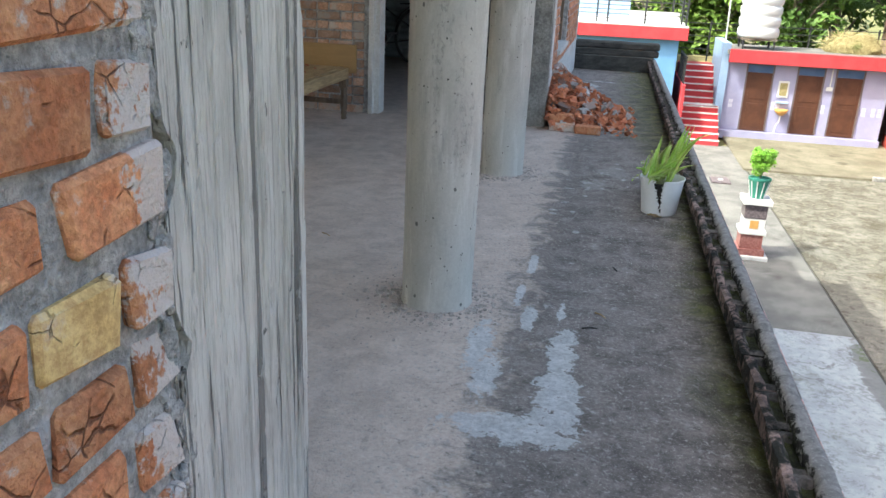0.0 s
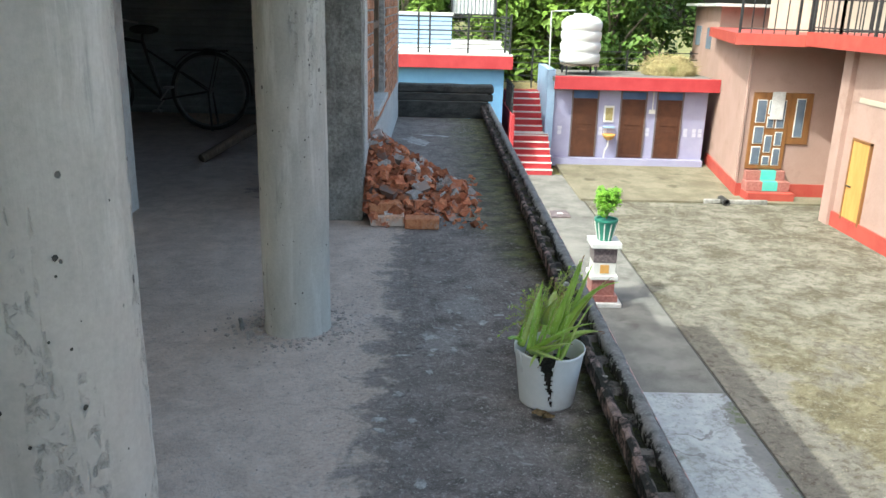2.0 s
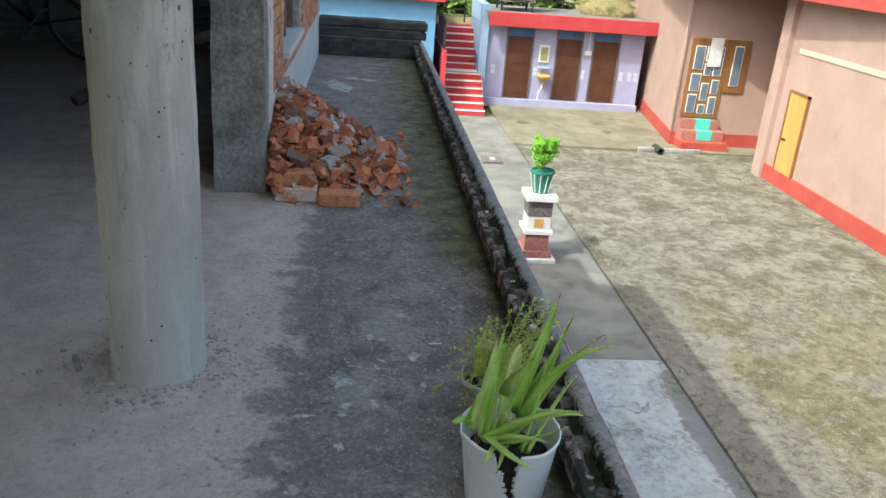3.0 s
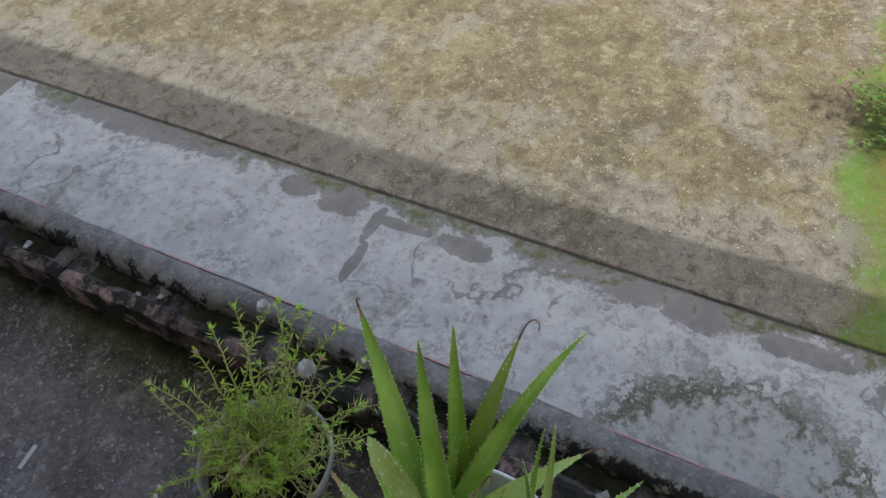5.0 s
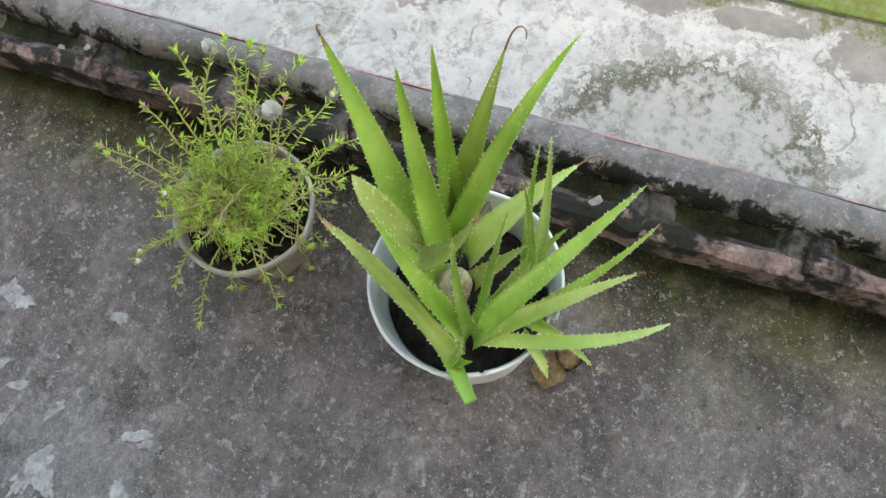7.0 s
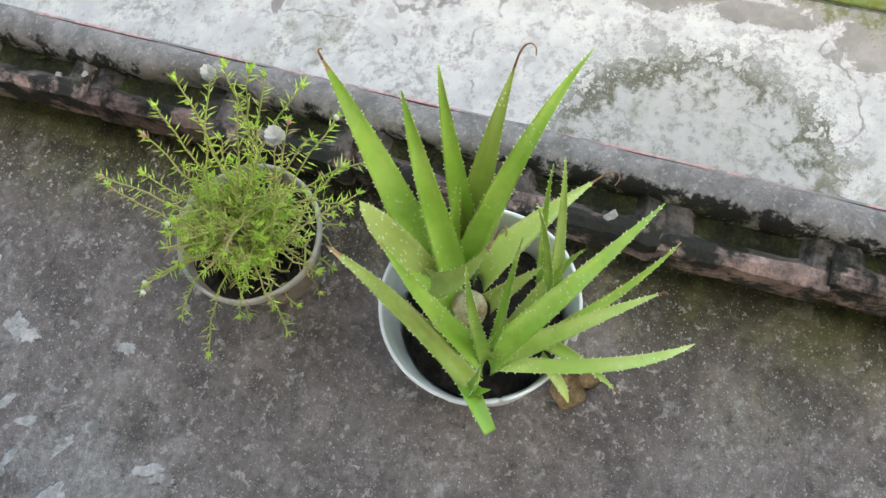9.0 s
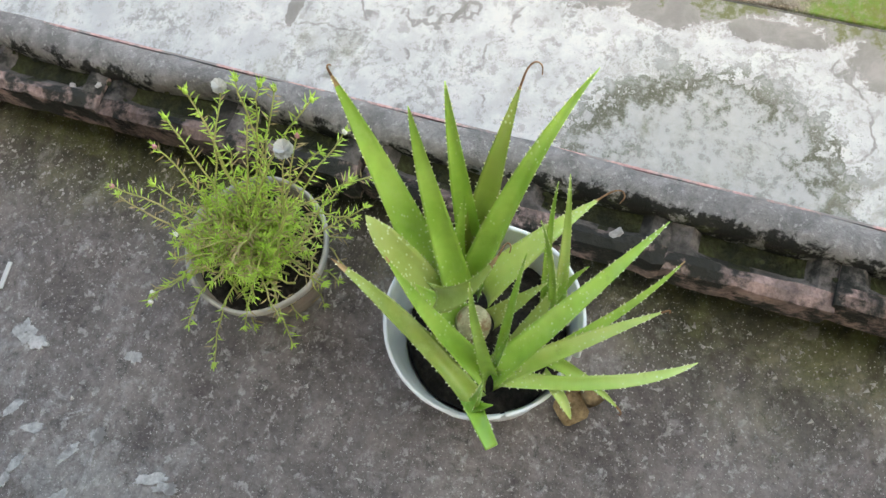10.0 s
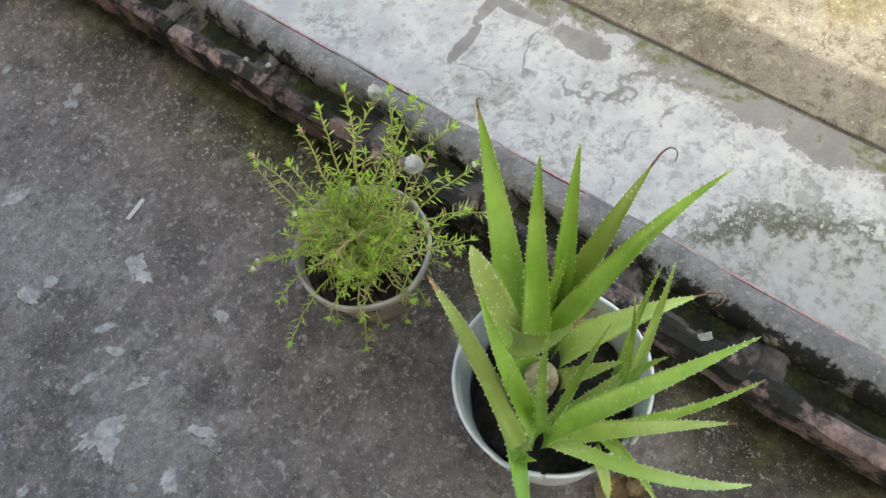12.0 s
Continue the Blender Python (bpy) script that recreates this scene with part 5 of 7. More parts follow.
for k in range(6):
    part("rail", boxes((3.9, 11.5, 34.5, 34.53, -1.4 + 0.24 * k, -1.37 + 0.24 * k)), IRON, bf)
for i in range(7):
    part("post", boxes((4.0 + 1.2 * i, 4.06 + 1.2 * i, 34.5, 34.56, G, -0.1)), IRON, bf)
structure("bank", prism(bmesh.new(), [(3.9, 33.3), (12, 33.3), (12, 50), (3.9, 50)], G, -1.6), STRAW, "dry grassy bank behind the washroom", "ground")


# ---- plants on the terrace ----
def two_tone(ob, second, test):
    """Gives the faces that pass the test a second material."""
    ob.data.materials.append(second)
    for p in ob.data.polygons:
        if test(p):
            p.material_index = 1


BX, BY = 1.977, 6.186
bucket = thing("bucket_planter", (BX, BY, 0), "cracked white plastic bucket filled with soil, holding an aloe", "bucket")
SEG = 120
bm = bmesh.new()
crack_rng = random.Random(5)
wob = [crack_rng.uniform(-1, 1) for _ in range(40)]


def rim_drop(a):
    d = (a - radians(-97) + math.pi) % (2 * math.pi) - math.pi
    n = 0.006 * noise.noise((math.cos(a) * 3, math.sin(a) * 3, 2.0))
    return n - (0.032 if -0.30 < d < 0.16 else 0.0) - (0.012 if -1.5 < d < -1.25 else 0.0)


levels = [0.0, 0.004, 0.012] + [0.012 + 0.203 * k / 22 for k in range(1, 23)] + [0.218, 0.226]
prof = [(0.104 + 0.028 * z / 0.226 + (0.003 if z > 0.214 else 0.0) - (0.004 if z < 0.003 else 0), z) for z in levels]
rings = []
for k, (r, z) in enumerate(prof):
    rings.append([])
    for i in range(SEG):
        a = 2 * math.pi * i / SEG
        zz = z + (rim_drop(a) * max(0.0, (z - 0.15) / 0.076))
        rings[-1].append(bm.verts.new((BX + r * math.cos(a), BY + r * math.sin(a), zz)))
for k in range(len(prof) - 1):
    z = prof[k][1]
    for i in range(SEG):
        a = 2 * math.pi * (i + 0.5) / SEG
        d = (a - radians(-97) + math.pi) % (2 * math.pi) - math.pi
        mid = -0.11 + 0.22 * (0.226 - z) / 0.2 + 0.035 * wob[k]
        wide = max(0.0, (z - 0.02) / 0.2) * 0.5 * (0.85 + 0.25 * wob[k + 9])
        if z > 0.015 and abs(d - mid) < max(wide * 0.5, 0.03):
            continue
        if 0.06 < z and abs(d + 0.95) < 0.02 and z > 0.15 + 0.03 * wob[k]:
            continue
        bm.faces.new((rings[k][i], rings[k][(i + 1) % SEG], rings[k + 1][(i + 1) % SEG], rings[k + 1][i]))
bmesh.ops.recalc_face_normals(bm, faces=bm.faces)
bmesh.ops.solidify(bm, geom=bm.faces[:], thickness=0.0045)
part("shell", bm, PLASTIC, bucket, "dirty white plastic shell with a jagged black crack", True)
bm = bmesh.new()
rings = lathe(bm, BX, BY, [(0.097, 0.004), (0.114, 0.145), (0.09, 0.158), (0.04, 0.175), (0.004, 0.18)], 40)
for v in bm.verts:
    v.co += noise.noise_vector(v.co * 40) * 0.004
cap(bm, rings[0])
part("soil", bm, SOIL, bucket, "dark damp soil", True)
# moulded ribs on the shell
for a0 in (-118, -115, -112):
    a = radians(a0)
    part("rib", tube(bmesh.new(), [(BX + 0.1055 * math.cos(a), BY + 0.1055 * math.sin(a), 0.02), (BX + 0.1265 * math.cos(a), BY + 0.1265 * math.sin(a), 0.195)], 0.0012, 5), PLASTIC, bucket)

aloe = thing("aloe_plant", (1.955, 6.19, 0.25), "large aloe vera with toothed fleshy leaves in the bucket", "plant")


TIP = surface("withered_pinkish_tip", (0.30, 0.20, 0.10), (0.42, 0.29, 0.15), (0.25, 0.14, 0.08), 30, 90, 0.7, 0.3)
DRY_D = surface("dark_dry_tip", (0.16, 0.09, 0.05), (0.26, 0.16, 0.09), None, 20, 80, 0.9, 0.4)


def smooth_curve(pts, times=2):
    """Cuts the corners of a polyline."""
    pts = [Vector(p) for p in pts]
    for _ in range(times):
        out = [pts[0]]
        for a, b in zip(pts, pts[1:]):
            out += [a.lerp(b, 0.25), a.lerp(b, 0.75)]
        pts = out + [pts[-1]]
    return pts


def aloe_leaf(base, mid, tip, width, dry=0.0, pale=0, olive=0, blunt=0.0, brown=0.0, arch=1.0):
    """One fleshy leaf through base, mid and tip: a shallow channel above, rounded below, toothed edges."""
    b, t = Vector(base), Vector(tip)
    ctrl = Vector(mid) * 2 - (b + t) / 2
    ax = (t - b).normalized()
    inward = Vector((1.955, 6.19, 0.55)) - Vector(mid)
    nrm = Vector((-0.12, -0.06, 0.55)) + inward.normalized() * 0.7
    nrm -= ax * nrm.dot(ax)
    if nrm.length < 0.05:
        nrm = Vector((-0.5, -0.5, 0.4))
    nrm.normalize()
    n = 22
    width *= 0.84
    bm = bmesh.new()
    rings, pts = [], []
    us = (-1.0, -0.72, -0.36, 0.0, 0.36, 0.72, 1.0)
    for i in range(n + 1):
        s = i / n
        p = b * (1 - s) ** 2 + ctrl * 2 * s * (1 - s) + t * s * s
        d = ((ctrl - b) * (1 - s) + (t - ctrl) * s).normalized()
        side = d.cross(nrm).normalized()
        nn = side.cross(d).normalized()
        prof = (1.25 - 1.25 * s if s < 0.2 else (1 - ((s - 0.2) / 0.8) ** (1.18 + blunt * 2.5))) if blunt < 1.4 else 1.0 - 0.35 * s
        w = width * 0.5 * prof * (1 + 0.03 * noise.noise((s * 6, width * 900, b.x * 50))) + 0.0006
        th = w * (0.7 - 0.3 * s) + 0.0006
        cup = w * (0.62 - 0.3 * s) * arch
        up_side = [p + side * w * u + nn * cup * u * u for u in us]
        low_side = [p + side * w * u * 0.98 + nn * (cup * u * u - th * (1 - u * u) ** 0.7) for u in us[-2:0:-1]]
        rings.append([bm.verts.new(q) for q in up_side + low_side])
        pts.append((p, d, side, nn, w, cup))
    m = len(rings[0])
    for i, (a, c) in enumerate(zip(rings, rings[1:])):
        for k in range(m):
            f = bm.faces.new((a[k], a[(k + 1) % m], c[(k + 1) % m], c[k]))
            if brown and i >= n * (1 - brown) - 0.5:
                f.material_index = 1
    bm.faces.new(rings[0]), bm.faces.new(rings[-1])
    body = part("leaf", bm, ALOE_P if pale else ALOE_O if olive else ALOE, aloe, "", True)
    body.data.materials.append(TIP)
    bm = bmesh.new()
    count = int((t - b).length * 1.04 / 0.0135)
    for i in range(1, count):
        s = (i + 0.3 * math.sin(i * 2.7)) / count
        k = min(n - 1, int(s * n))
        f = s * n - k
        p = pts[k][0].lerp(pts[k + 1][0], f)
        d, side, nn = pts[k][1], pts[k][2], pts[k][3]
        w = pts[k][4] * (1 - f) + pts[k + 1][4] * f
        cup = pts[k][5]
        z = 0.0024 * (1.25 - 0.5 * s)
        for sg in (-1, 1):
            e = p + side * (w - 0.0004) * sg + nn * cup
            v = [bm.verts.new(q) for q in (e - d * 0.0017, e + d * 0.0017, e + side * sg * z + d * 0.0016 + nn * 0.001, e - nn * 0.0016)]
            bm.faces.new((v[0], v[1], v[2])), bm.faces.new((v[1], v[3], v[2])), bm.faces.new((v[3], v[0], v[2]))
    part("teeth", bm, ALOE_TOOTH, body, "pale marginal teeth")["kind"] = "stuff"
    if dry:
        d, side = pts[-1][1], pts[-1][2]
        curl = [t - d * 0.006, t + d * dry * 0.5, t + d * dry * 0.85 + side * dry * 0.2, t + d * dry * 0.8 + side * dry * 0.5, t + d * dry * 0.45 + side * dry * 0.6]
        part("dry_tip", tube(bmesh.new(), smooth_curve(curl), 0.0015, 6, 0.4), DRY_D, body, "curled brown dry tip")


# main rosette and its offsets
aloe_leaf((1.997, 6.253, 0.235), (2.074, 6.336, 0.4), (2.119, 6.39, 0.52), 0.049, dry=0.008, brown=0.10)
aloe_leaf((1.993, 6.221, 0.25), (2.053, 6.263, 0.42), (2.087, 6.282, 0.545), 0.039)
aloe_leaf((2.036, 6.214, 0.25), (2.088, 6.24, 0.42), (2.131, 6.258, 0.535), 0.035)
aloe_leaf((2.025, 6.22, 0.24), (2.098, 6.205, 0.39), (2.176, 6.188, 0.495), 0.046, dry=0.03, olive=1, brown=0.05)
aloe_leaf((2.01, 6.211, 0.245), (2.097, 6.163, 0.43), (2.2, 6.11, 0.515), 0.037, arch=1.6)
aloe_leaf((2.017, 6.229, 0.28), (2.044, 6.229, 0.35), (2.062, 6.224, 0.41), 0.020)
aloe_leaf((2.033, 6.241, 0.28), (2.047, 6.248, 0.33), (2.059, 6.253, 0.37), 0.017)
aloe_leaf((1.98, 6.24, 0.235), (1.992, 6.291, 0.34), (2.013, 6.333, 0.395), 0.045, blunt=0.8, olive=1)
aloe_leaf((1.967, 6.24, 0.3), (1.964, 6.193, 0.37), (1.999, 6.16, 0.44), 0.037, dry=0.02, brown=0.12, olive=1)
aloe_leaf((1.965, 6.212, 0.23), (1.967, 6.247, 0.27), (1.973, 6.282, 0.31), 0.043)
aloe_leaf((2.009, 6.197, 0.235), (2.076, 6.136, 0.3), (2.138, 6.077, 0.335), 0.045, dry=0.03, pale=1, brown=0.06)
aloe_leaf((1.865, 6.162, 0.235), (1.915, 6.255, 0.32), (1.949, 6.351, 0.4), 0.029, olive=1, blunt=0.5, brown=0.08)
aloe_leaf((1.904, 6.157, 0.215), (1.926, 6.226, 0.35), (1.949, 6.27, 0.47), 0.034, brown=0.05)
aloe_leaf((1.918, 6.231, 0.205), (1.927, 6.274, 0.26), (1.937, 6.314, 0.31), 0.031, dry=0.01, olive=1)
aloe_leaf((1.862, 6.164, 0.255), (1.84, 6.144, 0.275), (1.814, 6.12, 0.28), 0.028, blunt=1.5)
aloe_leaf((1.855, 6.157, 0.265), (1.856, 6.146, 0.28), (1.861, 6.133, 0.29), 0.018)
aloe_leaf((1.857, 6.158, 0.26), (1.865, 6.15, 0.31), (1.875, 6.145, 0.36), 0.016)
aloe_leaf((1.908, 6.155, 0.22), (1.929, 6.171, 0.36), (1.947, 6.176, 0.47), 0.019)
aloe_leaf((1.934, 6.149, 0.22), (1.967, 6.139, 0.36), (1.994, 6.129, 0.47), 0.015)
aloe_leaf((1.922, 6.152, 0.22), (1.93, 6.143, 0.28), (1.94, 6.138, 0.31), 0.011)
aloe_leaf((1.907, 6.153, 0.215), (2.009, 6.062, 0.34), (2.1, 5.995, 0.4), 0.037, pale=0)
aloe_leaf((1.929, 6.116, 0.22), (2.006, 6.022, 0.31), (2.067, 5.967, 0.38), 0.018, brown=0.05)
aloe_leaf((1.905, 6.149, 0.215), (1.971, 6.046, 0.29), (2.02, 5.97, 0.33), 0.031, pale=1, dry=0.006)
aloe_leaf((1.905, 6.143, 0.225), (1.933, 6.006, 0.27), (1.982, 5.917, 0.29), 0.021, pale=1, blunt=0.6)
aloe_leaf((1.947, 6.091, 0.235), (1.929, 6.032, 0.25), (1.911, 5.988, 0.235), 0.019, pale=1, dry=0.008)
aloe_leaf((1.926, 6.09, 0.235), (1.905, 6.061, 0.235), (1.886, 6.041, 0.205), 0.017, pale=1, blunt=0.5)
aloe_leaf((2.005, 6.092, 0.215), (2.062, 6.101, 0.35), (2.113, 6.114, 0.43), 0.019, pale=1)
aloe_leaf((1.992, 6.095, 0.215), (2.019, 6.107, 0.37), (2.033, 6.125, 0.47), 0.014)
aloe_leaf((2.019, 6.113, 0.215), (2.067, 6.123, 0.34), (2.105, 6.125, 0.42), 0.012)
aloe_leaf((1.992, 6.115, 0.21), (2.028, 6.093, 0.28), (2.041, 6.068, 0.35), 0.017)
aloe_leaf((1.945, 6.136, 0.21), (1.987, 6.114, 0.27), (2.024, 6.1, 0.31), 0.031, olive=1)
aloe_leaf((1.98, 6.174, 0.22), (2.005, 6.141, 0.26), (2.027, 6.114, 0.29), 0.027, olive=1)
bm = tube(bmesh.new(), smooth_curve([(1.97, 6.205, 0.17), (1.968, 6.200, 0.21), (1.962, 6.194, 0.245), (1.958, 6.190, 0.256)]), 0.026, 16, 0.85)
part("stem", bm, CUT_STEM, aloe, "short pale cut stem", True)
prng = random.Random(9)
for i in range(3):
    a = prng.uniform(2.6, 4.2)
    part("root", tube(bmesh.new(), [(1.915 + 0.01 * i, 6.20, 0.185), (1.892 + 0.01 * i, 6.215 - 0.01 * i, 0.195), (1.885, 6.19 - 0.012 * i, 0.183)], 0.0016, 5), DRY, aloe, "dry brown root")

# fallen dry leaf beside the bucket
def dry_leaf(x, y, s, seed):
    dr = random.Random(seed)
    bm = bmesh.new()
    rows = []
    for i in range(7):
        u = i / 6
        w = s * 0.42 * math.sin(math.pi * min(1, u * 0.9 + 0.08)) * dr.uniform(0.8, 1.2)
        rows.append([bm.verts.new((x + (u - 0.5) * s, y + k * w, 0.006 + 0.012 * abs(k) + dr.uniform(0, 0.008))) for k in (-1, -0.4, 0.4, 1)])
    for a, b in zip(rows, rows[1:]):
        for k in range(3):
            bm.faces.new((a[k], a[k + 1], b[k + 1], b[k]))
    bmesh.ops.solidify(bm, geom=bm.faces[:], thickness=0.0015)
    return tagged(put("fallen_leaf", bm, DRY, smooth=True), "curled dry brown leaf lying by the bucket", "leaf")


dry_leaf(1.935, 6.045, 0.06, 1), dry_leaf(1.965, 6.02, 0.045, 2)

# moss rose in its pot
FX, FY, RZ = 2.002, 6.558, 0.165
fpot = thing("flower_pot", (FX, FY, 0), "cloudy plastic pot with a worn pale rim", "pot")
bm = bmesh.new()
lathe(bm, FX, FY, [(0.001, 0.002), (0.066, 0.002), (0.073, 0.01), (0.107, RZ - 0.013), (0.103, RZ - 0.013), (0.098, RZ - 0.05), (0.001, RZ - 0.046)], 44, lambda k, a: 0.004 * math.sin(a * 5 + 1) * (k > 4))
part("wall", bm, POT_CLAY, fpot, "", True)
bm = bmesh.new()
rim = lathe(bm, FX, FY, [(0.106, RZ - 0.019), (0.1105, RZ - 0.017), (0.111, RZ - 0.003), (0.1075, RZ), (0.1045, RZ - 0.005), (0.1035, RZ - 0.019), (0.106, RZ - 0.019)], 60, lambda k, a: 0.003 * math.sin(a * 5 + 1))
part("rim", bm, POT_RIM, fpot, "worn pale rolled rim", True)
bm = bmesh.new()
lathe(bm, FX, FY, [(0.1005, RZ - 0.036), (0.05, RZ - 0.027), (0.001, RZ - 0.024)], 30)
part("soil", roughen(bm, 0.005, 40), SOIL, fpot, "dark soil")
rose = thing("moss_rose_plant", (FX, FY, RZ - 0.04), "straggling moss rose with needle leaves and white flowers", "plant")
fr_ = random.Random(12)
bms, bmn, bmb = bmesh.new(), bmesh.new(), bmesh.new()
buds, blooms = [], []


def needle(bm, p, d, length, w):
    side = d.cross(Vector((0.3, 0.2, 1))).normalized()
    oth = d.cross(side).normalized()
    m = p + d * length * 0.45
    a = [bm.verts.new(q) for q in (p, m + side * w, m - side * w * 0.5 + oth * w, m - side * w * 0.5 - oth * w, p + d * length)]
    for i, j in ((1, 2), (2, 3), (3, 1)):
        bm.faces.new((a[0], a[i], a[j])), bm.faces.new((a[4], a[j], a[i]))


def sprig(a, reach, top, brown, root=0.05, dens=1.0):
    r0 = fr_.uniform(0.0, root)
    ra = fr_.uniform(0, 6.28)
    p0 = Vector((FX + r0 * math.cos(ra), FY + r0 * math.sin(ra), RZ - 0.025))
    p2 = Vector((FX + reach * math.cos(a), FY + reach * math.sin(a), top))
    p1 = p0.lerp(p2, 0.55) + Vector((fr_.uniform(-0.01, 0.01), fr_.uniform(-0.01, 0.01), 0.02 + 0.5 * max(0.0, 0.22 - top) + 0.10 * reach))
    pts = [p0 * (1 - s) ** 2 + p1 * 2 * s * (1 - s) + p2 * s * s for s in [i / 9 for i in range(10)]]
    for i in range(1, 9):
        pts[i] += Vector((fr_.uniform(-1, 1), fr_.uniform(-1, 1), fr_.uniform(-1, 1))) * 0.003
    tube(bms, pts, 0.0019, 5, 0.55)
    length = sum((pts[i + 1] - pts[i]).length for i in range(9))
    nn = int(length / 0.0052 * dens)
    for i in range(nn):
        s = (0.12 + 0.88 * i / nn) * 9
        k = min(8, int(s))
        p = pts[k].lerp(pts[k + 1], s - k)
        d = (pts[k + 1] - pts[k]).normalized()
        o = Vector((fr_.gauss(0, 1), fr_.gauss(0, 1), fr_.gauss(0, 1)))
        o -= d * o.dot(d)
        o.normalize()
        needle(bmb if fr_.random() < brown else bmn, p, (o + d * fr_.uniform(0.2, 0.9)).normalized(), fr_.uniform(0.012, 0.021), 0.00115)
    for _ in range(9):
        needle(bmn, p2, (Vector((fr_.gauss(0, 0.6), fr_.gauss(0, 0.6), fr_.gauss(0, 0.6))) + (pts[9] - pts[8]).normalized()).normalized(), fr_.uniform(0.008, 0.014), 0.0012)
    return p2


LONG = (((2.107, 6.619, 0.4), 0.05), ((2.118, 6.568, 0.41), 0.05), ((2.132, 6.55, 0.42), 0.02), ((2.132, 6.516, 0.42), 0.05), ((2.141, 6.506, 0.4), 0.3), ((2.139, 6.453, 0.4), 0.05), ((2.117, 6.404, 0.38), 0.05), ((2.081, 6.656, 0.36), 0.05), ((2.048, 6.671, 0.33), 0.3), ((1.995, 6.745, 0.27), 0.35), ((1.991, 6.745, 0.25), 0.5), ((2.005, 6.668, 0.3), 0.1), ((1.879, 6.657, 0.2), 0.2), ((1.865, 6.653, 0.2), 0.1), ((1.819, 6.571, 0.1), 0.3), ((1.882, 6.459, 0.12), 0.1), ((2.091, 6.362, 0.33), 0.6), ((2.072, 6.388, 0.34), 0.2), ((2.032, 6.375, 0.3), 0.05), ((1.947, 6.604, 0.3), 0.1), ((2.1, 6.466, 0.37), 0.7), ((2.076, 6.475, 0.36), 0.3), ((2.096, 6.607, 0.36), 0.1), ((2.104, 6.544, 0.36), 0.1), ((2.095, 6.522, 0.34), 0.6), ((2.095, 6.438, 0.35), 0.2), ((2.054, 6.371, 0.3), 0.3), ((2.026, 6.61, 0.31), 0.4), ((2.072, 6.566, 0.33), 0.3), ((1.878, 6.514, 0.18), 0.2), ((1.855, 6.6, 0.17), 0.1), ((1.9, 6.463, 0.2), 0.7))
for tip, brown in LONG:
    dx, dy = tip[0] - FX, tip[1] - FY
    buds.append(sprig(math.atan2(dy, dx), math.hypot(dx, dy), tip[2], brown, 0.075, 0.8))
for i in range(62):
    sprig(fr_.uniform(0, 6.28), 0.088 * math.sqrt(fr_.random()), fr_.uniform(0.19, 0.265), 0.04, 0.095, 0.8)
for i in range(16):
    sprig(fr_.uniform(0.2, 3.9), 0.1 * math.sqrt(fr_.random()), fr_.uniform(0.20, 0.30), 0.85, 0.09, 0.8)
for i in range(30):
    sprig(fr_.uniform(3.2, 5.7), fr_.uniform(0.045, 0.105), fr_.uniform(0.17, 0.22), 0.25, 0.09, 0.8)
for i in range(9):
    sprig(fr_.uniform(3.3, 5.3), fr_.uniform(0.11, 0.135), fr_.uniform(0.10, 0.16), 0.75, 0.09, 0.7)
part("stem_tangle", bms, STEM, rose, "thin reddish stems")["kind"] = "stuff"
part("needle_leaves", bmn, NEEDLE, rose, "bright green needle leaves")["kind"] = "stuff"
part("dry_needles", bmb, NEEDLE_B, rose, "browned needle leaves")["kind"] = "stuff"


def flower(p, s):
    bm = bmesh.new()
    for lay in range(3):
        for k in range(7):
            a = k * 2 * math.pi / 7 + lay * 0.4
            d = Vector((math.cos(a), math.sin(a), 0.25 + 0.35 * lay)).normalized()
            sd = Vector((-math.sin(a), math.cos(a), 0))
            c = p + Vector((0, 0, 0.002 * lay))
            q = [c, c + d * s * 0.7 + sd * s * 0.6, c + d * s * 0.95 + Vector((0, 0, s * 0.2)), c + d * s * 0.7 - sd * s * 0.6]
            vs_ = [bm.verts.new(v) for v in q]
            bm.faces.new(vs_)
    bmesh.ops.solidify(bm, geom=bm.faces[:], thickness=0.0008)
    part("flower", bm, PETAL, rose, "small white flower")


def bud(p, m=None):
    bm = bmesh.new()
    bmesh.ops.create_icosphere(bm, subdivisions=2, radius=0.0042, matrix=Matrix.Translation(p) @ Matrix.Diagonal((0.85, 0.85, 1.3, 1)))
    part("bud", bm, m or NEEDLE, rose, "closed bud", True)


flower(buds[1] + Vector((0, 0, 0.002)), 0.011)
flower(buds[21] + Vector((0, 0, 0.006)), 0.015)
for i, m in ((6, PETAL), (8, CLOTH_P), (9, CLOTH_P), (13, PETAL), (19, PETAL), (20, CLOTH_P), (0, None), (2, None), (3, None), (4, STEM), (5, None), (7, None), (11, None), (12, PETAL), (14, None), (17, None)):
    bud(buds[i], m)

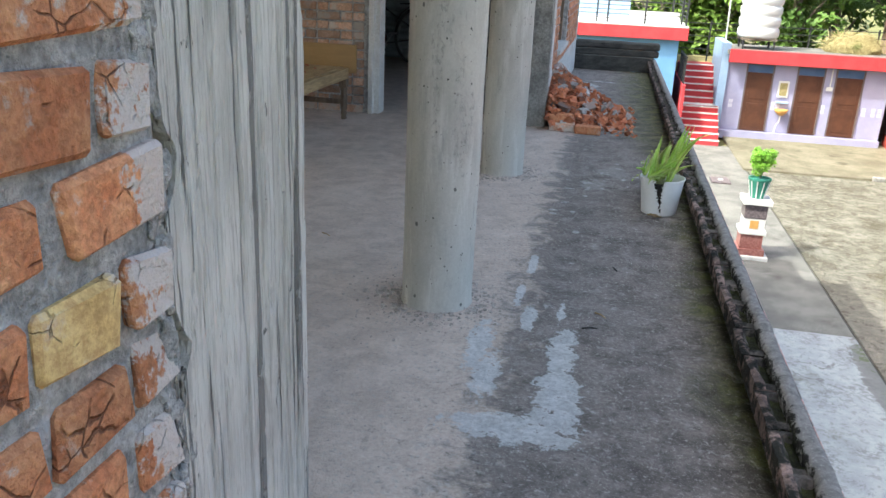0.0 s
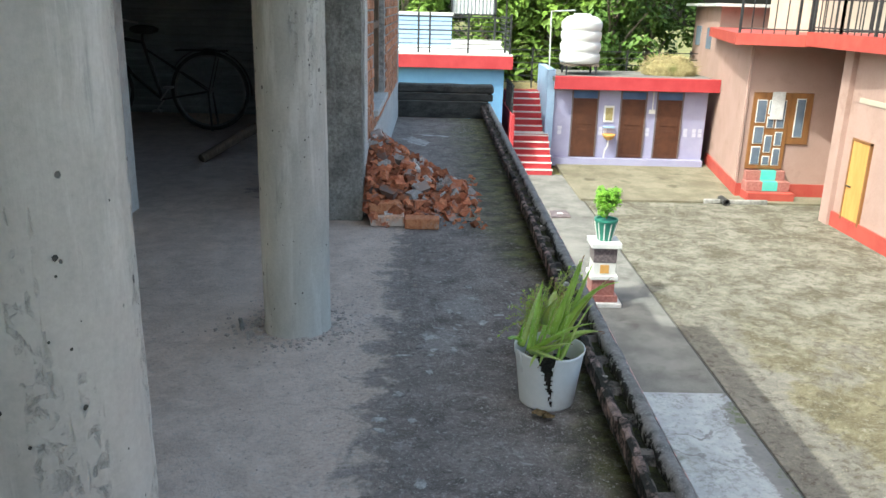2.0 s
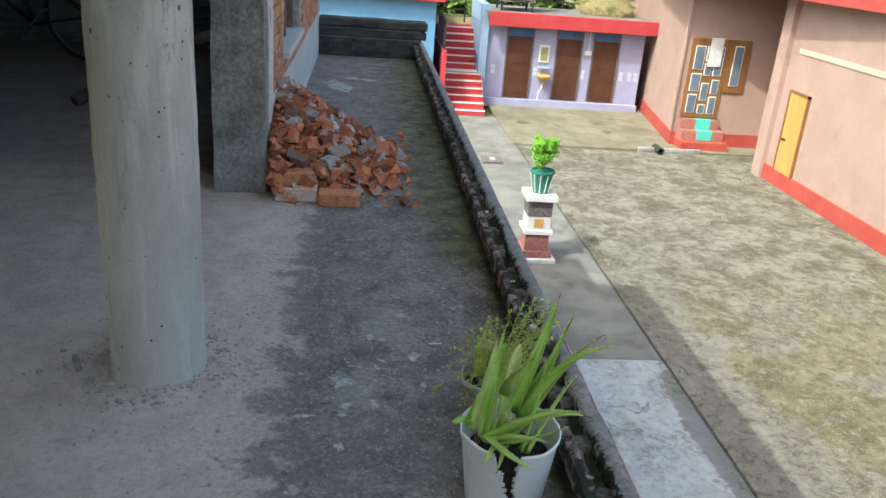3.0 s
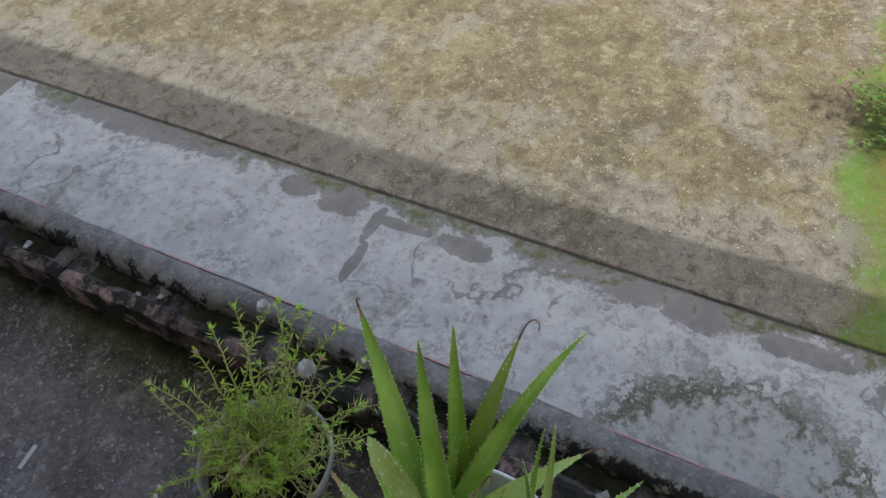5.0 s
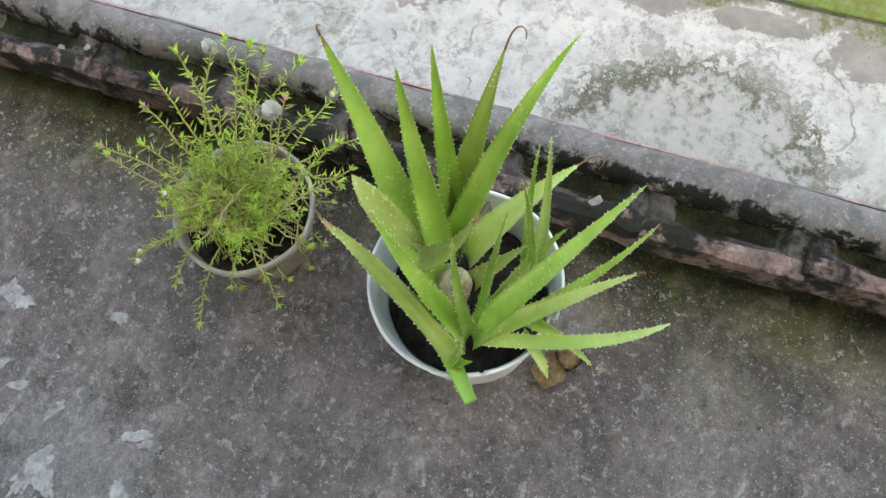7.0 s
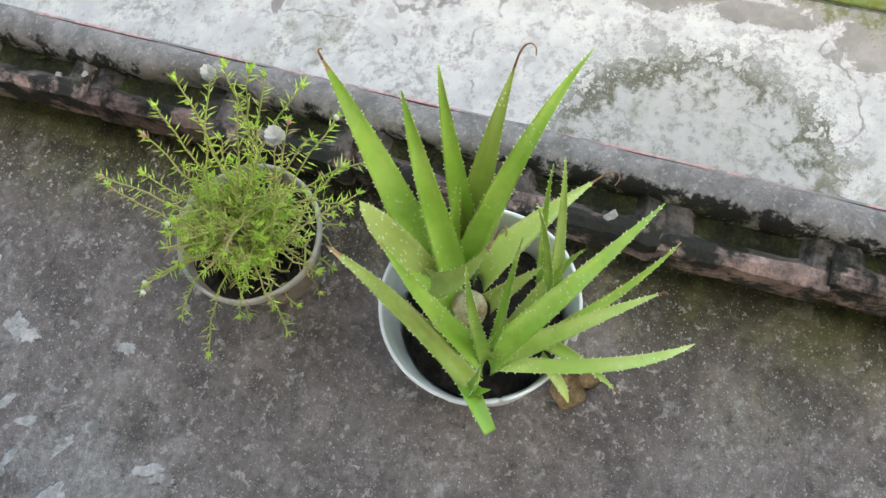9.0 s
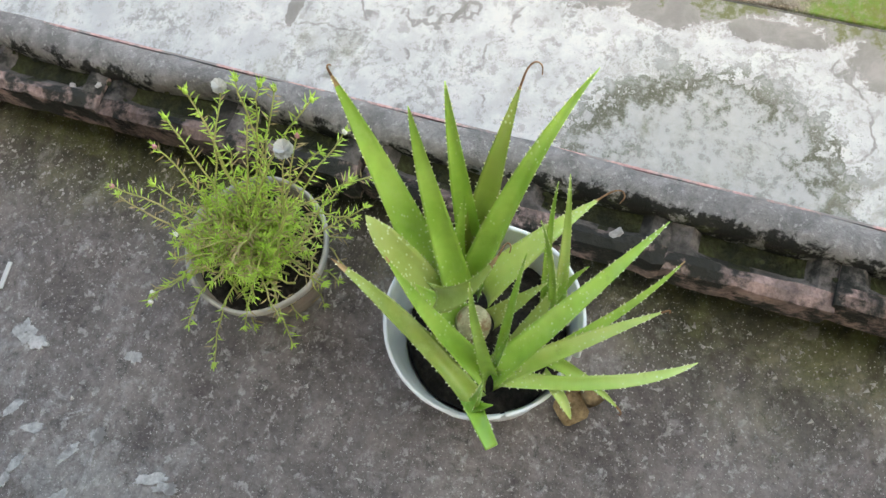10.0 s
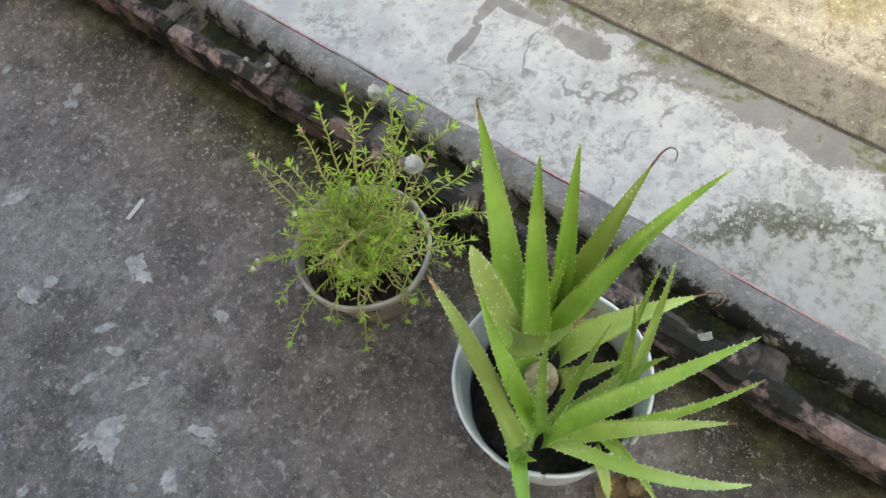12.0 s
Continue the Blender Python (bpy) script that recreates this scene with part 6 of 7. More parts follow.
# ---- litter and stains on the terrace ----
def splat(x, y, rx, ry, turn, seed, m, label, name="cement_splash", h=0.003, ragged=0.5):
    """A thin dried patch with an uneven outline."""
    sr_ = random.Random(seed)
    bm = bmesh.new()
    n = 90
    c = bm.verts.new((x, y, h))
    inner, outer = [], []
    for i in range(n):
        a = 2 * math.pi * i / n
        k = 1 + ragged * (noise.noise((math.cos(a) * 1.7 + seed * 3.1, math.sin(a) * 1.7, seed)) + 0.7 * noise.noise((math.cos(a) * 4 + seed, math.sin(a) * 4, seed * 2.0)) + 0.22 * noise.noise((math.cos(a) * 9, math.sin(a) * 9, seed * 1.3)))
        u, v = rx * k * math.cos(a), ry * k * math.sin(a)
        ca, sa = math.cos(turn), math.sin(turn)
        outer.append(bm.verts.new((x + u * ca - v * sa, y + u * sa + v * ca, 0.0005)))
        inner.append(bm.verts.new((x + 0.94 * (u * ca - v * sa), y + 0.94 * (u * sa + v * ca), h)))
    for i in range(n):
        j = (i + 1) % n
        bm.faces.new((outer[i], outer[j], inner[j], inner[i])), bm.faces.new((inner[i], inner[j], c))
    return tagged(put(name, bm, m), label, "stain", "dried patches on the floor")


SPLASH = surface("dried_lime_splash", (0.34, 0.335, 0.33), (0.47, 0.462, 0.455), (0.20, 0.19, 0.185), 12, 80, 0.85, 0.3, 0.003, stain_at=(0.5, 0.62), stain_scale=14)
pl = "flaked pale lime splash on dark concrete"
for i, (x, y, rx, ry, tn) in enumerate(((1.779, 6.962, 0.023, 0.021, 0.6), (1.797, 6.755, 0.011, 0.015, 0.2), (1.658, 6.917, 0.021, 0.009, -0.6), (1.64, 6.866, 0.009, 0.026, 0.3), (1.662, 6.753, 0.015, 0.015, 0.5), (1.622, 6.788, 0.023, 0.008, -0.5), (1.528, 6.778, 0.05, 0.021, -0.4), (1.629, 6.637, 0.03, 0.01, -1.2), (1.544, 6.622, 0.023, 0.019, 0.4), (1.382, 6.815, 0.013, 0.009, 0), (1.494, 6.667, 0.009, 0.011, 0), (1.937, 7.551, 0.013, 0.009, 0.3), (1.955, 7.356, 0.011, 0.017, 0.4), (1.741, 7.274, 0.032, 0.015, -0.5), (1.66, 7.071, 0.015, 0.013, 0.2), (1.579, 6.867, 0.019, 0.009, -0.4), (1.551, 6.872, 0.015, 0.008, -0.3), (1.40, 6.2, 0.02, 0.03, 0.2), (1.46, 6.0, 0.016, 0.02, 0.2), (1.35, 12.1, 0.12, 0.3, 0.4), (1.55, 12.5, 0.05, 0.2, 1.3), (1.6, 9.15, 0.14, 0.012, 0.1), (1.5, 5.6, 0.02, 0.03, 0))):
    splat(x, y, rx * 0.9, ry * 0.9, tn, 20 + i, SPLASH, pl, h=0.001 + 0.0001 * i, ragged=0.42)
# lime flecks round the column walk
for i, (x, y, rx, ry, tn) in enumerate(((1.404, 6.56, 0.045, 0.012, 0.1), (1.529, 6.569, 0.018, 0.010, 0.2), (1.522, 6.401, 0.018, 0.02, 0.5), (1.406, 6.194, 0.028, 0.022, 0.6), (1.34, 6.002, 0.035, 0.018, 0.2), (1.769, 6.928, 0.016, 0.024, 0.1), (1.516, 6.746, 0.03, 0.02, 0.7), (1.624, 6.607, 0.012, 0.028, 0.2), (1.99, 7.371, 0.02, 0.012, 0.3), (1.347, 5.926, 0.03, 0.014, -0.3), (1.475, 6.64, 0.02, 0.012, 0.4), (1.62, 7.08, 0.02, 0.035, 0.3), (1.72, 7.45, 0.02, 0.03, 0.8))):
    splat(x, y, rx * 0.8, ry * 0.8, tn, 60 + i, SPLASH, pl, h=0.0036 + 0.0001 * i, ragged=0.5)
stub = tagged(put("iron_peg", tube(bmesh.new(), [(0.658, 6.81, 0.0), (0.654, 6.812, 0.03), (0.648, 6.816, 0.055)], 0.011, 10, 0.85), CEMENT), "short rusty peg sticking up by the column foot", "peg")
chalk = boxes((-0.025, 0.025, -0.0045, 0.0045, 0.0005, 0.004), bevel=0.001)
ch = tagged(put("paper_strip", chalk, WHITE), "small white paper strip on the floor", "litter")
ch.location, ch.rotation_euler = (1.859, 7.048, 0.0), (0, 0, radians(8))
for i, (x, y, a) in enumerate(((1.62, 4.3, 0.3), (1.66, 4.45, -0.8), (1.78, 8.78, 0.1), (0.2, 5.1, -0.6), (1.72, 5.05, 1.9))):
    tw = tagged(put("twig", tube(bmesh.new(), [(-0.03, 0, 0.004), (0, 0.004, 0.006), (0.035, 0, 0.004)], 0.0035, 6, 0.6), DRY if i % 2 else RUBBER), "short broken twig on the floor", "litter", "twigs on the floor")
    tw.location, tw.rotation_euler = (x, y, 0), (0, 0, a)
gr = random.Random(77)
bm = bmesh.new()
for q_ in range(7600):
    x, y = (gr.uniform(0.6, 2.12), gr.uniform(1.8, 9.5)) if q_ < 2600 else (2.13 - abs(gr.gauss(0, 0.33)), gr.uniform(4.8, 7.8))
    s = gr.choice((0.0009, 0.0011, 0.0014, 0.0018, 0.0024, 0.004))
    m = Matrix.Translation((x, y, s * 0.4)) @ Matrix.Rotation(gr.uniform(0, 3), 4, "Z") @ Matrix.Diagonal((s * gr.uniform(0.8, 2), s, s * 0.8, 1))
    vs_ = [bm.verts.new(m @ Vector(q)) for q in ((1, 0, 0), (-0.5, 0.9, 0), (-0.5, -0.9, 0), (0, 0, 1))]
    for f in ((0, 1, 3), (1, 2, 3), (2, 0, 3)):
        bm.faces.new([vs_[k] for k in f])
tagged(put("grit", bm, GRIT), "fine pale grit strewn over the terrace", "grit", kind="stuff")

# grass at the corner of the courtyard
bm = bmesh.new()
for _ in range(5000):
    x, y = gr.uniform(6.05, 9.0), gr.uniform(3.0, 5.05)
    if y > 5.0 - 0.5 * abs(noise.noise((x * 2, 1, 3))) + 0.25 * noise.noise((x * 5, y * 5, 0)):
        continue
    h = gr.uniform(0.03, 0.10)
    d = Vector((gr.uniform(-0.05, 0.05), gr.uniform(-0.05, 0.05), h))
    p = Vector((x, y, G))
    vs_ = [bm.verts.new(q) for q in (p, p + Vector((0.012, 0.006, 0)), p + d)]
    bm.faces.new(vs_)
tagged(put("grass", bm, LEAF_L), "bright green grass and moss at the courtyard corner", "grass", kind="stuff")

# shrub added beside the mossy corner to make the leafy shadow there
shrub = thing("shrub", (8.25, 4.92, G), "shrub added to make the dark leafy shadow at the mossy courtyard corner", "shrub")
sg = random.Random(41)
bm, bl = bmesh.new(), bmesh.new()
for k in range(26):
    a, up_ = sg.uniform(0.2, 2.9), sg.uniform(0.15, 0.75)
    reach = sg.uniform(0.3, 0.95)
    p0 = Vector((8.25, 4.92, G))
    p2 = Vector((8.25 + reach * math.cos(a), 4.92 + reach * math.sin(a), G + up_))
    p1 = p0.lerp(p2, 0.4) + Vector((0, 0, 0.25))
    pts = [p0 * (1 - s) ** 2 + p1 * 2 * s * (1 - s) + p2 * s * s for s in [q / 8 for q in range(9)]]
    tube(bm, pts, 0.008, 5, 0.3)
    for q in range(46):
        s = sg.uniform(0.3, 1.0) * 8
        i = min(7, int(s))
        p = pts[i].lerp(pts[i + 1], s - i) + Vector((sg.gauss(0, 0.035), sg.gauss(0, 0.035), sg.gauss(0, 0.03)))
        d = Vector((sg.gauss(0, 1), sg.gauss(0, 1), sg.gauss(0, 0.5))).normalized()
        w = d.cross(Vector((sg.gauss(0, 0.3), sg.gauss(0, 0.3), 1))).normalized()
        ln = sg.uniform(0.035, 0.06)
        vs_ = [bl.verts.new(c) for c in (p, p + d * ln * 0.5 + w * ln * 0.32, p + d * ln, p + d * ln * 0.5 - w * ln * 0.32)]
        bl.faces.new(vs_)
part("branches", bm, BARK, shrub, "thin brown branches")["kind"] = "stuff"
part("leaves", bl, LEAF, shrub, "small dark green leaves")["kind"] = "stuff"

# ---- bed ----
bed = thing("wooden_bed", (-1.35, 7.45, 0), "pale wooden cot bed with turned legs, strewn with red chillies", "bed")
X0, X1, Y0, Y1 = -1.98, -0.76, 6.5, 8.42
part("footboard", boxes((X0, X1 - 0.02, Y0 - 0.02, Y0 + 0.005, 0.345, 0.665), bevel=0.004), WOOD_X, bed, "varnished ply footboard")
part("footboard_edge", boxes((X1 - 0.03, X1 - 0.008, Y0 - 0.022, Y0 + 0.03, 0.335, 0.67), bevel=0.003), WOOD, bed, "pale edge strip")
part("side_rail", boxes((X1 - 0.035, X1, Y0 + 0.03, Y1, 0.37, 0.47), bevel=0.004), WOOD, bed)
part("side_rail", boxes((X0, X0 + 0.035, Y0 + 0.005, Y1, 0.37, 0.47), bevel=0.004), WOOD, bed)
for i in range(6):
    part("plank", boxes((X0 + 0.036 + 0.19 * i, X0 + 0.222 + 0.19 * i, Y0 + 0.03, Y1, 0.455, 0.474), bevel=0.002), WOOD, bed)
part("headboard", boxes((X0, X1 + 0.07, Y1, Y1 + 0.03, 0.42, 0.675), bevel=0.004), WOOD_X, bed, "low ply headboard")
for lx in (X1 - 0.03, X0 + 0.03):
    for ly in (Y0 + 0.04, Y1 - 0.05):
        bm = bmesh.new()
        box(bm, lx - 0.034, lx + 0.034, ly - 0.034, ly + 0.034, 0.3, 0.37)
        r_ = lathe(bm, lx, ly, [(0.02, 0.0), (0.027, 0.01), (0.022, 0.03), (0.029, 0.055), (0.024, 0.08), (0.031, 0.12), (0.034, 0.17), (0.027, 0.2), (0.034, 0.215), (0.027, 0.235), (0.034, 0.3)], 18)
        cap(bm, r_[0])
        part("leg", bm, WOOD_D, bed, "dark turned leg", False)
part("stretcher", boxes((X0 + 0.06, X1 - 0.06, Y0 + 0.025, Y0 + 0.05, 0.14, 0.185), bevel=0.003), WOOD_D, bed)
part("stretcher", boxes((X0 + 0.06, X1 - 0.06, Y1 - 0.065, Y1 - 0.04, 0.14, 0.185), bevel=0.003), WOOD_D, bed)
bm = bmesh.new()
cr = random.Random(8)
for _ in range(520):
    x, y = cr.gauss(-1.42, 0.2), cr.gauss(7.35, 0.42)
    if not (X0 + 0.1 < x < X1 - 0.1 and Y0 + 0.3 < y < Y1 - 0.1):
        continue
    a, s = cr.uniform(0, 6.28), cr.uniform(0.03, 0.06)
    z = 0.482 + cr.uniform(0, 0.02)
    tube(bm, [(x - s / 2 * math.cos(a), y - s / 2 * math.sin(a), z), (x, y, z + 0.006), (x + s / 2 * math.cos(a), y + s / 2 * math.sin(a), z)], 0.006, 5, 0.3)
tagged(put("red_chillies", bm, CHILLI), "red chillies spread to dry on the bed", "chillies", kind="stuff")
bm = bmesh.new()
gx = [[bm.verts.new((-1.12 + 0.36 * i / 12, 6.55 + 0.42 * j / 12, 0.492 + 0.035 * abs(noise.noise((i * 0.35, j * 0.35, 2))) + 0.02 * abs(noise.noise((i * 0.9, j * 0.9, 5))))) for j in range(13)] for i in range(13)]
for a, b in zip(gx, gx[1:]):
    for j in range(12):
        bm.faces.new((a[j], a[j + 1], b[j + 1], b[j]))
bmesh.ops.solidify(bm, geom=bm.faces[:], thickness=0.004)
tagged(put("crumpled_sheet", bm, CLOTH, smooth=True), "crumpled pale plastic sheet on the bed planks", "sheet")
bm = bmesh.new()
bmesh.ops.create_icosphere(bm, subdivisions=4, radius=1.0, matrix=Matrix.Translation((-1.78, 6.78, 0.6)) @ Matrix.Diagonal((0.17, 0.2, 0.14, 1)))
for v in bm.verts:
    v.co += noise.noise_vector(v.co * 7) * 0.05
    v.co.z = max(v.co.z, 0.476)
tagged(put("quilt", bm, CLOTH, smooth=True), "loosely heaped pale quilt on the bed", "quilt")

# ---- store room ----
sh = structure("rolling_shutter", boxes((-4.5, 0.7, 13.9, 13.95, 0, 2.6)), SHUTTER, "dim grey ribbed shutter at the back of the store room", "shutter")
for k in range(26):
    part("slat", tube(bmesh.new(), [(-4.5, 13.89, 0.06 + 0.1 * k), (0.7, 13.89, 0.06 + 0.1 * k)], 0.032, 8), SHUTTER, sh)


def bicycle(x, y, label):
    """A roadster seen from its side, rear wheel at x, leaning on its stand."""
    R = 0.38
    bk = thing("bicycle", (x, y, 0), label, "bicycle")
    fx = x - 1.12
    for cx_ in (x, fx):
        bm = bmesh.new()
        bm2 = bmesh.new()
        n, m_ = 44, 8
        for b_, rad, rr_ in ((bm, R - 0.018, 0.019), (bm2, R - 0.042, 0.011)):
            rg = []
            for i in range(n):
                a = 2 * math.pi * i / n
                rg.append([b_.verts.new((cx_ + (rad + rr_ * math.cos(q)) * math.cos(a), y + rr_ * math.sin(q), R + 0.001 + (rad + rr_ * math.cos(q)) * math.sin(a))) for q in [2 * math.pi * k / m_ for k in range(m_)]])
            for i in range(n):
                for k in range(m_):
                    b_.faces.new((rg[i][k], rg[(i + 1) % n][k], rg[(i + 1) % n][(k + 1) % m_], rg[i][(k + 1) % m_]))
        w = part("wheel", bm2, DULL, bk, "spoked wheel with a tarnished rim", True)
        part("tyre", bm, RUBBER, w, "black tyre", True)
        bm = bmesh.new()
        for i in range(18):
            a = 2 * math.pi * i / 18
            tube(bm, [(cx_, y + (0.025 if i % 2 else -0.025), R), (cx_ + (R - 0.05) * math.cos(a), y, R + (R - 0.05) * math.sin(a))], 0.0014, 4)
        tube(bm, [(cx_, y - 0.05, R), (cx_, y + 0.05, R)], 0.02, 10)
        part("spokes", bm, DULL, w)
        bm = bmesh.new()
        pr = [a * math.pi / 180 for a in (range(-5, 160, 8) if cx_ == x else range(20, 150, 8))]
        rows = [[bm.verts.new((cx_ + (R + 0.03 - 0.008 * abs(k)) * math.cos(a), y + 0.03 * k, R + (R + 0.03 - 0.008 * abs(k)) * math.sin(a))) for k in (-1, 0, 1)] for a in pr]
        for a_, b_ in zip(rows, rows[1:]):
            for k in range(2):
                bm.faces.new((a_[k], a_[k + 1], b_[k + 1], b_[k]))
        bmesh.ops.solidify(bm, geom=bm.faces[:], thickness=0.002)
        part("mudguard", bm, IRON, bk, "black mudguard", True)
    bk.scale = (1.15, 1.15, 1.15)
    bb, seat, head, head_b = (x - 0.47, y, 0.29), (x - 0.64 + 0.02, y, 0.83), (fx + 0.26, y, 0.87), (fx + 0.2, y, 0.68)
    bm = bmesh.new()
    for a_, b_ in ((bb, seat), (seat, head), (bb, head_b), (head, head_b)):
        tube(bm, [a_, b_], 0.016, 10)
    for s_ in (-0.045, 0.045):
        tube(bm, [(x, y + s_, R), bb], 0.009, 8), tube(bm, [(x, y + s_, R), (seat[0], y, 0.78)], 0.008, 8)
        tube(bm, [(fx, y + s_, R), head_b], 0.01, 8)
    part("frame", bm, IRON, bk, "black tubular frame")
    bm = bmesh.new()
    bmesh.ops.create_icosphere(bm, subdivisions=3, radius=1, matrix=Matrix.Translation((seat[0] + 0.02, y, 0.95)) @ Matrix.Diagonal((0.14, 0.09, 0.045, 1)))
    tube(bm, [seat, (seat[0], y, 0.94)], 0.012, 8)
    part("saddle", bm, RUBBER, bk, "black saddle", True)
    part("handlebar", tube(tube(bmesh.new(), [(head[0], y, 0.86), (head[0] - 0.02, y, 1.02)], 0.012), [(head[0] + 0.12, y - 0.26, 1.0), (head[0] - 0.03, y - 0.2, 1.03), (head[0] - 0.03, y + 0.2, 1.03), (head[0] + 0.12, y + 0.26, 1.0)], 0.011), CHROME, bk, "chrome handlebar")
    part("crank", box(tube(bmesh.new(), [(bb[0], y - 0.07, 0.29), (bb[0] + 0.1, y - 0.07, 0.42)], 0.008), bb[0] + 0.06, bb[0] + 0.14, y - 0.16, y - 0.07, 0.41, 0.43), CHROME, bk, "chrome crank and pedal")
    part("crank", box(tube(bmesh.new(), [(bb[0], y + 0.07, 0.29), (bb[0] - 0.1, y + 0.07, 0.16)], 0.008), bb[0] - 0.14, bb[0] - 0.06, y + 0.07, y + 0.16, 0.15, 0.17), CHROME, bk, "chrome crank and pedal")
    part("carrier", boxes((x - 0.3, x + 0.18, y - 0.07, y - 0.055, 0.76, 0.775), (x - 0.3, x + 0.18, y + 0.055, y + 0.07, 0.76, 0.775), (x + 0.165, x + 0.18, y - 0.07, y + 0.07, 0.76, 0.775), (x - 0.06, x - 0.045, y - 0.07, y + 0.07, 0.76, 0.775)), IRON, bk)
    part("carrier_stay", tube(tube(bmesh.new(), [(x, y - 0.062, R), (x + 0.1, y - 0.062, 0.765)], 0.005), [(x, y + 0.062, R), (x + 0.1, y + 0.062, 0.765)], 0.005), IRON, bk)
    part("stand", tube(tube(bmesh.new(), [(x, y - 0.08, R), (x + 0.03, y - 0.12, 0.01)], 0.01), [(x, y + 0.08, R), (x + 0.03, y + 0.12, 0.01)], 0.01), IRON, bk, "rear stand")


bicycle(-1.0, 12.55, "old black roadster bicycle standing in the dim store room")
lg = tagged(put("log", roughen(tube(bmesh.new(), [(-0.6, 10.68, 0.03), (-0.3, 11.0, 0.2), (0.1, 11.2, 0.42), (0.5, 11.3, 0.6)], 0.05, 12, 0.9), 0.012, 8), WOOD_D), "rough dark log leaning in the store room", "log")

# ---- rubble heap ----
heap = thing("brick_heap", (1.4, 9.2, 0), "heap of broken red bricks and mortar against the wall", "rubble")


def heap_z(x, y):
    u = (x - 1.06) / 0.74
    v = (y - 9.45) / (0.9 if y < 9.45 else 0.9)
    return max(0.0, 0.50 * (1 - 0.92 * max(u, 0) ** 0.9 - 0.85 * v * v))


bm = bmesh.new()
hg = [[bm.verts.new((1.05 + 0.75 * i / 20, 8.62 + 1.7 * j / 30, heap_z(1.05 + 0.75 * i / 20, 8.62 + 1.7 * j / 30) - 0.03)) for j in range(31)] for i in range(21)]
for a, b in zip(hg, hg[1:]):
    for j in range(30):
        bm.faces.new((a[j], a[j + 1], b[j + 1], b[j]))
bmesh.ops.solidify(bm, geom=bm.faces[:], thickness=0.02)
part("dust_core", bm, RUBBLE, heap, "dusty core of the heap")
frag = []
hr = random.Random(31)
for k in range(14):
    bm = bmesh.new()
    L_, W_, H_ = hr.uniform(0.05, 0.13), hr.uniform(0.045, 0.1), hr.uniform(0.03, 0.072)
    box(bm, -L_ / 2, L_ / 2, -W_ / 2, W_ / 2, -H_ / 2, H_ / 2)
    for _ in range(2):
        nn = Vector((hr.uniform(-1, 1), hr.uniform(-1, 1), hr.uniform(-1, 1))).normalized()
        g = bmesh.ops.bisect_plane(bm, geom=bm.verts[:] + bm.edges[:] + bm.faces[:], plane_co=nn * hr.uniform(0.018, 0.035), plane_no=nn, clear_outer=True)
        ed = [e for e in g["geom_cut"] if isinstance(e, bmesh.types.BMEdge)]
        if ed:
            bmesh.ops.edgeloop_fill(bm, edges=ed)
    for v in bm.verts:
        v.co += Vector((hr.uniform(-1, 1), hr.uniform(-1, 1), hr.uniform(-1, 1))) * 0.004
    bmesh.ops.recalc_face_normals(bm, faces=bm.faces)
    me = bpy.data.meshes.new("fragment")
    bm.to_mesh(me), bm.free()
    me2 = me.copy()
    me.materials.append(RUBBLE), me2.materials.append(RUBBLE_G)
    frag.append((me, me2))
made = 0
while made < 290:
    x, y = 1.08 + 0.76 * hr.random() ** 1.1, hr.uniform(8.62, 10.3)
    z = heap_z(x, y)
    if z <= 0.004 and hr.random() < 0.9:
        continue
    f = new("fragment", hr.choice(frag)[0 if hr.random() < 0.84 else 1])
    f.parent = heap
    f.location = Vector((x, y, max(z, 0.02) + hr.uniform(-0.01, 0.02))) - base_of(heap)
    f.rotation_euler = (hr.uniform(-0.9, 0.9), hr.uniform(-0.9, 0.9), hr.uniform(0, 6.28))
    s = hr.choice((0.5, 0.65, 0.8, 0.95, 1.15))
    f.scale = (s, s, s)
    made += 1

bm = bmesh.new()
for q in range(1500):
    x, y = 1.07 + 0.82 * hr.random(), hr.uniform(8.6, 10.3)
    z = heap_z(x, y)
    if z <= 0.002 and hr.random() < 0.8:
        continue
    e = hr.choice((0.006, 0.009, 0.013, 0.018, 0.024))
    m = Matrix.Translation((x, y, max(z - 0.004, e * 0.4))) @ Matrix.Rotation(hr.uniform(0, 6.28), 4, (hr.uniform(-1, 1), hr.uniform(-1, 1), 1.0)) @ Matrix.Diagonal((e * hr.uniform(0.8, 1.8), e, e * 0.7, 1))
    vs_ = [bm.verts.new(m @ Vector(c)) for c in ((1, 0.2, -1), (-0.6, 1, -1), (-0.7, -1, -0.8), (0.3, 0, 1))]
    for f in ((0, 1, 3), (1, 2, 3), (2, 0, 3), (0, 2, 1)):
        bm.faces.new([vs_[k] for k in f])
part("chip_dust", bm, RUBBLE, heap, "small red brick chips and dust")["kind"] = "stuff"


def loose_brick(x, y, z, turn, m, label):
    bm = roughen(boxes((-0.115, 0.115, -0.055, 0.055, 0, 0.074), bevel=0.006), 0.003, 14, 2)
    b = tagged(put("whole_brick", bm, m), label, "brick", "whole bricks by the heap")
    b.location, b.rotation_euler = (x, y, z), (0, 0, turn)


loose_brick(1.215, 8.68, 0.0, 0.03, BRICK_D, "dusty whole brick at the foot of the heap")
loose_brick(1.455, 8.62, 0.0, -0.02, BRICK_H, "clean orange red whole brick beside the heap")
loose_brick(1.19, 8.72, 0.076, 0.3, BRICK_H, "chipped red brick resting on another brick")

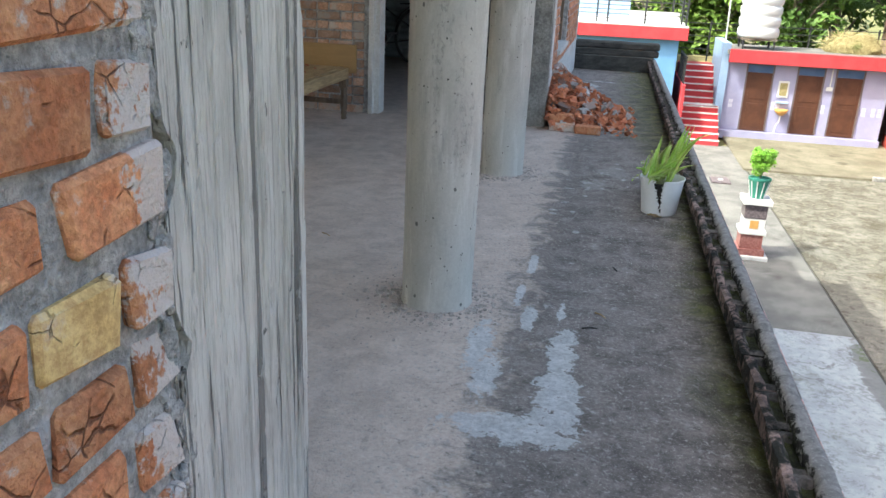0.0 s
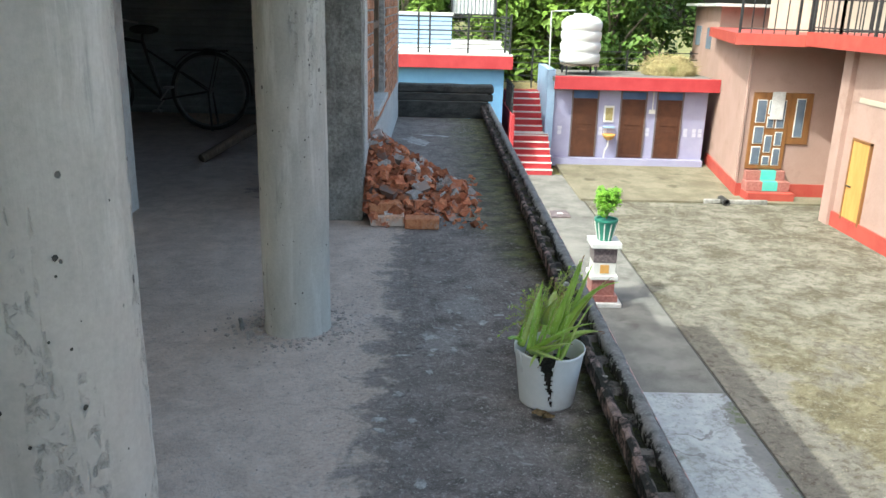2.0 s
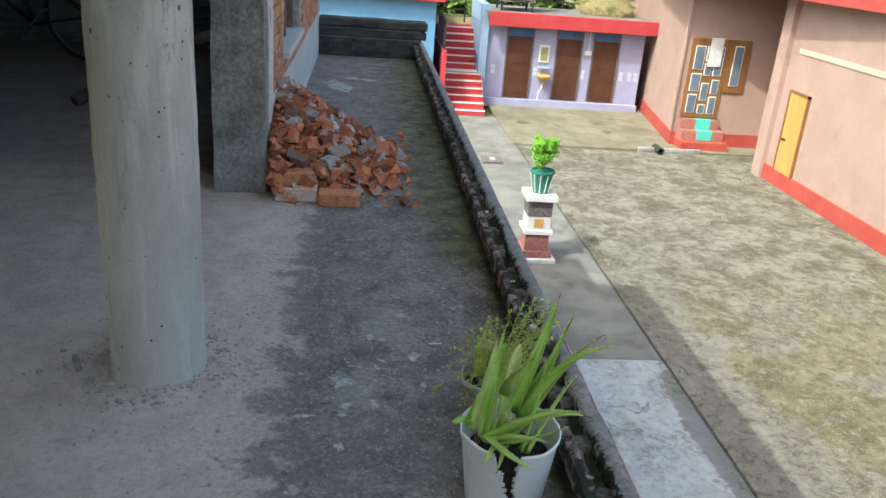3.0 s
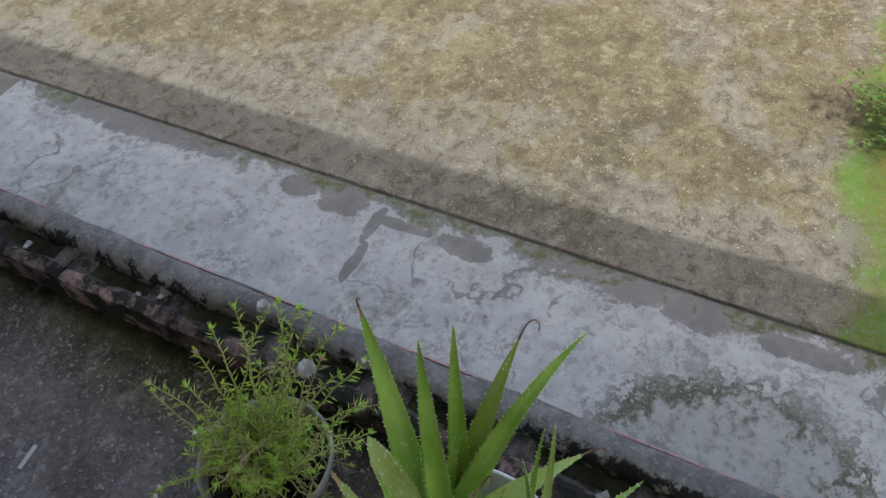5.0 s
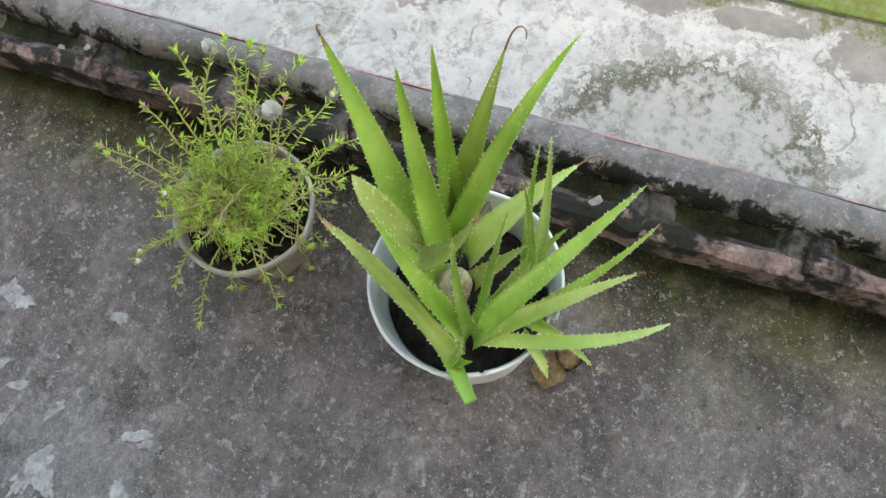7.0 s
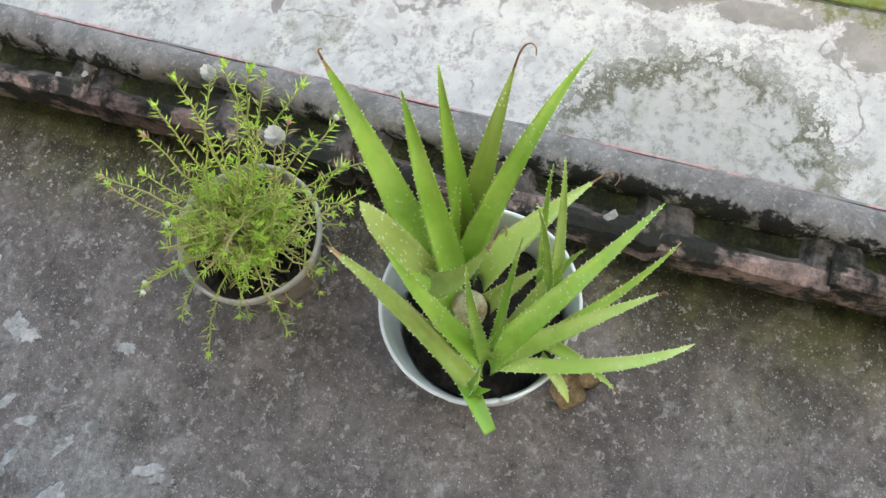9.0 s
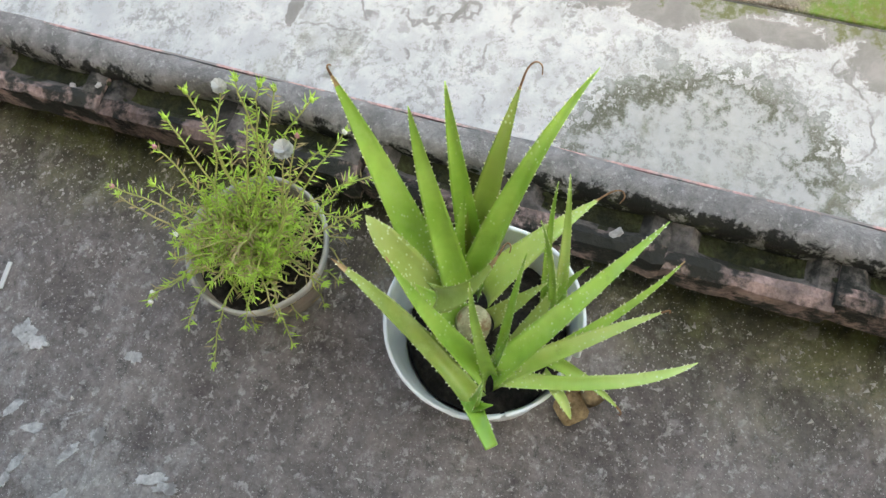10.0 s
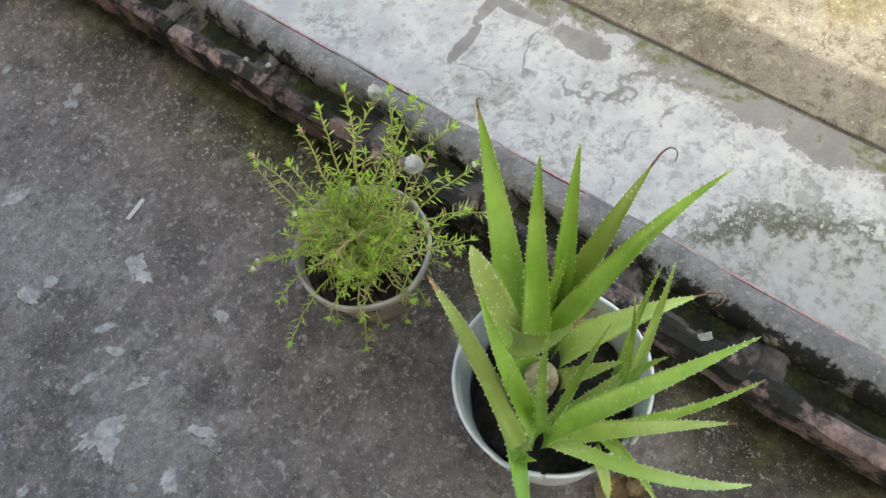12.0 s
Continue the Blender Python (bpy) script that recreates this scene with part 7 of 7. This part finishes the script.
# ---- kerb bricks ----
kb = []
for k in range(5):
    bm = bmesh.new()
    nx, ny = 9, 17
    hx, hy = 0.053, 0.1165
    top = []
    for i in range(nx):
        row = []
        for j in range(ny):
            u, v = -1 + 2 * i / (nx - 1), -1 + 2 * j / (ny - 1)
            inside = max(0.0, 1 - (abs((u - 0.08) / 0.62) ** 3.2 + abs(v / 0.74) ** 4))
            z = 0.072 - 0.024 * min(1.0, inside * 1.8) + 0.004 * noise.noise((u * 2 + k * 9, v * 3, 1)) - 0.008 * max(abs(u) ** 8, abs(v) ** 10)
            ex = 0.005 * noise.noise((v * 4, k * 5.0, 3.0)) if i in (0, nx - 1) else 0
            row.append(bm.verts.new((u * hx + ex, v * hy + (0.004 * noise.noise((u * 4, k * 7.0, 1.0)) if j in (0, ny - 1) else 0), z)))
        top.append(row)
    for a, b in zip(top, top[1:]):
        for j in range(ny - 1):
            bm.faces.new((a[j], a[j + 1], b[j + 1], b[j]))
    edge = [top[i][0] for i in range(nx)] + [top[-1][j] for j in range(1, ny)] + [top[i][-1] for i in range(nx - 2, -1, -1)] + [top[0][j] for j in range(ny - 2, 0, -1)]
    low = [bm.verts.new((v.co.x, v.co.y, 0.0)) for v in edge]
    for i in range(len(edge)):
        j = (i + 1) % len(edge)
        bm.faces.new((edge[i], edge[j], low[j], low[i]))
    bm.faces.new(low)
    bmesh.ops.recalc_face_normals(bm, faces=bm.faces)
    me = bpy.data.meshes.new("kerb_brick")
    bm.to_mesh(me), bm.free()
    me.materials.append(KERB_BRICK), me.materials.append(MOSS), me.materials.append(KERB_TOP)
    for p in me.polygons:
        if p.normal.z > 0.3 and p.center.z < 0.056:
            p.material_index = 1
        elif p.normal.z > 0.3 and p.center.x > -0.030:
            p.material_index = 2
    kb.append(me)
kr = random.Random(15)
y = -0.6
while y < 13.85:
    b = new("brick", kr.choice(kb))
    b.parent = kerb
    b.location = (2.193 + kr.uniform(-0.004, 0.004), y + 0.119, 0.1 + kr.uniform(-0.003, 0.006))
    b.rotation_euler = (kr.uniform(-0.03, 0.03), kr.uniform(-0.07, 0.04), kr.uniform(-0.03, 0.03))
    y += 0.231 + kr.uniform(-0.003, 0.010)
bm = bmesh.new()
for _ in range(420):
    yy, xx = kr.uniform(2.0, 13), kr.choice((kr.uniform(2.19, 2.21), kr.uniform(2.155, 2.205)))
    s = kr.uniform(0.002, 0.006)
    bmesh.ops.create_icosphere(bm, subdivisions=1, radius=s, matrix=Matrix.Translation((xx, yy, 0.165)) @ Matrix.Diagonal((1, 1.6, 0.6, 1)))
tagged(put("moss_tufts", bm, MOSS), "dark moss tufts along the kerb joint", "moss", kind="stuff")
for i, (yy, xx) in enumerate(((6.97, 2.165), (6.93, 2.185), (5.86, 2.235), (7.27, 2.175), (8.1, 2.19), (6.05, 2.165))):
    st_ = tagged(put("pebble", roughen(boxes((-0.010, 0.010, -0.006, 0.006, 0, 0.007), bevel=0.002), 0.004, 60, 1, i), RUBBLE_G), "small pale stone chip on the kerb", "stone", "stone chips on the kerb")
    st_.location, st_.rotation_euler = (xx, yy, 0.166), (0, 0, i * 1.1)


# ---- wall bricks ----
def brick_mesh(lx, ly, lz, seed, chip=0.004, cuts=2):
    """lx is the depth out of the wall, ly along it, lz high; its back is at x = 0."""
    bm = box(bmesh.new(), 0, lx, -ly / 2, ly / 2, -lz / 2, lz / 2)
    bmesh.ops.bevel(bm, geom=bm.edges[:], offset=0.006, segments=1, affect="EDGES")
    for v in bm.verts:
        v.co += noise.noise_vector(v.co * 14 + Vector((seed * 3.3, seed, seed * 1.9))) * chip
    me = bpy.data.meshes.new("brick")
    bm.to_mesh(me), bm.free()
    return me


wr = random.Random(44)
full = [brick_mesh(0.03, 0.222, 0.072, s, 0.011) for s in range(4)]
half = [brick_mesh(0.03, 0.103, 0.070, s + 9, 0.011) for s in range(5)]
three = [brick_mesh(0.03, 0.155, 0.072, s + 20, 0.011) for s in range(4)]
for me in full + half + three:
    me.materials.append(BRICK)
yb = [m.copy() for m in (half[0], half[1])]
for me in yb:
    me.materials.clear(), me.materials.append(BRICK_Y)
quarter = [brick_mesh(0.03, 0.078, 0.070, s + 30, 0.014) for s in range(3)]
for me in quarter:
    me.materials.append(BRICK)
for k in range(-12, 18):
    zc = 1.2475 + 0.0958 * k
    y = 1.958 + wr.uniform(-0.006, 0.004)
    row = ((quarter, 0.078), (full, 0.222), (half, 0.103)) if k % 2 == 0 else ((three, 0.155), (half, 0.103), (full, 0.222))
    if k == -2:
        row = ((quarter, 0.078), (yb, 0.103), (half, 0.103), (full, 0.222))
    if k == -3:
        row = ((quarter, 0.06), (half, 0.103), (half, 0.103), (full, 0.222))
    if k == 1:
        row = ((full, 0.222), (half, 0.103), (half, 0.103))
    for kind, ln in row:
        b = new("brick", wr.choice(kind))
        b.parent = wall_near
        b.location = (1.127 + wr.uniform(-0.003, 0.004), y - ln / 2, zc + wr.uniform(-0.003, 0.003))
        b.rotation_euler = (wr.uniform(-0.07, 0.07), 0, wr.uniform(-0.03, 0.03))
        y -= ln + 0.022 + wr.uniform(-0.003, 0.005)
# smeared mortar over the brick ends
bm = bmesh.new()
for k in range(-12, 18):
    for q in range(7):
        y, z, s = 1.956 + wr.gauss(0, 0.008), 1.2 + 0.0958 * k + wr.uniform(0, 0.09), wr.uniform(0.006, 0.017)
        bmesh.ops.create_icosphere(bm, subdivisions=2, radius=s, matrix=Matrix.Translation((1.149, y, z)) @ Matrix.Diagonal((0.45, 1.0, 1.7, 1)))
for v in bm.verts:
    v.co += noise.noise_vector(v.co * 60) * 0.006
part("mortar_smear", bm, MORTAR, wall_near, "mortar squeezed out beside the pillar")["kind"] = "stuff"

dfull = [brick_mesh(0.03, 0.222, 0.07, s + 40, 0.007) for s in range(4)]
dhalf = [brick_mesh(0.03, 0.105, 0.07, s + 60, 0.007) for s in range(4)]
for me in dfull + dhalf:
    me.materials.append(BRICK_D)


def course_wall(parent, face, start, stop, z0, z1, axis, skip, r):
    """Alternating courses of stretchers and headers laid proud of a mortar wall."""
    row = 0
    z = z0 + 0.04
    while z < z1:
        p = start
        k = row % 2
        while p < stop - 0.06:
            kind, ln = (dhalf, 0.105) if (k % 2 or stop - p < 0.24) else (dfull, 0.222)
            if not skip(p, p + ln, z):
                b = new("brick", r.choice(kind))
                b.parent = parent
                if axis == "x":
                    b.location, b.rotation_euler = (p + ln / 2, face + 0.018 + r.uniform(-0.003, 0.003), z), (0, r.uniform(-0.02, 0.02), -math.pi / 2)
                else:
                    b.location, b.rotation_euler = (face - 0.018 + r.uniform(-0.003, 0.003), p + ln / 2, z), (r.uniform(-0.02, 0.02), 0, 0)
            p += ln + 0.014
            k += 1 if row % 3 else 0
            if row % 3 == 0:
                k = 0 if r.random() < 0.75 else 1
        z += 0.086
        row += 1


course_wall(wall_cross, 8.762, -2.6, -0.675, 0.0, 1.62, "x", lambda a, b, z: False, wr)
gfull = [brick_mesh(0.03, 0.222, 0.07, s + 80, 0.006) for s in range(3)]
ghalf = [brick_mesh(0.03, 0.105, 0.07, s + 90, 0.006) for s in range(3)]
for me in gfull + ghalf:
    me.materials.append(BRICK_W)
dfull, dhalf = gfull, ghalf
course_wall(wall_gallery, 1.028, 9.15, 13.9, 0.45, 1.75, "y", lambda a, b, z: b > 9.93 and a < 11.32 and z > 0.5, wr)
